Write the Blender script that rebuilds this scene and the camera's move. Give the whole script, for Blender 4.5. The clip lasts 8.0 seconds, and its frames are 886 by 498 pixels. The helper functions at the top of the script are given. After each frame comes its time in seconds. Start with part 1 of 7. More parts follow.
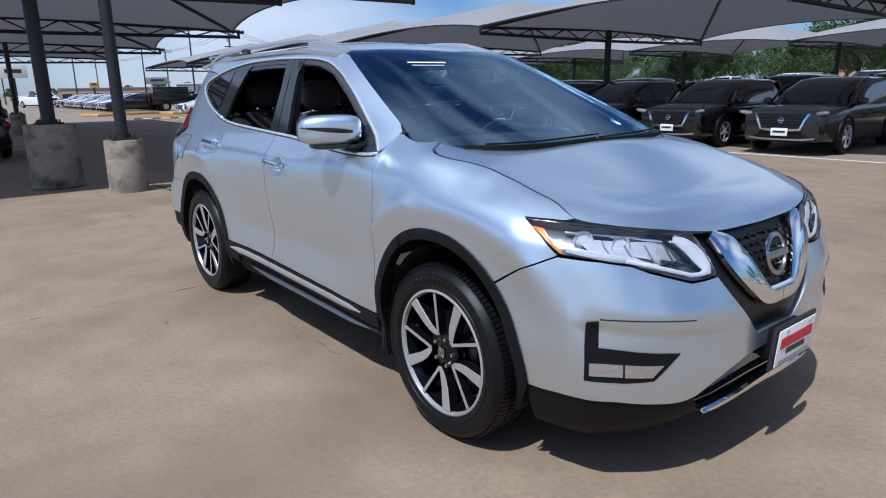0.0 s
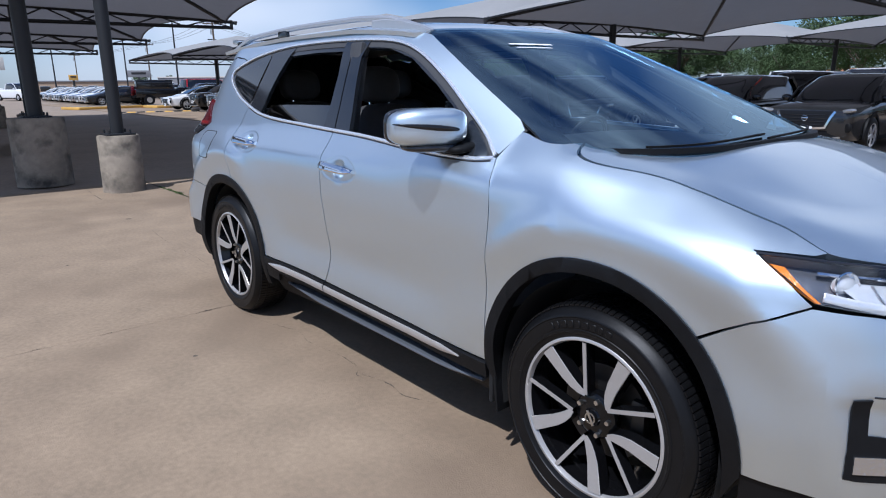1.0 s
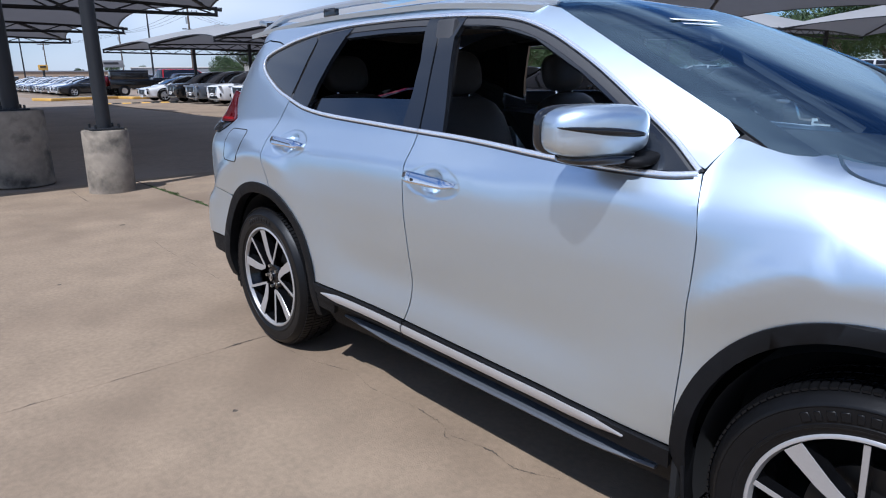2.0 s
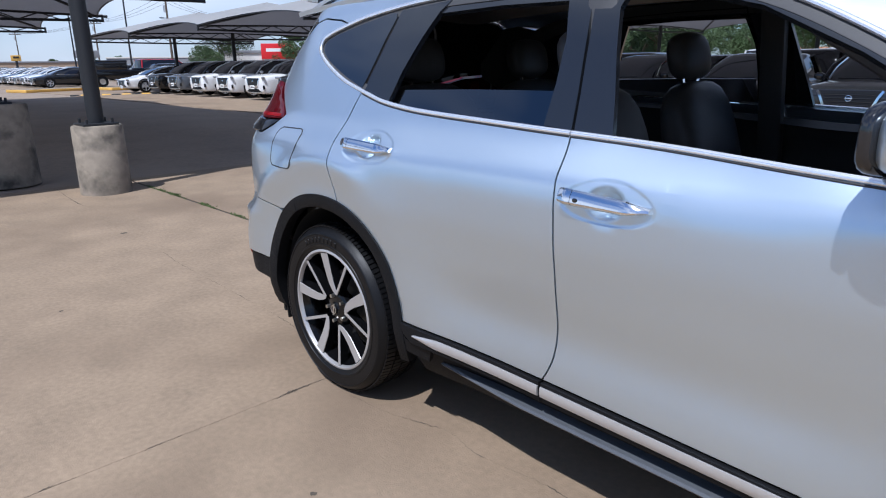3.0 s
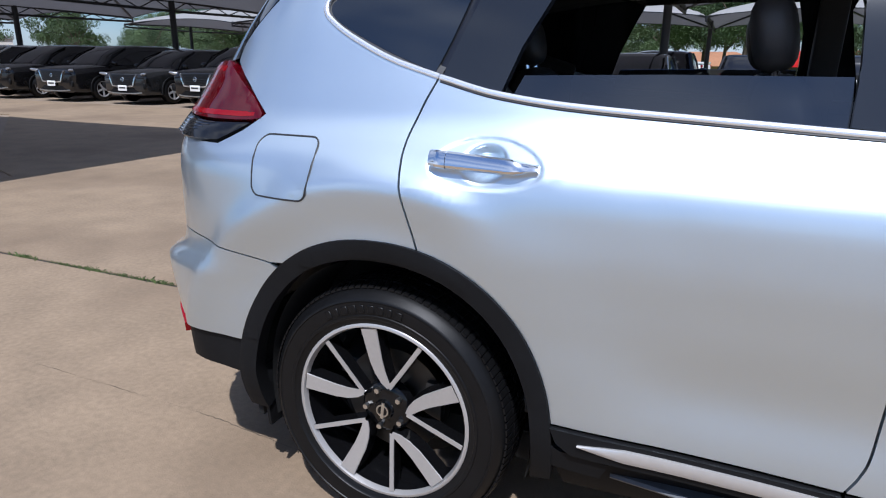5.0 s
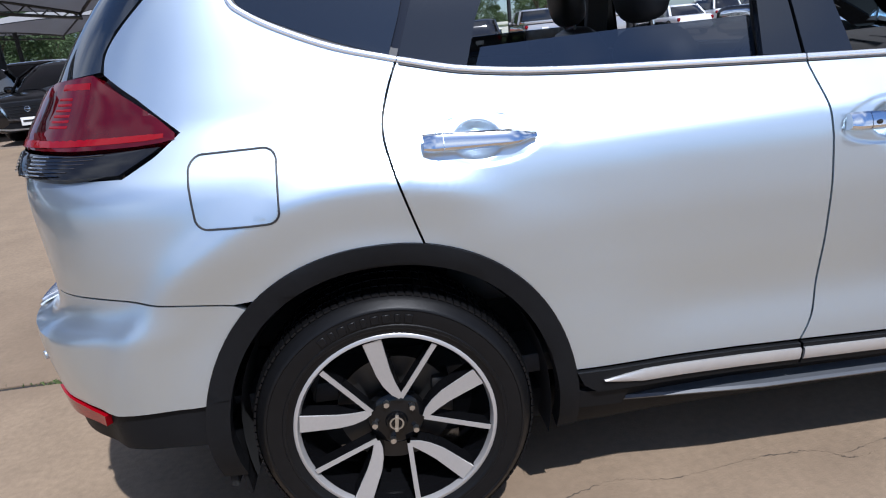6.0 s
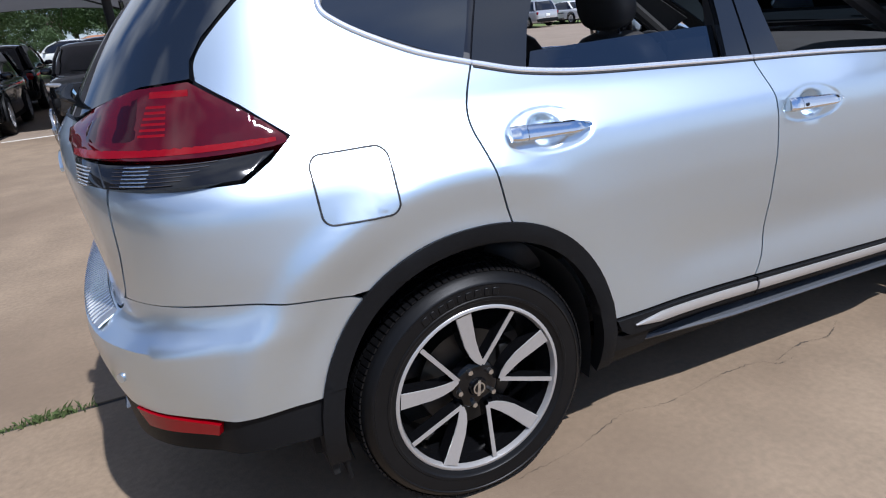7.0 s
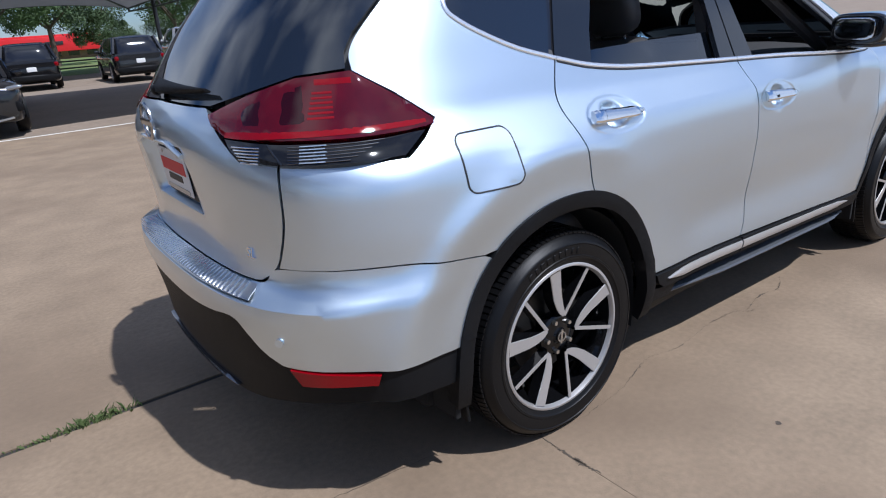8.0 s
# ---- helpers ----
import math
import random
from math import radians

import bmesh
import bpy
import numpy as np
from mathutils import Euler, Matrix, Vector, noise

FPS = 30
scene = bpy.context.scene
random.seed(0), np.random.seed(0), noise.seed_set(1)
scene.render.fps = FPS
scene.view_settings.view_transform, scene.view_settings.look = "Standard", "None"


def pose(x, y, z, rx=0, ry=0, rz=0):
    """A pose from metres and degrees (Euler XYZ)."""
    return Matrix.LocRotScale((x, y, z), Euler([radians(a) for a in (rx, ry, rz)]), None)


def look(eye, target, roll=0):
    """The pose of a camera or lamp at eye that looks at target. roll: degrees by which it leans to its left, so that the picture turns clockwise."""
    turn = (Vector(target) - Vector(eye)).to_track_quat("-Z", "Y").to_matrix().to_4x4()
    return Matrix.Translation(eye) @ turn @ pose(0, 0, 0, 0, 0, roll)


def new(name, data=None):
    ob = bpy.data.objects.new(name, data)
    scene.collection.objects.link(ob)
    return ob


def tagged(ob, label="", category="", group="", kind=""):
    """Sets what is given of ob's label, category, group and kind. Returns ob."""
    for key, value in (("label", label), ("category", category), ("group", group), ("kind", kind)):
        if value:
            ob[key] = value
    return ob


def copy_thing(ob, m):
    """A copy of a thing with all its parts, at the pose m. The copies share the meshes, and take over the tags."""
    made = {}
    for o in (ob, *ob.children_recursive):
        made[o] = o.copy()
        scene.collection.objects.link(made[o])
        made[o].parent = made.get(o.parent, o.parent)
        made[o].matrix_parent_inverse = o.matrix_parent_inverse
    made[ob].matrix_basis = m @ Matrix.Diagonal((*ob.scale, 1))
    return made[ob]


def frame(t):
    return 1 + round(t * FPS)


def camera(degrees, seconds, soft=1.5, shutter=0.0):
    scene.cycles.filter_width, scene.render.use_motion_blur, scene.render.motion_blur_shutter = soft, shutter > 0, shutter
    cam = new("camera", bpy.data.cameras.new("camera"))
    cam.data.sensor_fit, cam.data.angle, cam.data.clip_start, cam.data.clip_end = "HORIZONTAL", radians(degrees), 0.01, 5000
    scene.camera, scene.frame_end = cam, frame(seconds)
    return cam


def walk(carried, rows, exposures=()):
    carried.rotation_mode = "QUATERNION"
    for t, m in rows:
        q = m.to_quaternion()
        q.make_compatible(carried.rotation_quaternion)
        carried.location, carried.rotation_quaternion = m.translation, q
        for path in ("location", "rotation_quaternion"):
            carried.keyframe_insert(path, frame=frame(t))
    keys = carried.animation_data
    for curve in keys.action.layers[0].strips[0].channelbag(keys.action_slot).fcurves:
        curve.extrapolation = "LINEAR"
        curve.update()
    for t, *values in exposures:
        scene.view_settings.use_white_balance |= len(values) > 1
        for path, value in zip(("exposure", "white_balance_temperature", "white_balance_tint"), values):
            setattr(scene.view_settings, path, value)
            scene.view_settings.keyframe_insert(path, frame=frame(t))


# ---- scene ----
cam = camera(69.0, 8.0, soft=1.1)
PATH = [
    (0, (4.614, -2.395, 1.399), (3.098, -1.183, 0.914), -1.0),
    (0.5, (4.224, -2.43, 1.4), (2.722, -1.204, 0.91), -0.9),
    (1, (3.799, -2.399, 1.374), (2.318, -1.151, 0.876), -0.6),
    (1.5, (3.373, -2.37, 1.353), (1.918, -1.097, 0.841), -0.4),
    (2, (2.97, -2.361, 1.368), (1.537, -1.068, 0.844), -0.5),
    (2.2, (2.807, -2.34, 1.354), (1.373, -1.049, 0.828), -0.5),
    (3.3, (1.954, -2.302, 1.358), (0.588, -0.956, 0.791), -0.5),
    (3.5, (1.818, -2.29, 1.353), (0.469, -0.929, 0.784), -0.1),
    (4, (1.468, -2.271, 1.346), (0.204, -0.842, 0.746), 0.4),
    (4.2, (1.334, -2.285, 1.345), (0.14, -0.799, 0.739), 0.7),
    (5.3, (0.556, -2.28, 1.29), (0.072, -0.429, 0.707), -0.8),
    (5.5, (0.4, -2.313, 1.329), (0.136, -0.43, 0.708), -2.3),
    (6, (0.049, -2.341, 1.31), (0.2, -0.452, 0.671), -5.8),
    (6.5, (-0.311, -2.311, 1.352), (0.181, -0.5, 0.661), -5.1),
    (7, (-0.697, -2.344, 1.386), (0.043, -0.617, 0.701), -5.4),
    (7.5, (-1.063, -2.265, 1.402), (-0.144, -0.625, 0.719), -5.0),
    (8, (-1.438, -2.248, 1.401), (-0.343, -0.716, 0.727), -4.3),
]
walk(cam, [(t, look(eye, target, roll)) for t, eye, target, roll in PATH], [(0, -0.10, 5550, 12), (1.5, 0.0, 5550, 12), (3.5, 0.10, 5650, 12), (5.5, 0.10, 5750, 12), (6.5, 0.08, 5750, 12), (7.5, -0.02, 5700, 12), (8, -0.05, 5650, 12)])

# ---- light ----
SUN = Vector((0.19, -0.58, 1.0)).normalized()
world = bpy.data.worlds.new("sky")
scene.world = world
world.use_nodes = True
wn, wl = world.node_tree.nodes, world.node_tree.links
wn.clear()
sky = wn.new("ShaderNodeTexSky")
sky.sky_type, sky.sun_disc = "NISHITA", False
sky.sun_elevation, sky.sun_rotation = math.asin(SUN.z), math.atan2(SUN.x, SUN.y)
sky.air_density, sky.dust_density, sky.ozone_density = 1.0, 0.5, 2.0
coord = wn.new("ShaderNodeTexCoord")
squash = wn.new("ShaderNodeMapping")
squash.inputs["Scale"].default_value = (1.0, 1.0, 1.9)
cloud = wn.new("ShaderNodeTexNoise")
cloud.inputs["Scale"].default_value, cloud.inputs["Detail"].default_value, cloud.inputs["Roughness"].default_value = 1.9, 3.0, 0.44
ramp = wn.new("ShaderNodeValToRGB")
ramp.color_ramp.elements[0].position, ramp.color_ramp.elements[1].position = 0.46, 0.68
both = wn.new("ShaderNodeMixRGB")
both.inputs["Color2"].default_value = (8.0, 8.4, 9.0, 1)
back = wn.new("ShaderNodeBackground")
back.inputs["Strength"].default_value = 0.10
wout = wn.new("ShaderNodeOutputWorld")
wl.new(coord.outputs["Generated"], squash.inputs["Vector"])
wl.new(squash.outputs["Vector"], cloud.inputs["Vector"])
wl.new(cloud.outputs["Fac"], ramp.inputs["Fac"])
wl.new(ramp.outputs["Color"], both.inputs["Fac"])
deep = wn.new("ShaderNodeMixRGB")
deep.blend_type, deep.inputs["Fac"].default_value, deep.inputs["Color2"].default_value = "MULTIPLY", 1.0, (0.62, 0.76, 0.96, 1)
wl.new(sky.outputs["Color"], deep.inputs["Color1"])
wl.new(deep.outputs["Color"], both.inputs["Color1"])
wl.new(both.outputs["Color"], back.inputs["Color"])
wl.new(back.outputs["Background"], wout.inputs["Surface"])
sun = new("sun", bpy.data.lights.new("sun", "SUN"))
sun.data.energy, sun.data.angle, sun.data.color = 4.9, radians(0.9), (1.0, 0.965, 0.92)
sun.matrix_world = look(SUN * 30, (0, 0, 0))


# ---- materials ----
def material(name, colour, rough=0.5, metal=0.0, vary=0.0, scale=20.0, bump=0.0, bump_scale=200.0, coat=0.0, ior=1.5, spread=0.0, dirt=None, dirt_scale=1.5, spec=0.5):
    """Principled surface with two scales of variation, fine relief and a spread of tone from object to object."""
    m = bpy.data.materials.new(name)
    m.use_nodes = True
    n, l = m.node_tree.nodes, m.node_tree.links
    p = n["Principled BSDF"]
    p.inputs["Base Color"].default_value = (*colour, 1)
    p.inputs["Roughness"].default_value, p.inputs["Metallic"].default_value, p.inputs["IOR"].default_value = rough, metal, ior
    p.inputs["Specular IOR Level"].default_value = spec
    p.inputs["Coat Weight"].default_value, p.inputs["Coat Roughness"].default_value = coat, 0.03
    co = n.new("ShaderNodeTexCoord")
    if vary or spread or dirt:
        a, b = n.new("ShaderNodeTexNoise"), n.new("ShaderNodeTexNoise")
        a.inputs["Scale"].default_value, b.inputs["Scale"].default_value = scale, scale * 0.08
        a.inputs["Detail"].default_value, b.inputs["Detail"].default_value = 6, 4
        add = n.new("ShaderNodeMath")
        add.operation = "ADD"
        span = n.new("ShaderNodeMapRange")
        span.inputs["From Min"].default_value, span.inputs["From Max"].default_value = 0.6, 1.4
        span.inputs["To Min"].default_value, span.inputs["To Max"].default_value = 1 - vary, 1 + vary
        hsv = n.new("ShaderNodeHueSaturation")
        hsv.inputs["Color"].default_value = (*colour, 1)
        l.new(co.outputs["Object"], a.inputs["Vector"]), l.new(co.outputs["Object"], b.inputs["Vector"])
        l.new(a.outputs["Fac"], add.inputs[0]), l.new(b.outputs["Fac"], add.inputs[1])
        l.new(add.outputs[0], span.inputs["Value"])
        value = span.outputs["Result"]
        if spread:
            info, wide, mul = n.new("ShaderNodeObjectInfo"), n.new("ShaderNodeMapRange"), n.new("ShaderNodeMath")
            wide.inputs["To Min"].default_value, wide.inputs["To Max"].default_value = 1 - spread, 1 + spread
            mul.operation = "MULTIPLY"
            l.new(info.outputs["Random"], wide.inputs["Value"])
            l.new(wide.outputs["Result"], mul.inputs[0]), l.new(value, mul.inputs[1])
            value = mul.outputs[0]
        l.new(value, hsv.inputs["Value"])
        tone = hsv.outputs["Color"]
        if dirt:
            spots, cut, mix = n.new("ShaderNodeTexNoise"), n.new("ShaderNodeValToRGB"), n.new("ShaderNodeMixRGB")
            spots.inputs["Scale"].default_value, spots.inputs["Detail"].default_value = dirt_scale, 8
            cut.color_ramp.elements[0].position, cut.color_ramp.elements[1].position = 0.48, 0.72
            mix.inputs["Color2"].default_value = (*dirt, 1)
            l.new(co.outputs["Object"], spots.inputs["Vector"]), l.new(spots.outputs["Fac"], cut.inputs["Fac"])
            l.new(cut.outputs["Color"], mix.inputs["Fac"]), l.new(tone, mix.inputs["Color1"])
            tone = mix.outputs["Color"]
        l.new(tone, p.inputs["Base Color"])
    if bump:
        g, bp = n.new("ShaderNodeTexNoise"), n.new("ShaderNodeBump")
        g.inputs["Scale"].default_value, g.inputs["Detail"].default_value = bump_scale, 5
        bp.inputs["Strength"].default_value, bp.inputs["Distance"].default_value = bump, 0.002
        l.new(co.outputs["Object"], g.inputs["Vector"]), l.new(g.outputs["Fac"], bp.inputs["Height"]), l.new(bp.outputs["Normal"], p.inputs["Normal"])
    return m


def glass(name, tint, alpha, rough=0.0, ior=1.6, film=(1, 1, 1)):
    """Thin window glass: a clear or tinted pane that also mirrors."""
    m = bpy.data.materials.new(name)
    m.use_nodes = True
    n, l = m.node_tree.nodes, m.node_tree.links
    n.remove(n["Principled BSDF"])
    see, shine, mix, fr = n.new("ShaderNodeBsdfTransparent"), n.new("ShaderNodeBsdfGlossy"), n.new("ShaderNodeMixShader"), n.new("ShaderNodeFresnel")
    see.inputs["Color"].default_value = (*[c * alpha for c in tint], 1)
    shine.inputs["Roughness"].default_value, shine.inputs["Color"].default_value = rough, (*film, 1)
    fr.inputs["IOR"].default_value = ior
    l.new(fr.outputs["Fac"], mix.inputs["Fac"]), l.new(see.outputs["BSDF"], mix.inputs[1]), l.new(shine.outputs["BSDF"], mix.inputs[2])
    l.new(mix.outputs["Shader"], n["Material Output"].inputs["Surface"])
    return m


def flake_paint(name, colour, metal=0.92, rough=0.33, wide=0.55):
    """Metallic paint: flat flakes and tilted flakes, two lobes under one clear coat."""
    m = material(name, colour, rough, metal, coat=1.0, vary=0.015, scale=30)
    n, l = m.node_tree.nodes, m.node_tree.links
    p, q, mix = n["Principled BSDF"], n.new("ShaderNodeBsdfPrincipled"), n.new("ShaderNodeMixShader")
    q.inputs["Base Color"].default_value = (*colour, 1)
    q.inputs["Metallic"].default_value, q.inputs["Roughness"].default_value = metal, wide
    q.inputs["Coat Weight"].default_value, q.inputs["Coat Roughness"].default_value = 1.0, 0.03
    mix.inputs["Fac"].default_value = 0.55
    l.new(p.outputs["BSDF"], mix.inputs[1]), l.new(q.outputs["BSDF"], mix.inputs[2])
    l.new(mix.outputs["Shader"], n["Material Output"].inputs["Surface"])
    return m


SILVER = flake_paint("silver_paint", (0.635, 0.727, 0.805), 0.98, 0.285, 0.49)
PLASTIC = material("black_plastic", (0.008, 0.0082, 0.009), 0.52, vary=0.15, scale=60, bump=0.25, bump_scale=900, spec=0.13)
SATIN_SILVER = material("silver_rail_paint", (0.46, 0.47, 0.49), 0.36, 0.6, vary=0.03, scale=40)
LAMP_DARK = material("dark_lamp_bezel", (0.22, 0.225, 0.24), 0.22, 0.7, bump=0.4, bump_scale=60)
GLOSS = material("gloss_black", (0.012, 0.012, 0.014), 0.08, coat=0.6)
SATIN = material("pillar_black", (0.016, 0.018, 0.022), 0.10, spec=0.7)
CHROME = material("chrome", (0.86, 0.87, 0.88), 0.10, 1.0)
BRIGHT = material("bright_moulding", (0.86, 0.87, 0.89), 0.26, 0.75)
BLADE = material("grey_sill_plastic", (0.075, 0.08, 0.088), 0.34, vary=0.1, scale=40)
STRIP = material("sill_strip_metal", (0.52, 0.505, 0.49), 0.36, 0.55, vary=0.05, scale=60)
BRUSHED = material("brushed_metal", (0.62, 0.61, 0.59), 0.3, 1.0, vary=0.06, scale=80)
MACHINED = material("machined_alloy", (0.46, 0.445, 0.43), 0.33, 0.5, vary=0.05, scale=120)
RUBBER = material("tyre_rubber", (0.005, 0.005, 0.0055), 0.42, vary=0.25, scale=40, bump=0.2, bump_scale=400, spec=0.22)
WHEEL_BLACK = material("wheel_black", (0.004, 0.004, 0.0045), 0.09, spec=0.35)
WELL = material("wheel_well", (0.006, 0.006, 0.006), 0.95, vary=0.2, scale=20)
TINT = glass("tinted_glass", (0.5, 0.55, 0.6), 0.10, ior=2.1)
DARK_GLASS = material("privacy_glass", (0.010, 0.012, 0.015), 0.02, ior=2.0)
SCREEN = glass("windscreen_glass", (0.58, 0.78, 0.88), 0.66, ior=2.75, film=(0.62, 0.83, 1.0))
LENS = glass("lamp_lens", (0.95, 0.97, 1.0), 0.93)
RED = material("red_lens", (0.080, 0.001, 0.004), 0.03, ior=1.6, vary=0.4, scale=12)
RED_BAR = material("red_lamp_bar", (0.21, 0.0015, 0.005), 0.06, spec=0.4, bump=0.5, bump_scale=60)
RED_DEEP = material("deep_red_lens", (0.022, 0.0006, 0.002), 0.04)
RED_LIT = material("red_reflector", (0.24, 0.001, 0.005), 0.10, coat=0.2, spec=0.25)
SMOKE = material("smoked_lens", (0.010, 0.010, 0.011), 0.06)
AMBER = material("amber_reflector", (0.85, 0.26, 0.01), 0.12, coat=1.0, bump=0.4, bump_scale=300)
LAMP = material("lamp_reflector", (0.86, 0.87, 0.88), 0.12, 1.0, bump=0.2, bump_scale=90)
LAMP_GREY = material("lamp_bezel", (0.45, 0.46, 0.48), 0.28, 0.9, bump=0.3, bump_scale=60)
GRILLE_BLACK = material("grille_black", (0.008, 0.008, 0.009), 0.38, spec=0.3)
BADGE = material("badge_metal", (0.42, 0.42, 0.43), 0.22, 1.0)
DISC = material("brake_iron", (0.07, 0.068, 0.066), 0.45, 0.9, vary=0.1, scale=30)
OPTIC = material("bright_reflector", (0.86, 0.87, 0.88), 0.18, 0.55, bump=1.0, bump_scale=38)
LED = material("white_light_guide", (0.66, 0.68, 0.70), 0.25, vary=0.12, scale=60, bump=0.5, bump_scale=150)
FOG = material("fog_reflector", (0.62, 0.63, 0.65), 0.14, 0.92, bump=1.6, bump_scale=70)
DARK_CHROME = material("dark_chrome", (0.20, 0.20, 0.21), 0.12, 1.0)
LEATHER = material("black_leather", (0.050, 0.048, 0.048), 0.48, vary=0.1, scale=30, bump=0.3, bump_scale=350)
TRIM = material("cabin_trim", (0.045, 0.045, 0.047), 0.6, vary=0.1, scale=30, bump=0.2, bump_scale=400)
LINER = material("headliner", (0.34, 0.32, 0.29), 0.9, vary=0.05, scale=40)
WHITE = material("white_card", (0.8, 0.8, 0.78), 0.5)
INK_RED = material("red_print", (0.6, 0.02, 0.03), 0.5)
INK_BLACK = material("black_print", (0.02, 0.02, 0.022), 0.5)
CONCRETE = material("lot_concrete", (0.258, 0.188, 0.122), 0.85, vary=0.24, scale=38, bump=0.7, bump_scale=140, dirt=(0.170, 0.119, 0.076), dirt_scale=0.55)
ASPHALT = material("lot_asphalt", (0.25, 0.192, 0.140), 0.9, vary=0.22, scale=10, bump=0.5, bump_scale=140, dirt=(0.27, 0.21, 0.155), dirt_scale=0.35)
JOINT = material("joint_filler", (0.038, 0.032, 0.026), 0.95, vary=0.3, scale=30)
CRACK = material("crack_dirt", (0.075, 0.058, 0.042), 0.95, vary=0.4, scale=40)
BASE = material("cast_concrete", (0.27, 0.225, 0.17), 0.88, vary=0.34, scale=9, bump=0.9, bump_scale=45, dirt=(0.055, 0.047, 0.038), dirt_scale=4.2)
POST = material("post_paint", (0.013, 0.014, 0.016), 0.5, vary=0.15, scale=12)
# the same cloth in a darker tone: its underside's shade put into the colour
UNDER_SHADE = material("cloth_underside_shade", (0.115, 0.112, 0.108), 0.95, vary=0.08, scale=3, bump=0.2, bump_scale=250)
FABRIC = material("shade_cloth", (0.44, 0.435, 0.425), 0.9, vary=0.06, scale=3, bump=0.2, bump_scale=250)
for cloth, passed in ((FABRIC, 0.34), (UNDER_SHADE, 0.20)):
    # open weave that glows in the sun: an eighth of the cloth is holes, and some light seeps through the threads
    nodes, links = cloth.node_tree.nodes, cloth.node_tree.links
    hole, weave = nodes.new("ShaderNodeBsdfTransparent"), nodes.new("ShaderNodeMixShader")
    thread, seep = nodes.new("ShaderNodeBsdfTranslucent"), nodes.new("ShaderNodeMixShader")
    thread.inputs["Color"].default_value = (0.60, 0.58, 0.60, 1)
    seep.inputs["Fac"].default_value, weave.inputs["Fac"].default_value = passed, 0.12
    links.new(nodes["Principled BSDF"].outputs["BSDF"], seep.inputs[1]), links.new(thread.outputs["BSDF"], seep.inputs[2])
    links.new(seep.outputs["Shader"], weave.inputs[1]), links.new(hole.outputs["BSDF"], weave.inputs[2])
    links.new(weave.outputs["Shader"], nodes["Material Output"].inputs["Surface"])
GRASS = material("grass_blades", (0.085, 0.12, 0.035), 0.8, vary=0.35, scale=15)
PAINTLINE = material("road_paint", (0.66, 0.63, 0.56), 0.8, vary=0.2, scale=25)
YELLOW = material("yellow_paint", (0.62, 0.36, 0.08), 0.8, vary=0.2, scale=15)


# ---- mesh helpers ----
def finish(bm, name, mats, smooth_deg=40):
    me = bpy.data.meshes.new(name)
    bm.normal_update()
    if smooth_deg:
        lim = radians(smooth_deg)
        for f in bm.faces:
            f.smooth = True
        for e in bm.edges:
            if len(e.link_faces) == 2 and e.calc_face_angle(0) > lim:
                e.smooth = False
    bm.to_mesh(me)
    bm.free()
    for m in mats if isinstance(mats, (list, tuple)) else [mats]:
        me.materials.append(m)
    return me


def part(name, bm, mats, parent, label="", smooth_deg=40):
    ob = new(name, bm if isinstance(bm, bpy.types.Mesh) else finish(bm, name, mats, smooth_deg))
    ob.parent = parent
    return tagged(ob, label)


def thing(name, label, category, group="", at=None, kind=""):
    ob = new(name)
    ob.empty_display_size = 0.1
    if at is not None:
        ob.matrix_basis = at
    return tagged(ob, label, category, group, kind)


def solo(name, bm, mats, label, category="", group="", kind="", smooth_deg=40):
    return tagged(new(name, finish(bm, name, mats, smooth_deg)), label, category, group, kind)


def add_box(bm, size, at=(0, 0, 0), bevel=0.0, m=None, segments=2):
    got = bmesh.ops.create_cube(bm, size=1.0)["verts"]
    mm = (m or Matrix.Translation(at)) @ Matrix.Diagonal((*size, 1))
    bmesh.ops.transform(bm, matrix=mm, verts=got)
    if bevel:
        edges = {e for v in got for e in v.link_edges}
        bmesh.ops.bevel(bm, geom=list(edges), offset=bevel, segments=segments, affect="EDGES", profile=0.6)


def box(size, at=(0, 0, 0), bevel=0.0, m=None, segments=2):
    bm = bmesh.new()
    add_box(bm, size, at, bevel, m, segments)
    return bm


def add_tube(bm, a, b, r, r2=None, n=10, caps=True):
    a, b = Vector(a), Vector(b)
    d = b - a
    m = Matrix.Translation((a + b) / 2) @ d.to_track_quat("Z", "Y").to_matrix().to_4x4()
    bmesh.ops.create_cone(bm, cap_ends=caps, segments=n, radius1=r, radius2=r if r2 is None else r2, depth=d.length, matrix=m)


def tube(a, b, r, r2=None, n=10):
    bm = bmesh.new()
    add_tube(bm, a, b, r, r2, n)
    return bm


def add_sweep(bm, pts, section, closed=False):
    """Sweeps a closed section (pairs: across, out) along pts, each (place, across, out)."""
    rings = []
    for p, u, v in pts:
        p, u, v = Vector(p), Vector(u), Vector(v)
        rings.append([bm.verts.new(p + u * a + v * b) for a, b in section])
    k = len(section)
    for i in range(len(rings) - (0 if closed else 1)):
        r, q = rings[i], rings[(i + 1) % len(rings)]
        for j in range(k):
            bm.faces.new((r[j], r[(j + 1) % k], q[(j + 1) % k], q[j]))
    if not closed:
        bm.faces.new(rings[0][::-1])
        bm.faces.new(rings[-1])
    bmesh.ops.recalc_face_normals(bm, faces=bm.faces[:])


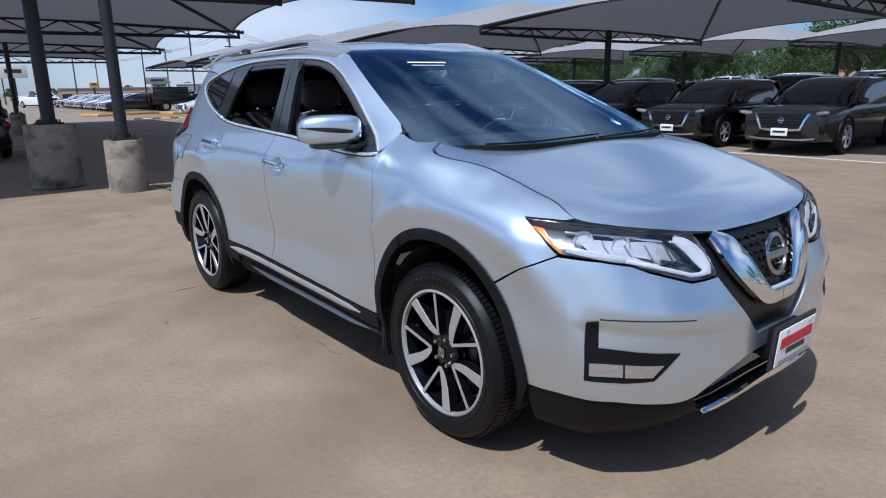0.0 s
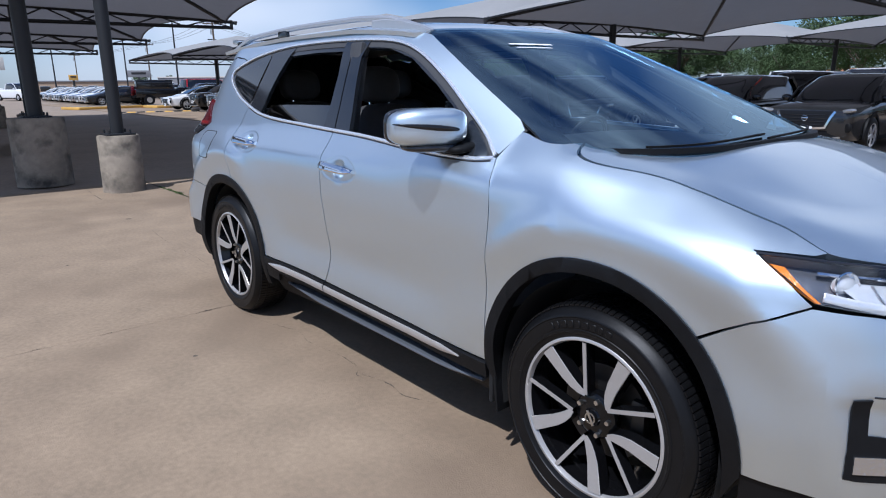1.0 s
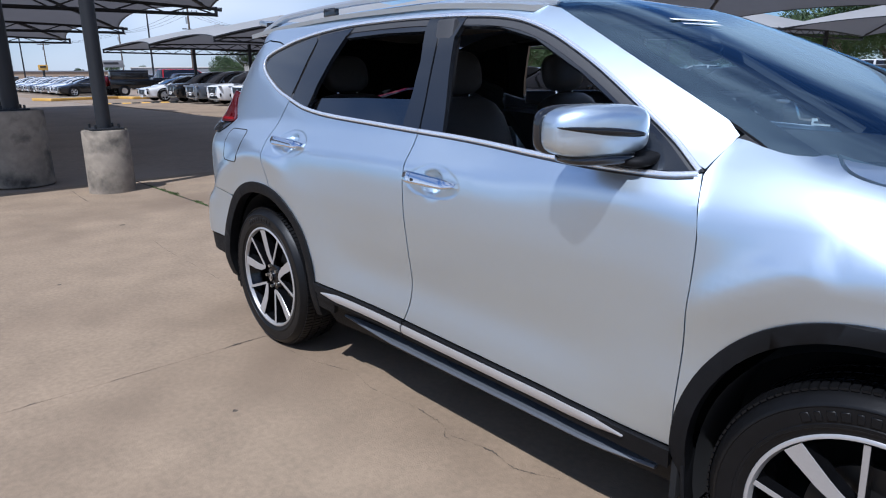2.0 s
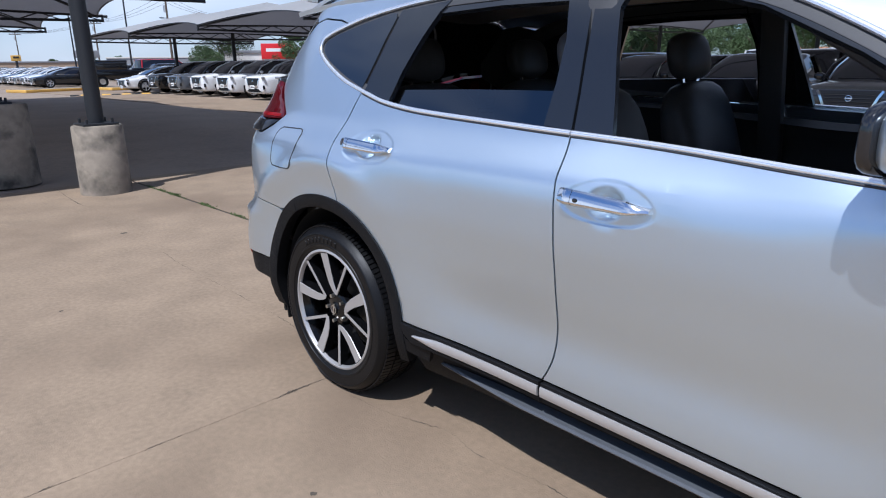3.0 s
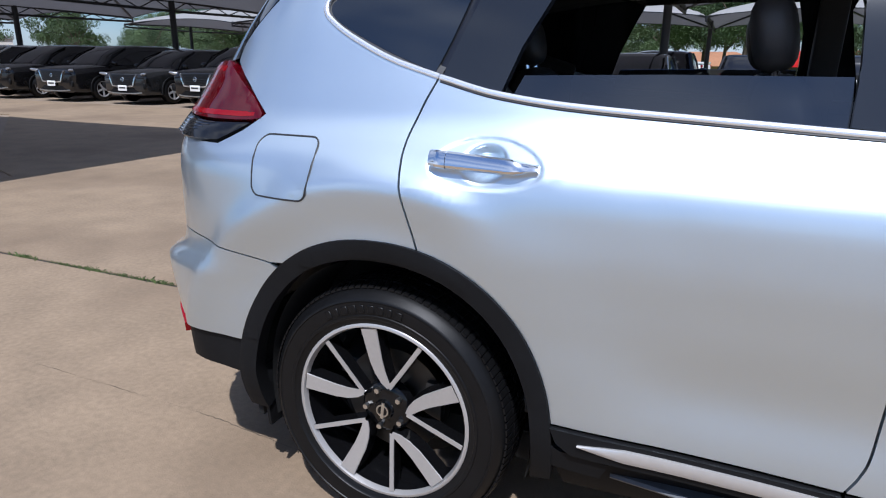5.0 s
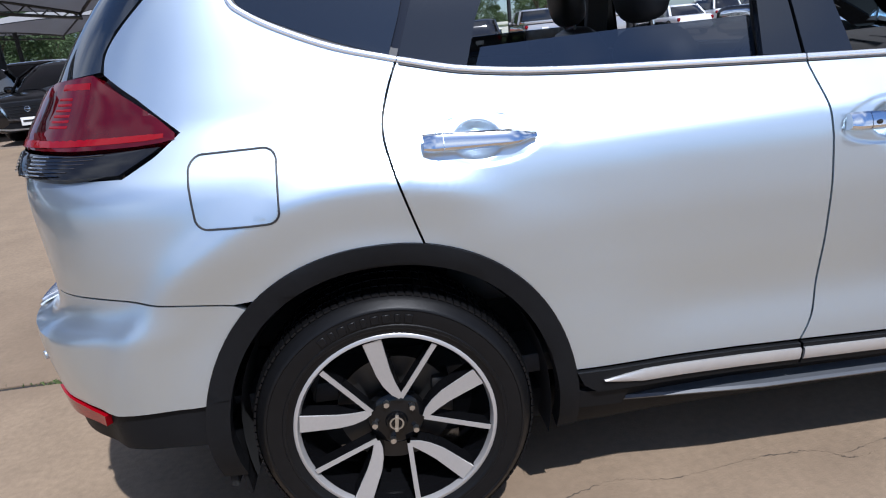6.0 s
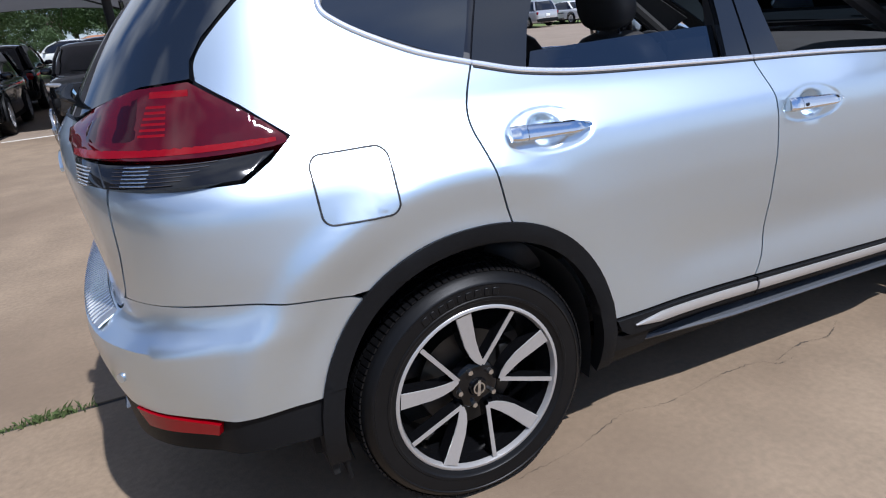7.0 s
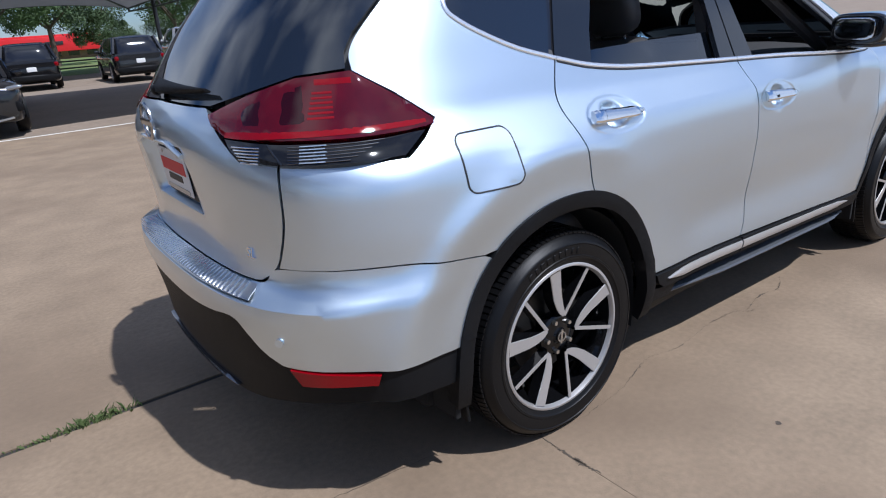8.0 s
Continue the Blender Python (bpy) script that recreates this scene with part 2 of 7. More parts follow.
def lathe(profile, n=64, axis="Y"):
    """Turns (radius, along) pairs round an axis."""
    bm = bmesh.new()
    rings = []
    for r, a in profile:
        rings.append([bm.verts.new((r * math.cos(2 * math.pi * i / n), a, r * math.sin(2 * math.pi * i / n)) if axis == "Y" else
                                   (r * math.cos(2 * math.pi * i / n), r * math.sin(2 * math.pi * i / n), a)) for i in range(n)])
    for p, q in zip(rings, rings[1:]):
        for i in range(n):
            bm.faces.new((p[i], p[(i + 1) % n], q[(i + 1) % n], q[i]))
    bmesh.ops.recalc_face_normals(bm, faces=bm.faces[:])
    return bm


def spline(pts, k=8):
    """Catmull-Rom through the points, ends kept."""
    p = [Vector(q) for q in pts]
    if len(p) < 3:
        return [tuple(q) for q in p]
    ext = [2 * p[0] - p[1], *p, 2 * p[-1] - p[-2]]
    out = []
    for i in range(1, len(ext) - 2):
        a, b, c, d = ext[i - 1 : i + 3]
        for j in range(k):
            t = j / k
            out.append(tuple(0.5 * (2 * b + (c - a) * t + (2 * a - 5 * b + 4 * c - d) * t * t + (3 * b - a - 3 * c + d) * t ** 3)))
    return out + [tuple(p[-1])]




# ---- the car's skin ----
def curve(*pairs):
    """Monotone cubic through (x, y) pairs."""
    xs = [p[0] for p in pairs]
    ys = [p[1] for p in pairs]
    h = [b - a for a, b in zip(xs, xs[1:])]
    d = [(ys[i + 1] - ys[i]) / h[i] for i in range(len(h))]
    m = [d[0]] + [0.0 if d[i - 1] * d[i] <= 0 else 2 * d[i - 1] * d[i] / (d[i - 1] + d[i]) for i in range(1, len(d))] + [d[-1]]

    def at(x):
        if x <= xs[0]:
            return ys[0] + (x - xs[0]) * m[0]
        if x >= xs[-1]:
            return ys[-1] + (x - xs[-1]) * m[-1]
        i = 0
        while x > xs[i + 1]:
            i += 1
        u = (x - xs[i]) / h[i]
        return (ys[i] * (1 + 2 * u) * (1 - u) ** 2 + h[i] * m[i] * u * (1 - u) ** 2
                + ys[i + 1] * u * u * (3 - 2 * u) + h[i] * m[i + 1] * u * u * (u - 1))
    return at


def smooth(a, b, x):
    """Eases from 0 at a to 1 at b; a may lie above b."""
    u = min(1.0, max(0.0, (x - a) / (b - a)))
    return u * u * (3 - 2 * u)


# half width of the body at mid length, by height
WIDTH = curve((0.18, 0.80), (0.26, 0.845), (0.34, 0.872), (0.42, 0.885), (0.52, 0.884), (0.64, 0.884), (0.76, 0.892), (0.88, 0.902), (0.97, 0.900),
              (1.04, 0.888), (1.10, 0.864), (1.2, 0.826), (1.35, 0.763), (1.5, 0.685), (1.58, 0.635), (1.64, 0.575))
NOSE = curve((0.18, 3.45), (0.24, 3.54), (0.30, 3.585), (0.36, 3.60), (0.45, 3.612), (0.55, 3.613), (0.65, 3.60), (0.75, 3.57), (0.85, 3.52), (0.95, 3.42))
TAIL = curve((0.22, -0.86), (0.33, -0.955), (0.42, -0.962), (0.55, -0.980), (0.66, -0.992), (0.69, -0.988), (0.705, -0.974), (0.722, -0.912), (0.76, -0.900), (0.85, -0.908), (1.0, -0.93),
             (1.10, -0.945), (1.16, -0.94), (1.22, -0.90), (1.4, -0.77), (1.55, -0.63), (1.64, -0.55))
TAIL_N = curve((0.3, 3.5), (0.7, 3.8), (0.82, 3.5), (1.06, 3.1), (1.2, 2.6), (1.6, 2.6))
GLASS_X = curve((1.0, 3.10), (1.10, 2.90), (1.2, 2.70), (1.4, 2.22), (1.54, 1.87), (1.60, 1.70), (1.66, 1.40))
CORNER = curve((0.50, -0.64), (0.60, -0.695), (0.70, -0.755), (0.76, -0.83), (0.80, -0.90))
XF, AF, XR, AR = 2.9, 0.72, -0.25, 0.75
NF = 3.5


def half_width(x, z):
    y = WIDTH(z)
    for xw, k in ((0.0, 0.027), (2.742, 0.024)):
        if abs(x - xw) < 0.90:
            # haunch: an upright band round the wheel that breaks into a shoulder leaning inwards
            r = math.hypot(x - xw, z - 0.36)
            u = (r - 0.636) / 0.012
            soft = 0.012 * (math.log1p(math.exp(u)) if u < 30 else u)
            crisp = k * math.exp(-(soft / 0.105) ** 1.15) + 0.16 * (min(r, 0.636) - 0.56) * smooth(0.48, 0.56, r) * (1 - smooth(0.636, 0.70, r))
            broad = k * (1 - smooth(0.50, 0.95, r))
            door = smooth(0.25, 0.55, (x - xw) / r) if xw < 1 else smooth(0.66, 0.86, (xw - x) / r)
            y += crisp + (broad - crisp) * door - 0.006 * (1 - smooth(0.70, 0.90, r))
    # both ends widen a little where the haunches die away
    y += (0.011 * smooth(-0.25, -0.60, x) + 0.008 * smooth(2.95, 3.35, x)) * (1 - smooth(1.0, 1.1, z))
    # the doors' hollow over the sill
    y -= 0.014 * math.exp(-((z - 0.585) / 0.085) ** 2) * smooth(0.50, 0.85, x) * (1 - smooth(1.75, 2.2, x))
    # the rear bumper stands proud of the quarter panel, with a soft ledge on top
    y += 0.018 * (1 - smooth(0.695, 0.785, z)) * smooth(-0.36, -0.60, x)
    # the side leans in over the shoulder, less towards the windscreen and the roof
    y -= 0.040 * smooth(1.03, 1.17, z) * (1 - 0.5 * smooth(1.25, 1.60, z)) * (1 - smooth(1.25, 1.80, x))
    # it stays upright up to the belt line towards the windscreen's foot
    y += 0.036 * smooth(0.96, 1.09, z) * (1 - smooth(1.105, 1.21, z)) * smooth(1.55, 2.15, x) * (1 - smooth(2.5, 2.8, x))
    y -= 0.03 * (1 - smooth(0.36, 0.55, z)) * smooth(1.9, 2.4, x)
    w = smooth(0.95, 1.12, z)
    if x > 0.6 and w > 0:
        q = min(0.999, (x - 0.6) / (GLASS_X(z) - 0.6))
        y *= 1 - w * (1 - (1 - q ** 4.5) ** (1 / 4.5))
    return y


def skin(s, z):
    """The body's right-hand skin: s runs along the side and round both ends, z is the height. Returns x, half width, z."""
    if XR <= s <= XF:
        return s, half_width(s, z), z
    if s > XF:
        th, a, b, n, xc, ar, sg = (s - XF) / AF, NOSE(z) - XF, half_width(min(s, 3.45), z), NF, XF, AF, 1
    else:
        th, a, b, n, xc, ar, sg = (XR - s) / AR, XR - TAIL(z), half_width(max(s, -0.90), z), TAIL_N(z), XR, AR, -1
    c, k = max(0.0, math.cos(th)), math.sin(th)
    r = ((c * 0.9 / b) ** n + (k * ar / a) ** n) ** (-1 / n)
    if sg < 0 and z < 0.80:
        # crease that sweeps down the bumper's corner
        u = (CORNER(z) - s) / 0.010
        r -= min(0.013, 0.13 * 0.010 * (math.log1p(math.exp(u)) if u < 30 else u)) * (1 - smooth(0.70, 0.80, z)) * (1 - smooth(0.95, 1.40, -s))
    return xc + sg * r * ar * k, r * 0.9 * c, z


RIM_Z = curve((2.1, 1.0), (2.5, 0.965), (2.9, 0.915), (3.2, 0.87), (3.5, 0.845), (4.03, 0.84))
HOOD_Z = curve((2.1, 1.235), (2.45, 1.205), (2.8, 1.160), (3.1, 1.066), (3.3, 0.992), (3.45, 0.925), (3.6, 0.84))


LIFT = curve((2.16, 0.010), (2.21, 0.026), (2.268, 0.042), (2.32, 0.038), (2.40, 0.026), (2.50, 0.012), (2.62, 0.003), (2.8, 0.0), (4.1, 0.0))


def bonnet(s, f):
    """The top of the nose: s as in skin, f runs from the rim (0) to the centre line (1)."""
    zs = RIM_Z(s)
    rx, ry, _ = skin(s, zs)
    cx = min(rx, XF) if s <= XF else XF
    f0 = 0.30 + 0.10 * smooth(2.7, 3.3, s)
    al = min(1.0, f / f0) * math.pi / 2
    fi = f0 * (1 - math.cos(al)) if f < f0 else f
    x, y = cx + (rx - cx) * (1 - fi), ry * (1 - fi)
    e = max(f, f0)
    xt, yt = cx + (rx - cx) * (1 - e), ry * (1 - e)
    top = HOOD_Z(xt) - 0.05 * (yt / 0.75) ** 2
    z = zs + (top - zs) * math.sin(al) + LIFT(s) * smooth(0.01, 0.21, f)
    if s < XF + 0.3 and f < f0:
        # the door's lean and the wheel's haunch run on into the fender's shoulder
        near = (1 - smooth(2.30, 2.80, s)) * (1 - smooth(0.17, 0.28, f))
        far = 0.5 * (1 - smooth(0.0, 0.24, f)) * (1 - smooth(2.9, 3.1, s))
        y += (half_width(s, z) - y) * far * (1 - near) + (half_width(min(s, 2.262), z) - y) * near
    return x, y, z


def front(s, v):
    """Skin below the rim, bonnet above it (0.6 of v from rim to centre)."""
    zs = RIM_Z(s)
    return skin(s, v) if v <= zs else bonnet(s, min(1.0, (v - zs) / 0.6))


# ---- panels laid on the skin ----
def inset(poly, d):
    """Moves a closed outline inwards by d."""
    n, out = len(poly), []
    area = sum(poly[i][0] * poly[(i + 1) % n][1] - poly[(i + 1) % n][0] * poly[i][1] for i in range(n))
    sg = 1 if area > 0 else -1
    for i in range(n):
        p, q, r = Vector(poly[i - 1]), Vector(poly[i]), Vector(poly[(i + 1) % n])
        a, b = (q - p), (r - q)
        if a.length < 1e-6 or b.length < 1e-6:
            continue
        a.normalize(), b.normalize()
        na, nb = Vector((-a.y, a.x)) * sg, Vector((-b.y, b.x)) * sg
        k = na + nb
        if k.length < 0.2:
            k = na
        k.normalize()
        out.append(tuple(q + k * (d / max(0.5, k.dot(na)))))
    return out


def clean(poly):
    out = []
    for p in poly:
        if not out or (Vector(p) - Vector(out[-1])).length > 0.002:
            out.append(tuple(p))
    if (Vector(out[0]) - Vector(out[-1])).length < 0.002:
        out.pop()
    return out


def panel(chart, outline, cell=0.035, gap=0.002, proud=0.0, depth=0.02, side=-1, roll=0.0, fine=None):
    """A sheet whose outline is drawn in a chart of the skin, cut into a fine grid and bent onto it; its rim turns inwards by depth. side -1: the car's right, 1: its left."""
    poly = clean(inset(clean(outline), gap) if gap else outline)
    bm = bmesh.new()
    bm.faces.new([bm.verts.new((a, b, 0)) for a, b in poly])
    lo = [min(p[i] for p in poly) for i in (0, 1)]
    hi = [max(p[i] for p in poly) for i in (0, 1)]
    for axis in (0, 1):
        k = math.ceil((lo[axis] - 0.0137) / cell + 1e-6)
        while k * cell + 0.0137 < hi[axis] - 1e-6:
            co, no = [0, 0, 0], [0, 0, 0]
            co[axis], no[axis] = k * cell + 0.0137, 1
            bmesh.ops.bisect_plane(bm, geom=bm.verts[:] + bm.edges[:] + bm.faces[:], dist=1e-5, plane_co=co, plane_no=no)
            k += 1
    if fine:
        a0, a1, b0, b1, step = fine
        for axis, l, h in ((0, a0, a1), (1, b0, b1)):
            for k in range(int((h - l) / step) + 1):
                near = [f for f in bm.faces if a0 - 0.02 < f.calc_center_median().x < a1 + 0.02 and b0 - 0.02 < f.calc_center_median().y < b1 + 0.02]
                geom = list({v for f in near for v in f.verts} | {e for f in near for e in f.edges} | set(near))
                co, no = [0, 0, 0], [0, 0, 0]
                co[axis], no[axis] = l + k * step + 0.0013, 1
                bmesh.ops.bisect_plane(bm, geom=geom, dist=1e-5, plane_co=co, plane_no=no)
    flat = {v: (v.co.x, v.co.y) for v in bm.verts}
    rim = {v for e in bm.edges if e.is_boundary for v in e.verts}
    norm = {}
    for v, (a, b) in flat.items():
        p = Vector(chart(a, b))
        u = Vector(chart(a + 0.004, b)) - Vector(chart(a - 0.004, b))
        w = Vector(chart(a, b + 0.004)) - Vector(chart(a, b - 0.004))
        n = w.cross(u)
        n = n.normalized() if n.length > 1e-9 else Vector((0, 1, 0))
        norm[v] = n
        p = p + n * (proud - (roll if v in rim else 0.0))
        v.co = (p.x, side * p.y, p.z)
    if depth:
        edges = [e for e in bm.edges if e.is_boundary]
        got = bmesh.ops.extrude_edge_only(bm, edges=edges)["geom"]
        fresh = [g for g in got if isinstance(g, bmesh.types.BMVert)]
        back = {}
        for v in fresh:
            best = None
            for e in v.link_edges:
                o = e.other_vert(v)
                if o in norm:
                    best = o
            back[v] = best
        for v, o in back.items():
            if o is not None:
                n = norm[o]
                v.co = o.co - Vector((n.x, side * n.y, n.z)) * depth
    bm.normal_update()
    # outward faces
    test = max(bm.faces, key=lambda f: f.calc_area())
    bmesh.ops.recalc_face_normals(bm, faces=bm.faces[:])
    bm.normal_update()
    mid = test.calc_center_median()
    away = Vector((mid.x - 1.3 if abs(mid.x - 1.3) > 1.6 else 0, mid.y, 0.35 * (mid.z - 0.4)))
    if test.normal.dot(away) < 0:
        bmesh.ops.reverse_faces(bm, faces=bm.faces[:])
    return bm


def ribbon(chart, line, width, proud=0.004, thick=0.006, side=-1):
    """A slim raised strip along a line of a chart; width a number or one for each end and middle."""
    bm = bmesh.new()
    line = clean(line) if (Vector(line[0]) - Vector(line[-1])).length > 0.002 else clean(line)
    pts = []
    n = len(line)
    for i, (a, b) in enumerate(line):
        p = Vector(chart(a, b))
        u = Vector(chart(a + 0.004, b)) - Vector(chart(a - 0.004, b))
        w = Vector(chart(a, b + 0.004)) - Vector(chart(a, b - 0.004))
        nn = w.cross(u).normalized()
        q = Vector(chart(*line[min(n - 1, i + 1)])) - Vector(chart(*line[max(0, i - 1)]))
        ac = nn.cross(q).normalized()
        wd = width if isinstance(width, float) else width(i / (n - 1))
        f = Matrix.Diagonal((1, side, 1))
        pts.append((f @ (p + nn * proud), f @ (ac * wd), f @ nn))
    add_sweep(bm, pts, [(-0.5, -thick), (-0.5, 0), (-0.25, thick * 0.35), (0.25, thick * 0.35), (0.5, 0), (0.5, -thick)])
    return bm


def arch(xw, rx, rz, a0, a1, n=28, zc=0.36, p=2.15):
    out = []
    for i in range(n + 1):
        a = radians(a0 + (a1 - a0) * i / n)
        c, s = math.cos(a), math.sin(a)
        out.append((xw + rx * math.copysign(abs(c) ** (2 / p), c), zc + rz * math.copysign(abs(s) ** (2 / p), s)))
    return out


# ---- the silver car ----
REAR_W, FRONT_W = 0.012, 2.70
R_OUT = (REAR_W, 0.468, 0.497)
F_OUT = (FRONT_W, 0.464, 0.510)
BELT = spline([(0.11, 1.257), (0.265, 1.221), (0.454, 1.199), (0.80, 1.180), (1.09, 1.166), (1.45, 1.150), (1.733, 1.133), (2.0, 1.120), (2.143, 1.118), (2.222, 1.126)], 6)
BELT_REAR = spline([(0.11, 1.257), (-0.03, 1.297), (-0.15, 1.348), (-0.225, 1.39), (-0.262, 1.425), (-0.25, 1.462), (-0.18, 1.492)], 6)
DLO_TOP = spline([(-0.18, 1.492), (0.02, 1.540), (0.33, 1.578), (0.70, 1.588), (1.02, 1.583), (1.34, 1.564), (1.55, 1.514), (1.79, 1.404), (2.03, 1.260), (2.222, 1.132)], 6)
BELT_Z = curve((0.11, 1.257), (0.265, 1.221), (0.454, 1.199), (0.80, 1.180), (1.09, 1.166), (1.45, 1.150), (1.733, 1.133), (2.0, 1.120), (2.143, 1.118), (2.222, 1.126))
GAP_C = spline([(0.11, 1.257), (0.078, 1.185), (0.058, 1.11), (0.068, 1.036), (0.098, 0.925), (0.122, 0.846)], 6)
GAP_B = spline([(1.108, 1.165), (1.120, 1.09), (1.129, 0.98), (1.138, 0.80), (1.141, 0.64), (1.135, 0.53), (1.121, 0.478), (1.099, 0.434)], 6)
GAP_A = spline([(2.232, 1.130), (2.252, 1.06), (2.264, 0.98), (2.262, 0.80), (2.251, 0.60), (2.238, 0.394)], 6)
SILL = curve((0.455, 0.452), (1.1, 0.434), (1.65, 0.415), (2.24, 0.392))


def between(line, a, b):
    return [p for p in line if a - 1e-6 <= p[0] <= b + 1e-6]


rear_arch_door = [p for p in arch(*R_OUT, 0, 90) if p[1] > 0.452 and p[0] > 0.122][::-1]
rear_door_line = GAP_C + rear_arch_door + [(x, SILL(x)) for x in (0.47, 0.6, 0.8, 1.0)] + GAP_B[::-1] + between(BELT, 0.11, 1.09)[::-1]
front_door_line = GAP_B + [(x, SILL(x)) for x in (1.2, 1.5, 1.8, 2.1)] + GAP_A[::-1] + between(BELT, 1.12, 2.2)[::-1]
front_arch_left = [p for p in arch(*F_OUT, 180, 46) if p[1] > 0.41]
fender_line = [(2.241, 1.075), (2.2335, 1.060), (2.243, 1.040), (2.254, 1.020)] + [p for p in GAP_A if p[1] < 0.985] + front_arch_left + [(3.154, 0.816), (3.264, 0.870), (3.215, 0.912), (3.136, 0.966), (3.262, 0.967), (3.288, 0.975)]
fender_line += spline([(3.288, 0.975), (3.173, 1.024), (3.0, 1.051), (2.80, 1.066), (2.63, 1.077), (2.53, 1.095), (2.47, 1.135)], 6) + [(2.444, 1.114), (2.41, 1.106), (2.382, 1.104), (2.335, 1.106), (2.30, 1.113), (2.268, 1.117), (2.256, 1.10)]
hood_line = spline([(2.474, 1.138), (2.534, 1.099), (2.632, 1.080), (2.80, 1.069), (3.0, 1.054), (3.175, 1.027), (3.292, 0.974)], 6)
hood_line += spline([(3.292, 0.972), (3.43, 0.955), (3.55, 0.938), (3.655, 0.918), (3.80, 0.900), (4.03, 0.893)], 6) + [(4.03, 1.44), (3.3, 1.46), (2.9, 1.515), (2.776, 1.532), (2.772, 1.371), (2.757, 1.28), (2.722, 1.195), (2.665, 1.15), (2.61, 1.130), (2.55, 1.129), (2.50, 1.134)]
quarter_line = GAP_C[::-1] + BELT_REAR + [(-0.10, 1.512), (-0.17, 1.532), (-0.30, 1.545), (-0.40, 1.53)]
quarter_line += spline([(-0.40, 1.53), (-0.46, 1.492), (-0.545, 1.432), (-0.612, 1.375), (-0.642, 1.33), (-0.640, 1.286)], 5)
quarter_line += [(-0.53, 1.225), (-0.418, 1.148), (-0.47, 1.105), (-0.53, 1.068), (-0.68, 1.068), (-0.838, 1.074)]
quarter_line += spline([(-0.838, 1.074), (-0.842, 0.93), (-0.862, 0.84), (-0.882, 0.785)], 5) + spline([(-0.882, 0.785), (-0.66, 0.794), (-0.50, 0.782), (-0.335, 0.752)], 5)
quarter_line += [p for p in arch(*R_OUT, 90, 180) if p[1] > 0.752][::-1] + [p for p in arch(*R_OUT, 76, 90) if p[0] < 0.122][::-1]
rear_bumper_line = spline([(-0.335, 0.7505), (-0.50, 0.7805), (-0.66, 0.7925), (-0.882, 0.7835), (-0.925, 0.742), (-0.98, 0.728), (-1.2, 0.724), (-1.43, 0.724)], 5)
rear_bumper_line += spline([(-1.43, 0.603), (-1.25, 0.610), (-1.12, 0.625), (-1.045, 0.640), (-1.005, 0.635), (-0.972, 0.596), (-0.94, 0.556), (-0.90, 0.527), (-0.86, 0.516), (-0.66, 0.510), (-0.443, 0.502)], 5)
rear_bumper_line += [p for p in arch(*R_OUT, 90, 180) if 0.51 < p[1] < 0.74][::-1]
front_bumper_line = [p for p in arch(*F_OUT, 45, 0) if 0.38 < p[1]]
front_bumper_line += spline([(3.164, 0.385), (3.375, 0.388), (3.50, 0.372), (3.61, 0.355), (3.665, 0.362)], 5) + [(3.72, 0.395), (3.79, 0.425), (3.87, 0.448), (4.03, 0.46), (4.03, 0.52), (3.92, 0.515)]
front_bumper_line += [(3.82, 0.64), (3.735, 0.76), (3.68, 0.758), (3.635, 0.760), (3.56, 0.79), (3.508, 0.811), (3.46, 0.835), (3.375, 0.853), (3.264, 0.865), (3.154, 0.811)]


def skin_strip(z_of, x0, x1, n=10):
    return [(x0 + (x1 - x0) * i / n, z_of(x0 + (x1 - x0) * i / n)) for i in range(n + 1)]


car = thing("suv", "silver compact SUV with lowered front windows, parked on a concrete lot", "car")


def both_sides(name, chart, outline, mat, parent=None, label="", **kw):
    """The same panel on the right and, mirrored, on the left. Returns both."""
    out = []
    for side in (-1, 1):
        out.append(part(name, panel(chart, outline, side=side, **kw), mat, parent[side] if isinstance(parent, dict) else (parent or car), label, 50))
    return out


def with_handle(hx, hz):
    """The skin with a finger cup pressed in and a low oval ridge round the door handle."""
    def chart(s, z):
        x, y, zz = skin(s, z)
        cup = math.hypot((s - hx) / 0.064, (z - hz + 0.001) / 0.047)
        oval = math.hypot((s - hx - 0.004) / (0.140 - 0.02 * (z - hz) / 0.05), (z - hz) / 0.058)
        y -= 0.034 * (1 - smooth(0.30, 1.0, cup)) + 0.0034 * (1 - smooth(0.92, 1.02, oval))
        return x, y, zz
    return chart


REAR_HANDLE, FRONT_HANDLE = (0.272, 1.066), (1.285, 1.006)
doors_r = both_sides("rear_door", with_handle(*REAR_HANDLE), rear_door_line, SILVER, label="silver rear door with its window part lowered", cell=0.022, gap=0.0028, fine=(0.13, 0.42, 1.00, 1.13, 0.0042))
doors_f = both_sides("front_door", with_handle(*FRONT_HANDLE), front_door_line, SILVER, label="silver front door with its window lowered", cell=0.026, gap=0.0028, fine=(1.14, 1.43, 0.945, 1.075, 0.0042))
rear_door = {-1: doors_r[0], 1: doors_r[1]}
front_door = {-1: doors_f[0], 1: doors_f[1]}
both_sides("front_fender", front, fender_line, SILVER, cell=0.022, gap=0.0010)
both_sides("quarter_panel", skin, quarter_line, SILVER, cell=0.02, gap=0.0028)
rear_bumper = thing("rear_bumper", "", "")
rear_bumper.parent = car
both_sides("bumper_skin", skin, rear_bumper_line, SILVER, rear_bumper, gap=0.0, cell=0.02)
front_bumper = thing("front_bumper", "", "")
front_bumper.parent = car
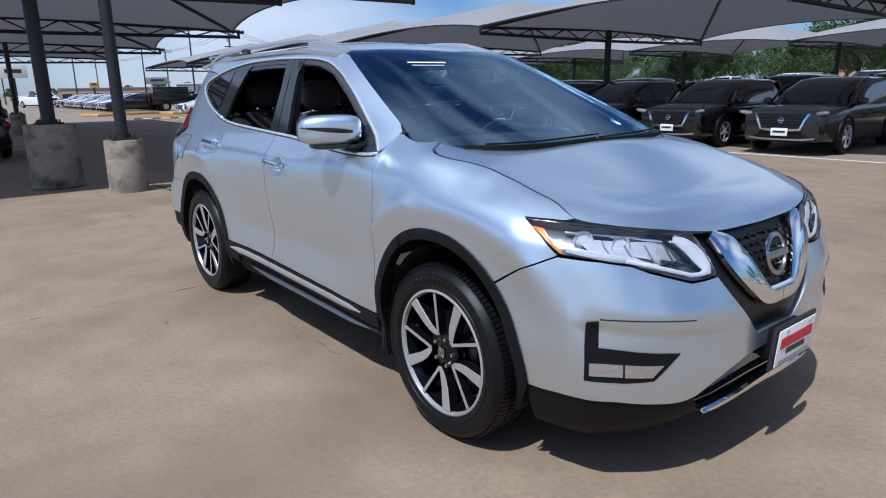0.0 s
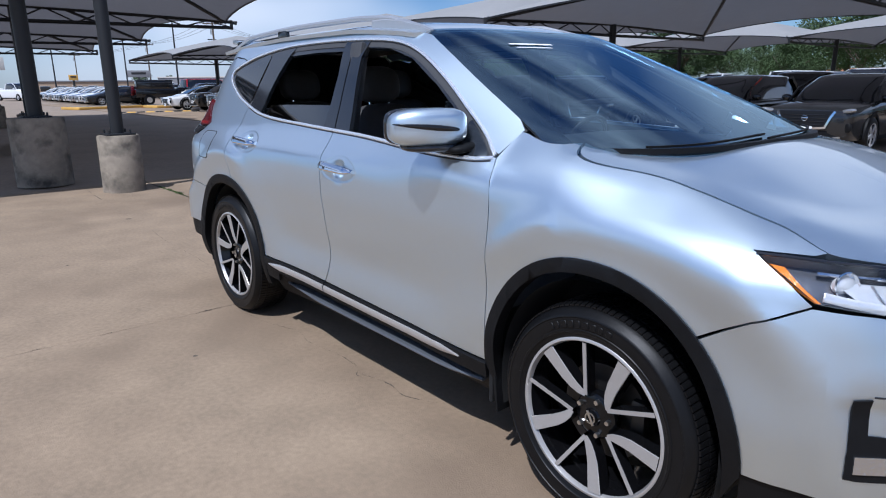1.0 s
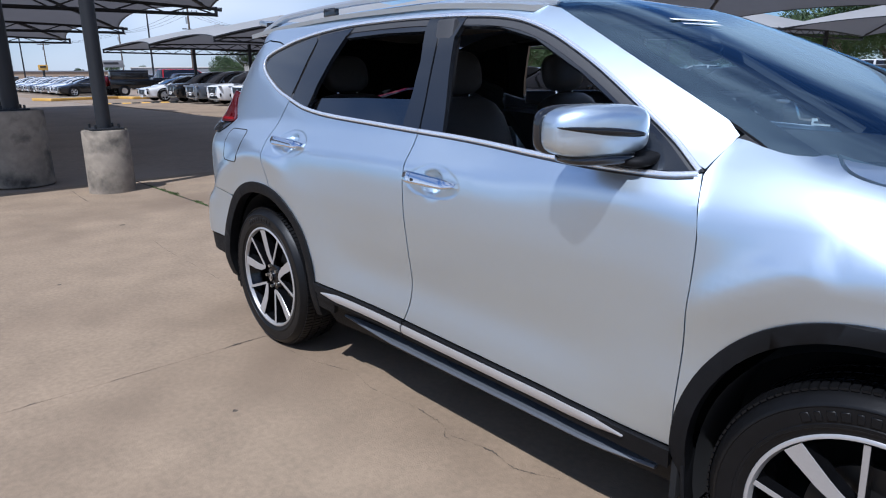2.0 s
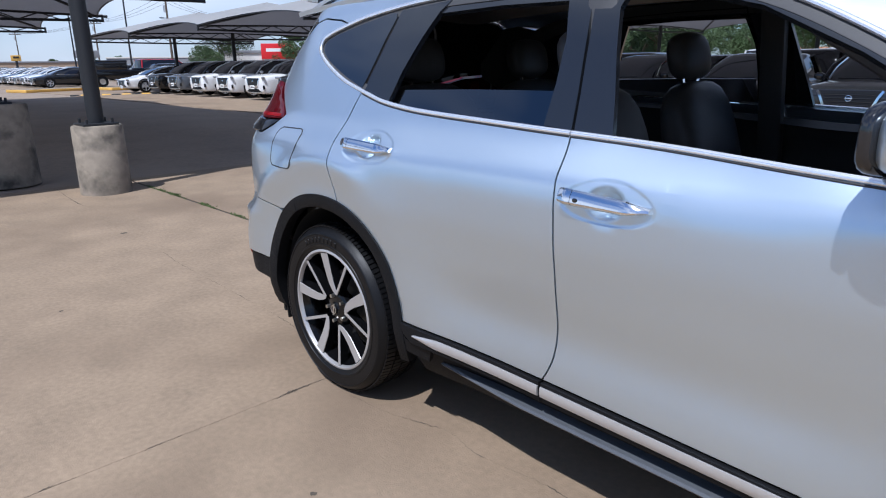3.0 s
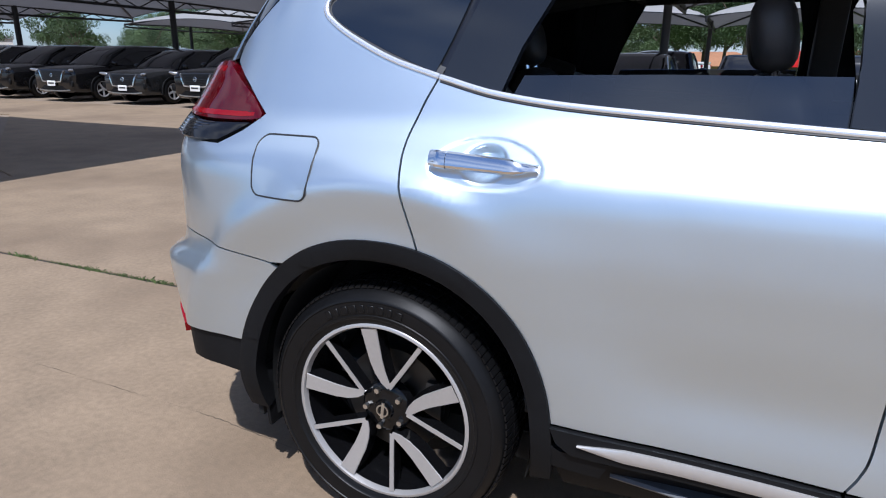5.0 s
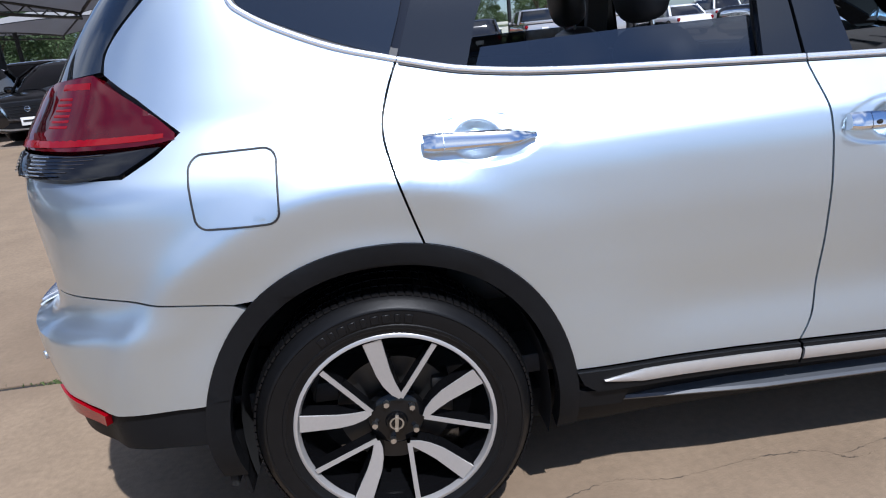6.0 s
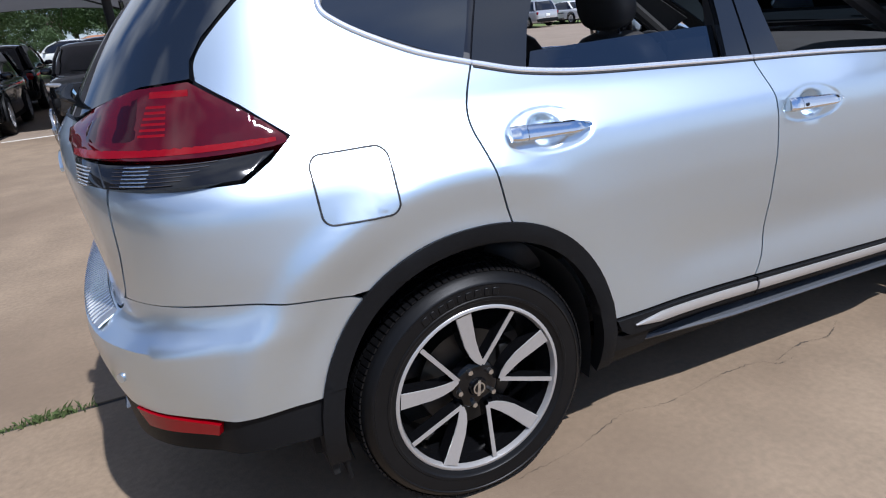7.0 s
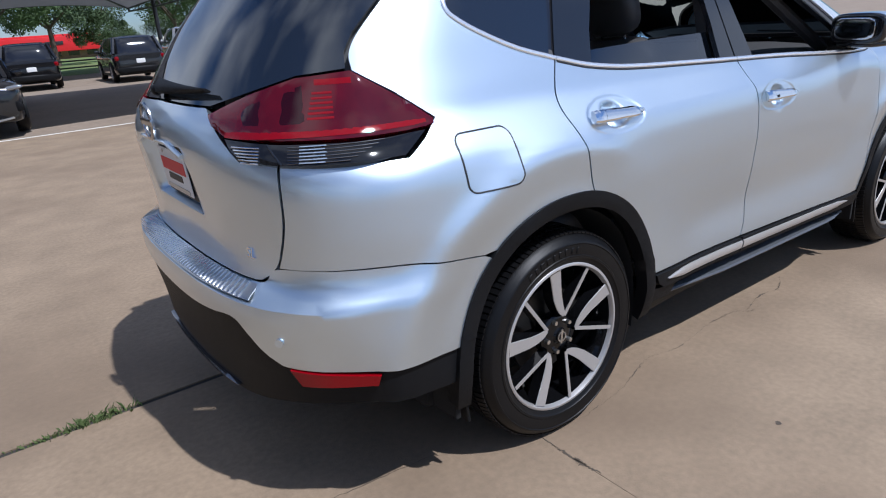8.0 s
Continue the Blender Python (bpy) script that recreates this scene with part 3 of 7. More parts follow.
def nose_face(s, z):
    """The front bumper's skin: a ledge over a shallow pocket that holds the fog lamp."""
    p = Vector(skin(s, z))
    u, w = Vector(skin(s + 0.004, z)) - Vector(skin(s - 0.004, z)), Vector(skin(s, z + 0.004)) - Vector(skin(s, z - 0.004))
    n = w.cross(u).normalized()
    zc = 0.664 - 0.19 * max(0.0, s - 3.39)
    d = 0.006 * math.exp(-((z - zc - 0.045) / 0.04) ** 2) * smooth(3.25, 3.45, s)
    d -= 0.014 * (1 - smooth(zc - 0.030, zc + 0.008, z)) * smooth(0.43, 0.56, z) * smooth(3.30, 3.385, s) * (1 - smooth(3.66, 3.86, s))
    return tuple(p + n * d)


both_sides("bumper_skin", nose_face, front_bumper_line, SILVER, front_bumper, gap=0.0, fine=(3.30, 3.88, 0.56, 0.70, 0.010))
both_sides("hood", front, hood_line, SILVER, gap=0.0)

# wheel arch flares, cladding and sills
for xw, rx, rz in (R_OUT, F_OUT):
    outer = arch(xw, rx + 0.002, rz + 0.002, 188 if xw < 1 else 178, -8 if xw < 1 else 2, 44)
    trim = 0.050 if xw < 1 else 0.042
    inner = arch(xw, rx - trim, rz - trim, 190, -10, 44)[::-1]
    both_sides("wheel_arch", skin, outer + inner, PLASTIC, cell=0.05, gap=0.0, proud=0.010, depth=0.05, roll=0.004)
both_sides("door_cladding", skin, [(x, SILL(x) - 0.004) for x in (0.475, 0.8, 1.096)] + [(1.096, 0.366), (0.80, 0.374), (0.53, 0.384), (0.492, 0.41)], PLASTIC, rear_door, proud=0.012, gap=0.001)
both_sides("door_cladding", skin, [(x, SILL(x) - 0.004) for x in (1.102, 1.5, 1.9, 2.238)] + [(2.232, 0.325), (1.7, 0.348), (1.102, 0.366)], PLASTIC, front_door, proud=0.012, gap=0.001)
both_sides("sill", skin, [(0.455, 0.39), (0.53, 0.375), (1.1, 0.358), (1.7, 0.338), (2.235, 0.31), (2.22, 0.20), (1.2, 0.205), (0.50, 0.215)], PLASTIC, gap=0.0, proud=-0.035)
both_sides("sill_end", skin, [(0.452, 0.40), (0.50, 0.385), (0.62, 0.372), (0.60, 0.325), (0.45, 0.335)], PLASTIC, gap=0.0, proud=0.004)
for side in (-1, 1):
    bm = bmesh.new()
    blade = []
    for i in range(21):
        u = i / 20
        x, k = 0.62 + 1.56 * u, min(1.0, 0.05 + 4 * u, 0.05 + 8 * (1 - u))
        blade.append((Vector((x, side * (0.842 + 0.034 * k), 0.316 - 0.024 * u)), Vector((0, side, -0.18)), Vector((0, 0, 1))))
    add_sweep(bm, blade, [(-0.045, -0.012), (-0.045, 0.0), (0.0, 0.0), (0.006, -0.006), (0.0, -0.014)])
    part("sill_blade", bm, BLADE, car, "glossy dark grey sill ledge", 30)
    part("trim_strip", ribbon(skin, skin_strip(lambda x: 0.417 - 0.028 * (x - 0.55), 0.545, 1.094), lambda u: 0.034 * min(1, 0.1 + u * 5), 0.016, 0.008, side), STRIP, rear_door[side], "bright metal sill strip")
    part("trim_strip", ribbon(skin, skin_strip(lambda x: 0.417 - 0.028 * (x - 0.55), 1.104, 2.10), lambda u: 0.034 * min(1, 0.1 + (1 - u) * 8), 0.016, 0.008, side), STRIP, front_door[side], "bright metal sill strip")
    part("belt_moulding", ribbon(skin, skin_strip(BELT_Z, 0.112, 1.1065, 30), 0.014, 0.003, 0.008, side), BRIGHT, rear_door[side], "bright window moulding")
    part("belt_moulding", ribbon(skin, skin_strip(BELT_Z, 1.1105, 2.222, 30), 0.014, 0.003, 0.008, side), BRIGHT, front_door[side], "bright window moulding")
    part("belt_seal", ribbon(skin, skin_strip(lambda x: BELT_Z(x) - 0.0095, 0.114, 1.106, 30), 0.006, 0.0014, 0.004, side), INK_BLACK, rear_door[side])
    part("belt_seal", ribbon(skin, skin_strip(lambda x: BELT_Z(x) - 0.0095, 1.111, 2.215, 30), 0.006, 0.0014, 0.004, side), INK_BLACK, front_door[side])
    part("window_moulding", ribbon(skin, BELT_REAR + DLO_TOP[1:], 0.014, 0.003, 0.008, side), BRIGHT, car, "bright window moulding")
    part("post_seal", ribbon(skin, spline([(0.112, 1.272), (0.142, 1.36), (0.173, 1.45), (0.190, 1.555)], 6), 0.05, -0.014, 0.008, side), GLOSS, car)
    part("window_seal", ribbon(skin, BELT_REAR + DLO_TOP[1:], 0.07, -0.012, 0.012, side), TRIM, car)
lower_rear = spline([(-0.43, 0.499), (-0.66, 0.507), (-0.86, 0.513), (-0.90, 0.524), (-0.94, 0.553), (-0.972, 0.593), (-1.005, 0.632), (-1.045, 0.637), (-1.12, 0.622), (-1.25, 0.607), (-1.43, 0.600)], 5) + spline([(-1.43, 0.315), (-1.1, 0.33), (-0.86, 0.385), (-0.66, 0.40), (-0.43, 0.385)], 5)
both_sides("lower_valance", skin, lower_rear, PLASTIC, rear_bumper, gap=0.0, proud=-0.010, cell=0.025)
for side in (-1, 1):
    part("skid_trim", ribbon(skin, spline([(-1.10, 0.350), (-1.2, 0.340), (-1.32, 0.336), (-1.43, 0.335)], 8), lambda u: 0.018 * min(1, 0.15 + 2.5 * u), 0.000, 0.012, side), DARK_CHROME, rear_bumper, "thin dark chrome skid trim")
lower_front = spline([(3.16, 0.382), (3.375, 0.385), (3.50, 0.369), (3.61, 0.352), (3.66, 0.355)], 5) + [(3.70, 0.275), (3.80, 0.265), (4.03, 0.275), (4.03, 0.20), (3.8, 0.195), (3.46, 0.205), (3.16, 0.218)]
both_sides("lower_valance", skin, lower_front, PLASTIC, front_bumper, gap=0.0, proud=-0.006)
lower_mouth = [(3.662, 0.366), (3.72, 0.399), (3.79, 0.429), (3.87, 0.452), (4.03, 0.464), (4.03, 0.27), (3.80, 0.262), (3.70, 0.272)]
both_sides("lower_grille", skin, lower_mouth, GLOSS, front_bumper, gap=0.0, proud=-0.03)
for side in (-1, 1):
    part("skid_trim", ribbon(skin, spline([(3.70, 0.288), (3.80, 0.284), (3.92, 0.296), (4.03, 0.302)], 8), lambda u: 0.05 * min(1, 0.15 + 3 * u), 0.014, 0.012, side), CHROME, front_bumper, "bright lower bumper trim")
# grille
both_sides("grille_surround", skin, [(3.735, 0.755), (3.82, 0.636), (3.925, 0.512), (4.03, 0.518), (4.03, 0.895), (3.66, 0.912), (3.69, 0.85)], GRILLE_BLACK, gap=0.0, proud=-0.012)
grille = thing("grille", "", "")
grille.parent = car
both_sides("mesh", skin, [(3.83, 0.885), (4.03, 0.885), (4.03, 0.675), (3.99, 0.68)], GRILLE_BLACK, grille, gap=0.0, proud=-0.006)
for side in (-1, 1):
    part("chrome_v", ribbon(skin, spline([(3.735, 0.885), (3.80, 0.825), (3.865, 0.745), (3.925, 0.672), (3.965, 0.648), (4.03, 0.645)], 8), lambda u: 0.060 + 0.060 * smooth(0.0, 0.20, u) - 0.056 * smooth(0.25, 0.80, u), 0.02, 0.02, side), CHROME, grille, "chrome grille bar")
    for k in range(7):
        z = 0.70 + k * 0.026
        s0 = 3.99 - (z - 0.66) * 0.62
        part("grille_bar", ribbon(skin, [(s0 + (4.03 - s0) * i / 10, z + 0.006 * math.sin(i * 2.2)) for i in range(11)], 0.010, 0.002, 0.008, side), GRILLE_BLACK, grille)

# side windows, pillars and roof frame
frame_line = [(-0.10, 1.516), (-0.17, 1.536), (-0.30, 1.549), (-0.40, 1.534), (-0.47, 1.57), (-0.40, 1.615), (0.0, 1.634), (0.6, 1.645), (1.15, 1.632)]
frame_line += [(1.32, 1.622), (1.44, 1.602)] + [(0.6 + 0.82 * (GLASS_X(z) - 0.6), z) for z in (1.575, 1.54, 1.48, 1.42, 1.36, 1.30, 1.25)] + [(2.268, 1.216), (2.231, 1.138)]
frame_line += DLO_TOP[::-1][1:] + [(-0.18, 1.492)]
both_sides("roof_frame", skin, frame_line, SILVER, gap=0.0, depth=0.003)
q_win = [(0.095, 1.268), (-0.03, 1.310), (-0.15, 1.36), (-0.225, 1.40), (-0.25, 1.43), (-0.235, 1.455), (-0.16, 1.482), (0.04, 1.526), (0.18, 1.545), (0.16, 1.45), (0.128, 1.35)]
both_sides("quarter_window", skin, spline(q_win, 3), DARK_GLASS, gap=0.002, proud=-0.006, label="dark fixed quarter window")
rear_post = [(0.115, 1.262), (0.15, 1.36), (0.185, 1.45), (0.20, 1.552), (0.46, 1.572), (0.42, 1.535), (0.37, 1.45), (0.31, 1.33), (0.275, 1.225)]
both_sides("window_post", skin, rear_post, SATIN, rear_door, gap=0.001, proud=-0.005)
b_rear = [(1.003, 1.18), (1.008, 1.3), (1.003, 1.42), (0.968, 1.54), (0.968, 1.582), (1.048, 1.58), (1.074, 1.42), (1.093, 1.28), (1.104, 1.172)]
both_sides("window_post", skin, b_rear, SATIN, rear_door, gap=0.001, proud=-0.004)
b_front = [(1.112, 1.172), (1.1, 1.28), (1.082, 1.42), (1.056, 1.58), (1.178, 1.577), (1.153, 1.5), (1.183, 1.38), (1.218, 1.25), (1.238, 1.164)]
both_sides("window_post", skin, b_front, SATIN, front_door, gap=0.001, proud=-0.004)
top_rear = [(0.30, 1.562), (0.46, 1.572), (0.70, 1.580), (0.985, 1.579), (0.985, 1.535), (0.70, 1.54), (0.42, 1.532)]
both_sides("window_frame", skin, top_rear, SATIN, rear_door, gap=0.0, proud=-0.012)
top_front = [(1.15, 1.578), (1.34, 1.558), (1.55, 1.507), (1.79, 1.396), (2.03, 1.252), (2.2, 1.134), (2.12, 1.134), (2.0, 1.237), (1.765, 1.376), (1.53, 1.486), (1.34, 1.534), (1.15, 1.545)]
both_sides("window_frame", skin, top_front, SATIN, front_door, gap=0.0, proud=-0.012)
tri = [(2.045, 1.126), (2.10, 1.128), (2.20, 1.130), (2.03, 1.246), (2.02, 1.238)]
both_sides("mirror_triangle", skin, tri, SATIN, front_door, gap=0.0, proud=-0.004)
half_pane = [(0.285, 1.20), (0.318, 1.275), (0.65, 1.283), (1.003, 1.285), (1.008, 1.17), (0.65, 1.185)]
for ob in both_sides("window_pane", skin, half_pane, TINT, rear_door, "tinted rear window, partly lowered", gap=0.0, proud=-0.03, depth=0.004):
    ob.visible_shadow = False


def windscreen(y, z):
    q = min(0.999, abs(y) / WIDTH(z))
    return 0.6 + (GLASS_X(z) - 0.6) * (1 - q ** 4.5) ** (1 / 4.5), y, z


def sheet(fn, a0, a1, b0, b1, na, nb, thick=0.0):
    bm = bmesh.new()
    g = [[bm.verts.new(fn(a0 + (a1 - a0) * i / na, b0 + (b1 - b0) * j / nb)) for i in range(na + 1)] for j in range(nb + 1)]
    for j in range(nb):
        for i in range(na):
            bm.faces.new((g[j][i], g[j][i + 1], g[j + 1][i + 1], g[j + 1][i]))
    if thick:
        bm.normal_update()
        bmesh.ops.solidify(bm, geom=bm.faces[:], thickness=thick)
    return bm


ws = part("windscreen", sheet(lambda u, v: windscreen(u * 0.889 * WIDTH(1.135 + 0.467 * v), 1.135 + 0.467 * v), -1, 1, 0, 1, 36, 16), SCREEN, car, "curved windscreen", 60)
ws.visible_shadow = False
for side in (-1, 1):
    part("frit_band", sheet(lambda u, v: (lambda z: (lambda p: (p[0] - 0.008, p[1] * 0.996, p[2] - 0.004))(windscreen(side * (0.845 + 0.044 * u) * WIDTH(z), z)))(1.15 + 0.445 * v), 0, 1, 0, 1, 6, 16), GLOSS, ws, "black printed glass border", 60)
part("frit_band", sheet(lambda u, v: (lambda z: (lambda p: (p[0] - 0.008, p[1], p[2] - 0.004))(windscreen(u * 0.87 * WIDTH(z), z)))(1.568 + 0.03 * v), -1, 1, 0, 1, 30, 3), GLOSS, ws, "", 60)
part("cowl", sheet(lambda u, v: (windscreen(u * 0.66, 1.155)[0] - 0.09 + 0.095 * v, u * 0.66, 1.146 + 0.004 * v), -1, 1, 0, 1, 20, 2, 0.02), PLASTIC, car)
pillar_line = [(1.36, 1.60), (1.44, 1.590)] + [(0.6 + 0.85 * (GLASS_X(z) - 0.6), z) for z in (1.565, 1.54, 1.48, 1.42, 1.36, 1.30, 1.25)] + [(2.20, 1.16), (2.03, 1.265), (1.79, 1.41), (1.55, 1.52), (1.36, 1.568)]
both_sides("rear_lining", skin, [(0.10, 1.24), (-0.03, 1.285), (-0.15, 1.335), (-0.235, 1.385), (-0.275, 1.425), (-0.26, 1.468), (-0.19, 1.50), (-0.10, 1.518), (-0.25, 1.56), (-0.42, 1.55), (-0.56, 1.45), (-0.66, 1.36), (-0.66, 1.28), (-0.42, 1.13), (0.08, 1.05)], TRIM, gap=0.0, proud=-0.028, depth=0.003)
both_sides("pillar_lining", skin, pillar_line, TRIM, gap=0.0, proud=-0.022, depth=0.004)
ROOF_Z = curve((-0.75, 1.625), (-0.3, 1.665), (0.4, 1.69), (0.9, 1.688), (1.30, 1.663), (1.55, 1.632), (1.72, 1.595))
part("roof", sheet(lambda u, v: ((lambda x: (x, u * 0.60, ROOF_Z(x) - 0.055 * abs(u) ** 2.4))(-0.57 + (2.29 - 0.24 * u * u) * v)), -1, 1, 0, 1, 24, 30, -0.02), SILVER, car, "", 60)


both_sides("rear_window", skin, [(-1.43, 1.222), (-1.08, 1.215), (-0.80, 1.285), (-0.655, 1.295), (-0.655, 1.335), (-0.62, 1.385), (-0.555, 1.438), (-0.47, 1.50), (-0.42, 1.53), (-0.47, 1.57), (-0.9, 1.62), (-1.43, 1.635)], DARK_GLASS, gap=0.0, proud=-0.003, label="dark rear window")
tailgate_line = [(-1.43, 1.215), (-1.09, 1.208), (-1.055, 1.18), (-1.015, 1.135), (-0.945, 1.078), (-0.842, 1.07)] + spline([(-0.842, 1.07), (-0.846, 0.93), (-0.866, 0.84), (-0.886, 0.79), (-0.93, 0.748), (-0.985, 0.733), (-1.2, 0.729), (-1.43, 0.729)], 5)
tailgate = thing("tailgate", "", "")
tailgate.parent = car
def hatch(s, z):
    """The tailgate's skin with the pocket for the plate pressed in."""
    x, y, zz = skin(s, z)
    return x + 0.05 * (1 - smooth(0.225, 0.26, abs(y))) * smooth(0.875, 0.90, z) * (1 - smooth(1.075, 1.092, z)), y, zz


both_sides("tailgate_skin", hatch, tailgate_line, SILVER, tailgate, gap=0.0, fine=(-1.43, -1.14, 0.865, 1.10, 0.012))
part("spoiler", box((0.20, 1.04, 0.03), m=pose(-0.53, 0, 1.645, 0, 8, 0), bevel=0.012), SILVER, tailgate)

# lamps
tail_red = [(-0.645, 1.290), (-0.53, 1.222), (-0.424, 1.148), (-0.455, 1.128), (-0.60, 1.125), (-0.84, 1.130), (-1.0, 1.14), (-1.068, 1.186), (-1.05, 1.20), (-0.93, 1.245), (-0.80, 1.280)]
tail_low = [(-0.455, 1.124), (-0.60, 1.121), (-0.84, 1.126), (-1.0, 1.136), (-0.97, 1.10), (-0.945, 1.083), (-0.84, 1.075), (-0.68, 1.073), (-0.535, 1.073)]
def lamp_skin(s, z):
    """The skin swollen towards the corner, where the tail lamps stand out."""
    x, y, zz = skin(s, z)
    k = 0.022 * smooth(-0.46, -0.68, s) * (1 - smooth(-0.86, -1.02, s))
    return x - k * 0.5, y + k, zz


for side in (-1, 1):
    lamp = thing("tail_lamp", "", "")
    lamp.parent = car
    part("red_lens", panel(lamp_skin, spline(tail_red, 2), side=side, gap=0.002, proud=0.006, roll=0.003, cell=0.025, depth=0.04), RED, lamp, "dark red tail lamp lens")
    part("clear_lens", panel(lamp_skin, tail_low, side=side, gap=0.002, proud=0.004, roll=0.004, cell=0.025, depth=0.04), SMOKE, lamp, "smoked ribbed lamp lens")
    part("light_bar", ribbon(lamp_skin, skin_strip(lambda x: 1.143, -0.452, -0.99, 24), lambda u: 0.020 * min(1, 0.55 + 6 * u, 0.7 + 4 * (1 - u)), 0.0064, 0.0008, side), RED_BAR, lamp, "red light bar")
    part("lamp_chamber", panel(lamp_skin, [(-0.888, 1.232), (-0.935, 1.212), (-0.950, 1.190), (-0.935, 1.168), (-0.893, 1.165)], side=side, gap=0, proud=0.0066, roll=0.001, cell=0.02), RED_DEEP, lamp, "dark lamp chamber behind red lens")
    part("lamp_chamber", panel(lamp_skin, [(-0.775, 1.262), (-0.828, 1.246), (-0.845, 1.200), (-0.838, 1.165), (-0.770, 1.165)], side=side, gap=0, proud=0.0066, roll=0.001, cell=0.02), RED_DEEP, lamp, "dark lamp chamber behind red lens")
    for k in range(6):
        part("lamp_rib", ribbon(lamp_skin, skin_strip(lambda x: 1.178 + k * 0.0120, -0.700, -0.768 + 0.003 * k), 0.0065, 0.0062, 0.0008, side), RED_BAR, lamp)
    part("lamp_patch", ribbon(lamp_skin, skin_strip(lambda x: 1.264, -0.645, -0.745), 0.016, 0.0062, 0.0008, side), RED_BAR, lamp)
    part("lamp_divider", ribbon(lamp_skin, [(-0.868, 1.124), (-0.848, 1.100), (-0.828, 1.077)], 0.005, 0.0045, 0.003, side), SATIN, lamp)
    for k in range(6):
        part("lamp_rib", ribbon(lamp_skin, skin_strip(lambda x: 1.080 + k * 0.0072, -0.60 + 0.018 * (k - 4), -0.815), 0.003, 0.0048, 0.002, side), DARK_CHROME, lamp)
    for k in range(6):
        part("lamp_rib", ribbon(lamp_skin, skin_strip(lambda x: 1.080 + k * 0.0072, -0.885, -0.935 - 0.006 * k), 0.0042, 0.0052, 0.003, side), LAMP, lamp)
    for k in range(6):
        part("lamp_rib", ribbon(lamp_skin, skin_strip(lambda x: 1.080 + k * 0.0072, -0.728 + 0.004 * (k % 2), -0.787), 0.0036, 0.0062, 0.002, side), LAMP, lamp)
    part("reflector", panel(skin, [(-0.868, 0.512), (-0.66, 0.498), (-0.668, 0.467), (-0.845, 0.462)], side=side, gap=0, proud=0.006, cell=0.03), RED_LIT, rear_bumper, "red rear reflector")
    head = thing("headlight", "", "")
    head.parent = car
    hl = spline([(3.139, 0.963), (3.265, 0.963), (3.43, 0.952), (3.55, 0.935), (3.65, 0.915)], 5) + [(3.70, 0.85), (3.735, 0.768), (3.68, 0.763), (3.635, 0.765), (3.56, 0.795), (3.508, 0.815), (3.46, 0.839), (3.375, 0.858), (3.27, 0.873), (3.215, 0.914)]
    part("bezel", panel(front, hl, side=side, gap=0.003, proud=-0.035, cell=0.03, depth=-0.036), LAMP_DARK, head)
    # unseen panel added behind the bezel to block sun passing round the lens
    part("lamp_housing", panel(front, hl, side=side, gap=-0.022, proud=-0.05, cell=0.03, depth=0.01), WELL, head)
    am = [(3.152, 0.952), (3.205, 0.946), (3.240, 0.912), (3.280, 0.876), (3.268, 0.876), (3.215, 0.914)]
    part("lamp_brow", ribbon(front, spline([(3.142, 0.960), (3.265, 0.958), (3.43, 0.946), (3.55, 0.929), (3.655, 0.908)], 5), lambda u: 0.007 + 0.006 * u, 0.0035, 0.003, side), GLOSS, head, "black upper edge of the headlight")
    part("amber_reflector", panel(front, am, side=side, gap=0.0, proud=-0.012, cell=0.03), AMBER, head, "amber side reflector")
    part("daytime_light", ribbon(front, [(3.590, 0.908), (3.632, 0.878), (3.672, 0.842), (3.705, 0.806), (3.706, 0.790), (3.68, 0.782), (3.64, 0.786), (3.59, 0.806), (3.52, 0.832), (3.45, 0.852)], lambda u: (0.034 + 0.030 * smooth(0.0, 0.22, u)) - 0.050 * smooth(0.30, 0.56, u), -0.006, 0.006, side), LED, head, "white daytime light strip")
    part("lamp_divider", ribbon(front, [(3.556, 0.908), (3.594, 0.872), (3.626, 0.840), (3.648, 0.816), (3.61, 0.822), (3.55, 0.843)], 0.010, -0.006, 0.010, side), SATIN, head)
    part("lamp_shelf", panel(front, [(3.30, 0.935), (3.62, 0.905), (3.66, 0.845), (3.56, 0.835), (3.48, 0.862), (3.36, 0.882)], side=side, gap=0.0, proud=-0.024, cell=0.03, depth=0.0), OPTIC, head)
    for sx, vz in ((3.335, 0.912), (3.435, 0.897)):
        p = Vector(front(sx, vz))
        m = Matrix.Translation((p.x - 0.03, side * (p.y - 0.02), p.z - 0.005)) @ Vector((0.8, side * 0.45, 0.1)).to_track_quat("Z", "Y").to_matrix().to_4x4()
        bmp = bmesh.new()
        bmesh.ops.create_uvsphere(bmp, u_segments=20, v_segments=12, radius=0.027, matrix=m @ Matrix.Diagonal((1.15, 0.85, 0.5, 1)))
        part("projector", bmp, OPTIC, head)
        bmr = lathe([(0.026, 0.0), (0.032, 0.010), (0.034, 0.014), (0.031, 0.015), (0.026, 0.0)], 28, "Z")
        bmesh.ops.transform(bmr, matrix=m, verts=bmr.verts[:])
        part("projector_ring", bmr, CHROME, head)
    part("lamp_blade", ribbon(front, spline([(3.285, 0.893), (3.38, 0.872), (3.47, 0.850), (3.545, 0.826)], 6), 0.022, -0.014, 0.008, side), OPTIC, head, "chrome lamp blade")
    part("lamp_blade", ribbon(front, spline([(3.27, 0.945), (3.40, 0.938), (3.53, 0.918), (3.60, 0.897)], 6), 0.012, -0.016, 0.006, side), LAMP, head)
    for k in range(4):
        sx = 3.395 + 0.062 * k
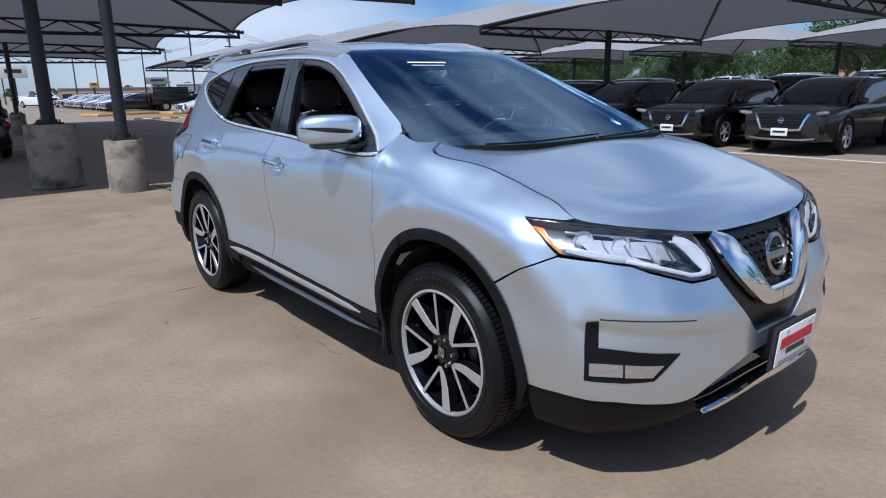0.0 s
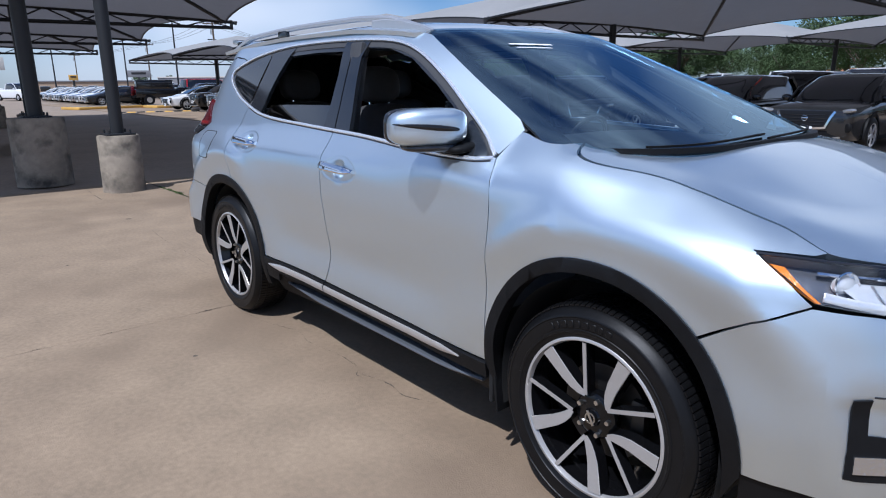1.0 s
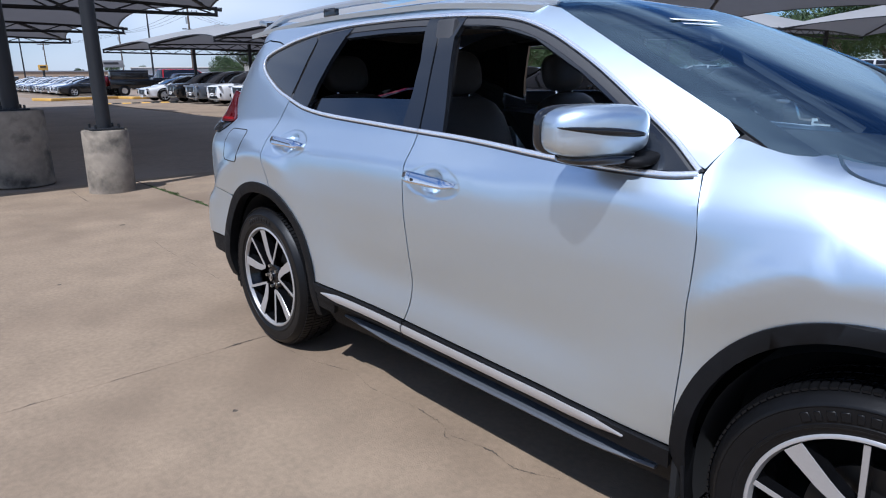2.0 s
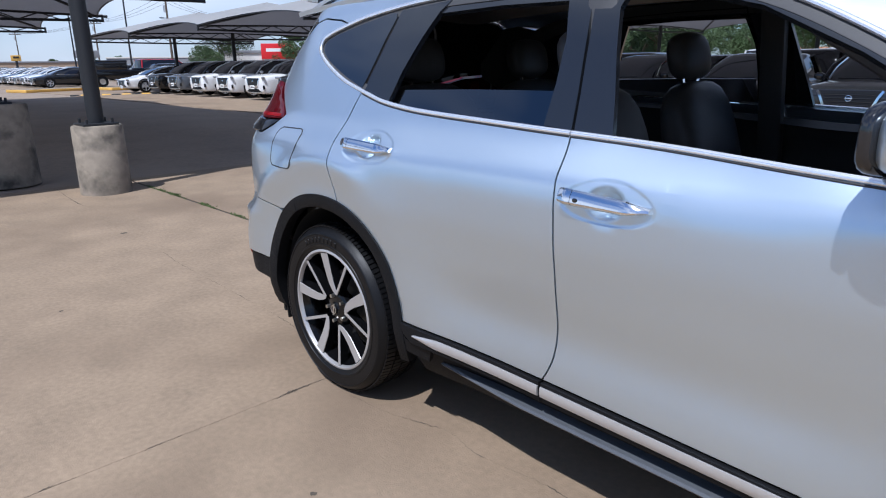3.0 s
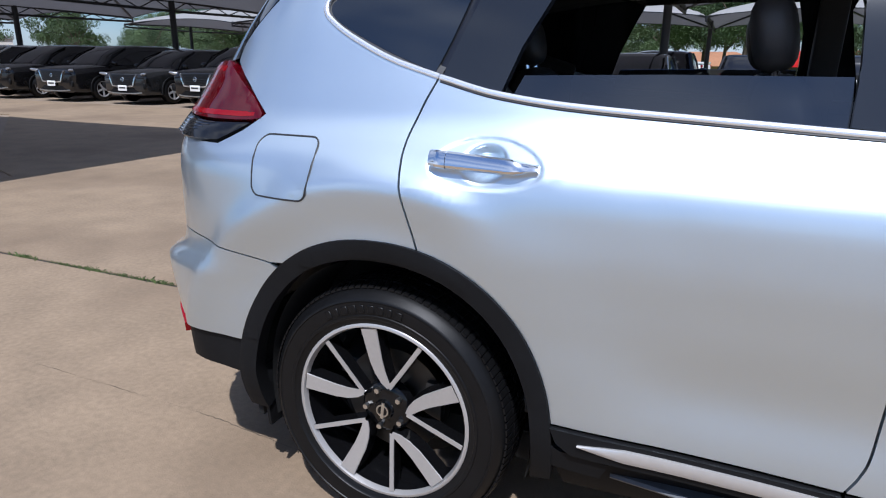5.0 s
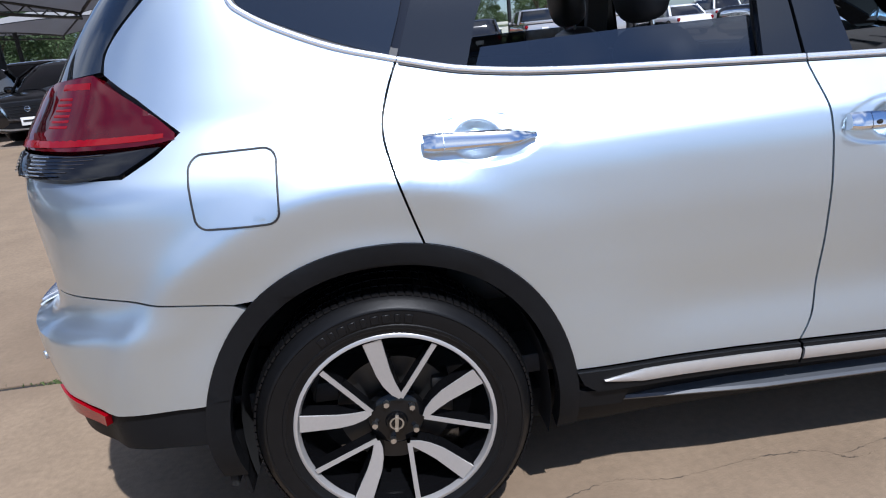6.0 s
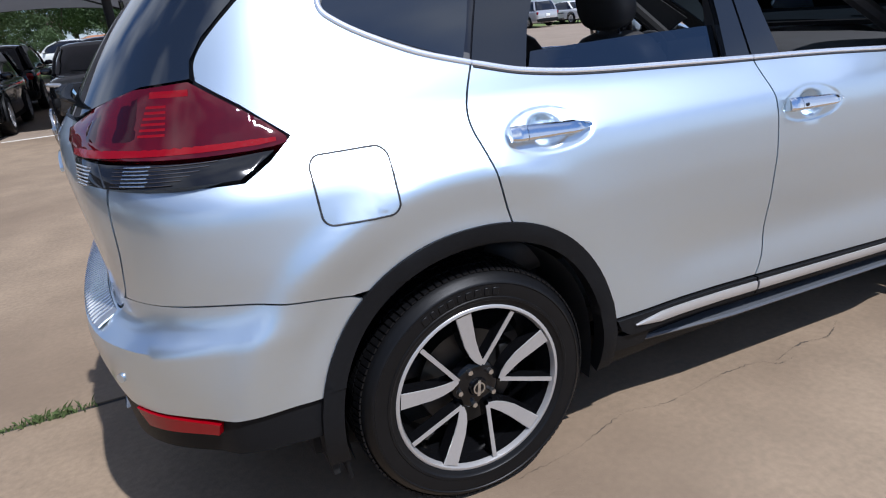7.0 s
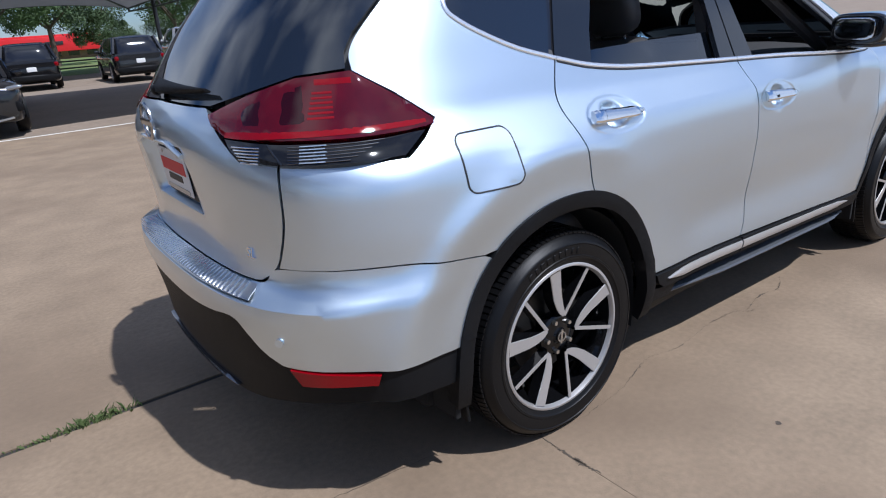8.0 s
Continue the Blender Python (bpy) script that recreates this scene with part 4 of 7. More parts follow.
        part("lamp_divider", ribbon(front, [(sx - 0.015, 0.925 - 0.06 * k * 0.18), (sx, 0.895 - 0.06 * k * 0.2), (sx + 0.022, 0.862 - 0.06 * k * 0.22)], 0.006, -0.022, 0.008, side), LAMP_GREY, head)
    lens = part("lens", panel(front, hl, side=side, gap=0.002, proud=0.003, cell=0.03, depth=0.012), LENS, head, "clear headlight lens")
    lens.visible_shadow = False
    # dark ribbon along the bumper's fold, painting in the shade of the crease
    part("bumper_line", ribbon(nose_face, spline([(3.386, 0.674), (3.46, 0.670), (3.54, 0.661), (3.64, 0.645)], 6), 0.0045, 0.0008, 0.003, side), SATIN, front_bumper)
    fog = thing("fog_lamp", "", "")
    fog.parent = front_bumper
    fo = [(3.352, 0.664), (3.384, 0.668), (3.388, 0.578), (3.45, 0.568), (3.605, 0.538), (3.53, 0.458), (3.45, 0.456), (3.352, 0.466)]
    part("surround", panel(nose_face, fo, side=side, gap=0, proud=0.004, cell=0.03), PLASTIC, fog)
    part("lamp_face", panel(nose_face, [(3.365, 0.528), (3.45, 0.520), (3.45, 0.478), (3.365, 0.485)], side=side, gap=0, proud=0.008, cell=0.03), FOG, fog)
    part("lamp_face", panel(nose_face, [(3.455, 0.520), (3.555, 0.508), (3.525, 0.472), (3.455, 0.477)], side=side, gap=0, proud=0.008, cell=0.03), FOG, fog)

# ---- wheels ----
def build_wheel(turn):
    """A wheel round the Y axis, its face towards -Y at y = 0."""
    w = new("wheel")
    w.empty_display_size = 0.1
    prof = [(0.250, 0.02), (0.258, 0.0), (0.272, -0.006), (0.279, -0.008), (0.281, -0.0115), (0.288, -0.012), (0.290, -0.0095), (0.31, -0.0115), (0.326, -0.0105), (0.328, -0.013), (0.333, -0.012), (0.336, -0.008), (0.348, 0.002), (0.358, 0.02), (0.3635, 0.045), (0.3645, 0.11), (0.3635, 0.175), (0.358, 0.20), (0.345, 0.215), (0.30, 0.225), (0.25, 0.21)]
    part("tyre", lathe([(r, a) for r, a in prof], 96), RUBBER, w, "black road tyre", 50)
    bm = bmesh.new()
    for k in range(110):
        a = 2 * math.pi * k / 110
        for y0, y1, sk in ((0.012, 0.048, 0.02), (0.056, 0.098, -0.015), (0.106, 0.150, 0.015), (0.158, 0.20, -0.02)):
            q = []
            for da, y in ((-0.0215, y0), (0.0215, y0), (0.0215, y1), (-0.0215, y1)):
                shoulder = 0.0065 if (y < 0.02 or y > 0.19) else 0.0
                for r in (0.357, 0.3685 - shoulder):
                    aa = a + da + sk * (y - y0) / 0.04 * 0.5
                    q.append(bm.verts.new((r * math.cos(aa), y, r * math.sin(aa))))
            for f in ((1, 3, 5, 7), (0, 1, 3, 2), (2, 3, 5, 4), (4, 5, 7, 6), (6, 7, 1, 0)):
                bm.faces.new([q[i] for i in f])
    bmesh.ops.recalc_face_normals(bm, faces=bm.faces[:])
    tagged(part("tread", bm, RUBBER, w, "tread blocks", 20), kind="stuff")
    for k in range(9):
        a = radians(78 + 5.2 * k)
        part("sidewall_bar", box((0.022, 0.004, 0.014 + 0.006 * (k % 3 != 1)), bevel=0.0015, segments=1, m=Matrix.Translation((0.306 * math.cos(a), -0.0118, 0.306 * math.sin(a))) @ Euler((0, -a, 0)).to_matrix().to_4x4()), RUBBER, w)
    rim = part("rim", lathe([(0.262, 0.0), (0.2625, -0.003), (0.2595, -0.006), (0.2525, -0.0055), (0.250, 0.0), (0.2455, 0.014)], 96), MACHINED, w, "machined alloy rim lip", 50)
    part("barrel", lathe([(0.246, 0.010), (0.240, 0.03), (0.225, 0.06), (0.215, 0.12), (0.225, 0.19), (0.25, 0.205)], 72), WHEEL_BLACK, rim, "", 50)

    def spoke(points, front_mat):
        """Flat bright face on a dark spoke: points of (radius, degrees, width, depth)."""
        out = []
        pts = [Vector((r * math.cos(radians(a + turn)), d, r * math.sin(radians(a + turn)))) for r, a, wd, d in points]
        for top in (True, False):
            bm = bmesh.new()
            rows = []
            for i, p in enumerate(pts):
                t = (pts[min(len(pts) - 1, i + 1)] - pts[max(0, i - 1)]).normalized()
                ac = Vector((0, 1, 0)).cross(t).normalized() * points[i][2] / 2
                if top:
                    rows.append([bm.verts.new(p + ac * q + Vector((0, y, 0))) for q, y in ((-1, 0.002), (-0.93, -0.001), (0.93, -0.001), (1, 0.002))])
                else:
                    rows.append([bm.verts.new(p + ac * q + Vector((0, y, 0))) for q, y in ((-1.0, 0.0015), (1.0, 0.0015), (1.25, 0.04), (-1.25, 0.04), (-1.0, 0.0015))])
            for r, q in zip(rows, rows[1:]):
                for j in range(len(r) - 1):
                    bm.faces.new((r[j], r[j + 1], q[j + 1], q[j]))
            bmesh.ops.remove_doubles(bm, verts=bm.verts[:], dist=1e-5)
            bmesh.ops.recalc_face_normals(bm, faces=bm.faces[:])
            if top and sum(f.normal.y for f in bm.faces) > 0:
                bmesh.ops.reverse_faces(bm, faces=bm.faces[:])
            out.append(bm)
        part("spoke", out[0], front_mat, rim, "machined spoke face", 30)
        part("spoke_side", out[1], WHEEL_BLACK, rim, "", 30)

    for k in range(5):
        a = 72 * k
        spoke([(0.247, a + 1, 0.050, 0.0), (0.20, a + 0.5, 0.045, 0.004), (0.15, a - 0.5, 0.040, 0.008), (0.115, a - 4, 0.034, 0.010), (0.09, a - 11, 0.026, 0.012), (0.074, a - 22, 0.014, 0.014)], MACHINED)
        spoke([(0.247, a - 36, 0.014, 0.0), (0.16, a - 33, 0.0135, 0.007), (0.11, a - 29, 0.013, 0.011), (0.073, a - 22, 0.014, 0.014)], MACHINED)
    hub = part("hub", lathe([(0.0, 0.014), (0.026, 0.013), (0.030, 0.020), (0.050, 0.026), (0.066, 0.027), (0.074, 0.034), (0.078, 0.06)], 48), WHEEL_BLACK, w, "", 40)
    cap = lathe([(0.0, 0.008), (0.013, 0.008), (0.0135, 0.010), (0.0175, 0.010), (0.018, 0.008), (0.0215, 0.008), (0.022, 0.013)], 36)
    part("cap", cap, WHEEL_BLACK, hub, "round centre cap badge")
    part("cap_ring", lathe([(0.0145, 0.010), (0.0148, 0.0062), (0.0188, 0.0062), (0.0191, 0.010)], 36), BRUSHED, hub)
    part("cap_bar", box((0.05, 0.004, 0.009), (0, 0.0085, 0), 0.001, m=pose(0, 0.0085, 0, 0, turn, 0)), BRUSHED, hub)
    for k in range(5):
        a = radians(72 * k + turn + 14)
        part("lug_nut", tube((0.0575 * math.cos(a), 0.012, 0.0575 * math.sin(a)), (0.0575 * math.cos(a), 0.035, 0.0575 * math.sin(a)), 0.0080, 0.0090, 6), BRUSHED, hub)
    part("brake_disc", lathe([(0.06, 0.085), (0.155, 0.085), (0.156, 0.088), (0.156, 0.105), (0.06, 0.105)], 60), DISC, w, "grey brake disc")
    return w


for x, turn in ((0.0, 97), (2.706, 61)):
    for side in (-1, 1):
        w = build_wheel(turn)
        w.parent = car
        w.matrix_basis = pose(x, side * 0.895, 0.36, 0, 0, 0 if side < 0 else 180)
        part("caliper", box((0.05, 0.07, 0.13), (0, 0, 0), 0.012, m=pose(0.128, 0.10, 0.02, 0, 0, 0)), DISC, w, "grey brake caliper")
for x in (REAR_W, FRONT_W):
    for side in (-1, 1):
        bm = bmesh.new()
        ys = (0.60, 0.70, 0.86)
        ring = arch(x, 0.405, 0.432, 194, -14, 30)
        rows = [[bm.verts.new((a, side * y, b)) for y in ys] for a, b in ring]
        for r, q in zip(rows, rows[1:]):
            for j in range(2):
                bm.faces.new((r[j], r[j + 1], q[j + 1], q[j]))
        bm.faces.new([r[0] for r in rows])
        part("wheel_well", bm, WELL, car, "", 60)
        part("well_liner", box((0.02, 0.34, 0.34), (x - 0.452, side * 0.70, 0.40), 0.005), WELL, car)
        flap = bmesh.new()
        add_box(flap, (0.012, 0.19, 0.20), bevel=0.004, m=pose(x - 0.425, side * 0.780, 0.305, 0, -6, 0))
        part("mud_flap", flap, PLASTIC, car)
part("underbody", box((3.55, 1.50, 0.10), (1.3, 0, 0.27), 0.02), WELL, car)
# unseen box under the hood, added so sun can't leak into the shadow
part("engine_block", box((1.0, 1.15, 0.45), (2.85, 0, 0.62), 0.08), WELL, car)
part("plate_bracket", box((0.06, 0.22, 0.12), (3.607, 0.055, 0.455), 0.01), PLASTIC, car)
part("bumper_beam", box((0.10, 1.3, 0.30), (3.38, 0, 0.52), 0.03), WELL, car)
part("tail_floor", box((0.55, 1.25, 0.16), (-0.55, 0, 0.42), 0.04), WELL, car)


# ---- mirrors, handles, rails ----
def blob(size, m, power=3.0, n=20, taper=None):
    """A rounded block: a superellipsoid."""
    bm = bmesh.new()
    bmesh.ops.create_uvsphere(bm, u_segments=2 * n, v_segments=n, radius=1.0)
    for v in bm.verts:
        x, y, z = v.co
        k = (abs(x) ** power + abs(y) ** power + abs(z) ** power) ** (-1 / power)
        p = Vector((x * k * size[0] / 2, y * k * size[1] / 2, z * k * size[2] / 2))
        v.co = taper(p) if taper else p
    bmesh.ops.transform(bm, matrix=m, verts=bm.verts[:])
    return bm


for side in (-1, 1):
    mir = thing("door_mirror", "", "")
    mir.parent = car
    mm = pose(1.976, side * 0.934, 1.219, 0, 0, side * 19)

    def cap_shape(p):
        out = side * p.y / 0.13
        lift = 0.018 * (1 - out) * 0.5 if p.z < 0 else -0.012 * max(0, out) ** 2
        return Vector((p.x * (1 - 0.30 * max(0, out) ** 2), p.y, p.z * (1 - 0.10 * max(0, out) ** 2) + lift * 0.3))

    part("housing", blob((0.165, 0.285, 0.136), mm @ pose(0, 0, 0.004), 4.0, 26, cap_shape), SILVER, mir, "silver mirror cap")
    part("rear_bezel", blob((0.040, 0.278, 0.134), mm @ pose(-0.066, 0, 0.003), 4.0, 20), GLOSS, mir, "gloss black mirror bezel")
    part("lower_shell", blob((0.150, 0.225, 0.034), mm @ pose(-0.004, -side * 0.018, -0.066), 3.0, 14), GLOSS, mir)
    part("turn_light", blob((0.028, 0.236, 0.021), mm @ pose(0.0735, side * 0.026, 0.009, 0, 0, side * 9), 3.0, 14, lambda p: Vector((p.x - 1.1 * max(0, side * p.y - 0.03) ** 2, p.y, p.z * (1 - 0.6 * max(0, side * p.y / 0.118)) + 0.09 * side * p.y))), SMOKE, mir, "dark turn light strip")
    part("mirror_glass", blob((0.012, 0.205, 0.095), mm @ pose(-0.090, 0, 0.004), 5.0, 14), CHROME, mir, "mirror glass")
    part("arm", blob((0.10, 0.15, 0.034), pose(2.055, side * 0.825, 1.150, side * -6, 0, 0), 3.0, 12), PLASTIC, mir)
    for door, (hx, hz) in ((rear_door[side], REAR_HANDLE), (front_door[side], FRONT_HANDLE)):
        y = half_width(hx, hz)

        def bar(x0, x1, n, tall, out):
            """A chrome bar with a broad upper face and a chamfer below, along the door."""
            bm = bmesh.new()
            pts = []
            for i in range(n + 1):
                x = x0 + (x1 - x0) * i / n
                pts.append((Vector((hx + x, side * (half_width(hx + x, hz) + out(x)), hz + 0.004 - 0.035 * x)), Vector((0, 0, 1)) * tall(x), Vector((0, side, 0.10))))
            add_sweep(bm, pts, [(-0.50, -0.012), (-0.50, 0.002), (-0.40, 0.009), (-0.26, 0.012), (0.10, 0.0085), (0.40, 0.001), (0.50, -0.006), (0.50, -0.012)])
            return bm

        h = part("handle", bar(-0.082, 0.134, 18, lambda x: 0.043 - 0.005 * smooth(-0.08, 0.05, x) - 0.022 * smooth(0.05, 0.136, x) ** 1.6, lambda x: 0.024 - 0.018 * smooth(0.06, 0.136, x) ** 2), CHROME, door, "chrome door handle", 25)
        part("handle_cap", bar(-0.128, -0.0835, 6, lambda x: 0.040 + 0.004 * smooth(-0.128, -0.11, x), lambda x: 0.017 + 0.007 * smooth(-0.130, -0.10, x)), CHROME, door, "", 25)
        if door == front_door[side]:
            part("keyhole", blob((0.014, 0.006, 0.012), pose(hx - 0.066, side * (y + 0.036), hz + 0.004), 2.0, 8), GLOSS, h)
    flap_line = []
    for k, (cx, cz) in enumerate(((-0.215, 1.071), (-0.357, 1.071), (-0.349, 0.970), (-0.219, 0.970))):
        flap_line += [(cx + 0.028 * math.cos(radians(90 * k + 15 * i)), cz + 0.028 * math.sin(radians(90 * k + 15 * i))) for i in range(7)]
    if side < 0:
        ring = []
        for i in range(len(flap_line)):
            a, b = Vector(flap_line[i]), Vector(flap_line[(i + 1) % len(flap_line)])
            ring += [tuple(a.lerp(b, j / 3)) for j in range(3)]
        part("fuel_flap", panel(skin, flap_line, side=side, gap=0.003, proud=0.0015, depth=0.003, cell=0.03), SILVER, car)
        part("fuel_flap_gap", ribbon(skin, ring + ring[:2], 0.0045, 0.0018, 0.002, side), INK_BLACK, car)
    rail = bmesh.new()
    pts = []
    for i in range(41):
        u = i / 40
        x = -0.53 + 2.01 * u
        lift = 0.048 * min(1, math.sin(math.pi * u) * 2.6) ** 0.8
        pts.append((Vector((x, side * (0.535 - 0.012 * math.sin(math.pi * u)), ROOF_Z(x) - 0.050 + lift)), Vector((0, 1, 0)), Vector((0, 0, 1))))
    add_sweep(rail, pts, [(-0.018, -0.010), (-0.019, 0.004), (-0.011, 0.014), (0.009, 0.014), (0.019, 0.004), (0.018, -0.010)])
    part("roof_rail", rail, SATIN_SILVER, car, "silver roof rail")
    for x in (-0.44, 0.15):
        part("rail_foot", box((0.10, 0.03, 0.05), (x, side * 0.533, ROOF_Z(x) - 0.03), 0.01), SATIN, car)
    fin = bmesh.new()
    add_sweep(fin, [(Vector((x, side * 0.535, ROOF_Z(x) - 0.045)), Vector((0, 1, 0)), Vector((0, 0, 1)) * h) for x, h in ((1.10, 0.030), (1.20, 0.040), (1.34, 0.036), (1.46, 0.022), (1.54, 0.008))],
              [(-0.019, -0.5), (-0.019, 0.9), (-0.010, 1.15), (0.010, 1.15), (0.019, 0.9), (0.019, -0.5)])
    part("rail_foot", fin, SATIN_SILVER, car, "silver tapered rail foot")

# ---- the back of the car ----
wiper = bmesh.new()
wp = []
for i in range(15):
    u = i / 14
    p = Vector(skin(-1.43 + 0.36 * u, 1.250 - 0.006 * u))
    wp.append((p + Vector((-0.018, 0, 0.012)), Vector((0.5, 0, 0.85)) * (0.050 - 0.043 * u), Vector((-0.85, 0, 0.5)) * 0.02))
add_sweep(wiper, [(Vector((p.x, -p.y, p.z)), u, v) for p, u, v in wp], [(-0.5, -0.5), (-0.5, 0.3), (-0.2, 0.6), (0.2, 0.6), (0.5, 0.3), (0.5, -0.5)])
part("rear_wiper", wiper, PLASTIC, tailgate, "black rear wiper")
part("wiper_pivot", blob((0.03, 0.05, 0.035), pose(-0.905, 0.02, 1.248), 2.4, 12), PLASTIC, tailgate)


def ring_badge(name, m, parent, r=0.06, mat=None):
    bm = lathe([(r, 0.0), (r, 0.006), (r * 0.92, 0.010), (r * 0.80, 0.010), (r * 0.75, 0.004), (r * 0.75, 0.0)], 40, "Z")
    add_box(bm, (2.1 * r, 0.34 * r, 0.008), (0, 0, 0.007), 0.002)
    bmesh.ops.transform(bm, matrix=m, verts=bm.verts[:])
    return part(name, bm, mat or CHROME, parent, "round chrome badge with a plain crossbar")


ring_badge("badge", Matrix.Translation((-0.952, 0, 1.155)) @ Euler((0, radians(-92), 0)).to_matrix().to_4x4() @ pose(0, 0, 0, 0, 0, 90), tailgate, 0.062, BADGE)
ring_badge("badge", Matrix.Translation((3.582, 0, 0.786)) @ Euler((0, radians(78), 0)).to_matrix().to_4x4() @ pose(0, 0, 0, 0, 0, 90), grille, 0.080, BADGE)


def plate(m, parent):
    """A dealer plate in a dark frame: bars for the name."""
    fr = part("plate_frame", box((0.335, 0.175, 0.012), (0, 0, 0.004), 0.006, m=m), INK_BLACK, parent, "black plate frame")
    part("plate_card", box((0.30, 0.145, 0.004), bevel=0.003, m=m @ pose(0, 0, 0.012)), WHITE, fr, "white dealer plate with a red printed bar")
    part("print_bar", box((0.26, 0.042, 0.002), m=m @ pose(0, 0.018, 0.0152)), INK_RED, fr)
    part("print_bar", box((0.15, 0.022, 0.002), m=m @ pose(0, -0.022, 0.0152)), INK_BLACK, fr)
    part("print_bar", box((0.25, 0.014, 0.002), m=m @ pose(0, -0.060, 0.0152)), LAMP_GREY, fr)
    for sx in (-0.09, 0.09):
        part("screw", tube(m @ Vector((sx, 0.060, 0.014)), m @ Vector((sx, 0.060, 0.018)), 0.006, n=10), BRUSHED, fr)


plate(Matrix.Translation((3.655, 0.055, 0.455)) @ Matrix(((0, 0, 1, 0), (1, 0, 0, 0), (0, 1, 0, 0), (0, 0, 0, 1))) @ pose(0, 0, 0, 4, 0, 0), car)
plate(Matrix.Translation((-0.892, 0.0, 0.985)) @ Matrix(((0, 0, -1, 0), (-1, 0, 0, 0), (0, 1, 0, 0), (0, 0, 0, 1))) @ pose(0, 0, 0, 4, 0, 0), tailgate)
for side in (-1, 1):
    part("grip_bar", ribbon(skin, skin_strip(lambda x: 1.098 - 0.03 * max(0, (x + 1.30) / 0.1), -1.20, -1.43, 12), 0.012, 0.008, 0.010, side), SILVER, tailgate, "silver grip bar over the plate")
    part("bumper_step", panel(skin, [(-0.955, 0.7035), (-0.955, 0.7235), (-1.2, 0.7225), (-1.43, 0.7225), (-1.43, 0.699), (-1.2, 0.699)], side=side, gap=0, proud=0.005, depth=0.004, cell=0.008), BRUSHED, rear_bumper, "ribbed bright bumper step")
    for k in range(24):
        sx = -0.985 - 0.0188 * k
        part("step_rib", ribbon(skin, [(sx, 0.7025), (sx, 0.707), (sx, 0.712), (sx, 0.717), (sx, 0.721)], 0.0075, 0.008, 0.004, side), CHROME, rear_bumper)
    p = Vector(skin(-0.88, 0.60))
    part("park_sensor", tube((p.x + 0.01, side * p.y - side * 0.01, p.z), (p.x - 0.006, side * (p.y + 0.004), p.z), 0.012, n=20), SILVER, rear_bumper, "round parking sensor")
letters = bpy.data.curves.new("trim_letters", "FONT")
letters.body, letters.size, letters.extrude, letters.shear = "SL", 0.045, 0.002, 0.25
ob = new("letter_source", letters)
dg = bpy.context.evaluated_depsgraph_get()
me = bpy.data.meshes.new_from_object(ob.evaluated_get(dg))
bpy.data.objects.remove(ob)
me.materials.append(CHROME)
a, b = Vector(skin(-0.985, 0.80)), Vector(skin(-0.945, 0.80))
right = Vector((b.x - a.x, -(b.y - a.y), 0)).normalized()
up = Vector((0, 0, 1))
nrm = right.cross(up)
tl = part("trim_letters", me, CHROME, tailgate, "chrome trim letters")
tl.matrix_basis = Matrix.Translation(Vector((a.x, -a.y, a.z)) + nrm * 0.003) @ Matrix((right, up, nrm)).transposed().to_4x4()
for y0, y1 in ((-0.60, 0.0), (-0.02, 0.58)):
    bm = bmesh.new()
    pts = []
    for i in range(13):
        u = i / 12
        y = y0 + (y1 - y0) * u
        p = Vector(windscreen(y, 1.166 + 0.012 * u))
        pts.append((p + Vector((0.006, 0, 0.008)), Vector((0, 0, 1)) * 0.5, Vector((1, 0, 0)) * 0.6))
    add_sweep(bm, pts, [(-0.007, -0.007), (0.007, -0.007), (0.007, 0.007), (-0.007, 0.007)])
    part("wiper", bm, PLASTIC, car, "black windscreen wiper")
bm = bmesh.new()
for y0, y1, z0, z1 in ((-0.42, -0.20, 1.520, 1.526), (-0.42, -0.24, 1.506, 1.509)):
    bm.faces.new([bm.verts.new(Vector(windscreen(y, z)) + Vector((0.004, 0, 0.004))) for y, z in ((y0, z0), (y1, z0), (y1, z1), (y0, z1))])
part("sticker_bar", bm, WHITE, ws, "white printed windscreen strip")

# ---- the cabin ----
cabin = thing("cabin", "", "")
cabin.parent = car
part("floor_pan", box((2.6, 1.50, 0.06), (0.75, 0, 0.40), 0.01), TRIM, cabin)
part("dashboard", blob((0.75, 1.36, 0.36), pose(2.12, 0, 0.97), 4.0, 20), TRIM, cabin, "black dashboard")
for side in (-1, 1):
    part("door_trim", panel(skin, [(0.16, 1.19), (1.08, 1.15), (1.08, 0.45), (0.5, 0.47), (0.3, 0.80)], side=side, gap=0, proud=-0.07, cell=0.09, depth=0.05), TRIM, cabin)
    part("door_trim", panel(skin, [(1.10, 1.15), (2.15, 1.09), (2.15, 0.42), (1.10, 0.45)], side=side, gap=0, proud=-0.07, cell=0.09, depth=0.05), TRIM, cabin)
    part("centre_pillar", box((0.10, 0.05, 0.95), bevel=0.015, m=pose(1.09, side * 0.715, 1.10, side * 12, 0, 0)), TRIM, cabin)
    part("front_pillar", tube((2.15, side * 0.66, 1.12), (1.50, side * 0.545, 1.52), 0.030, n=8), TRIM, cabin)


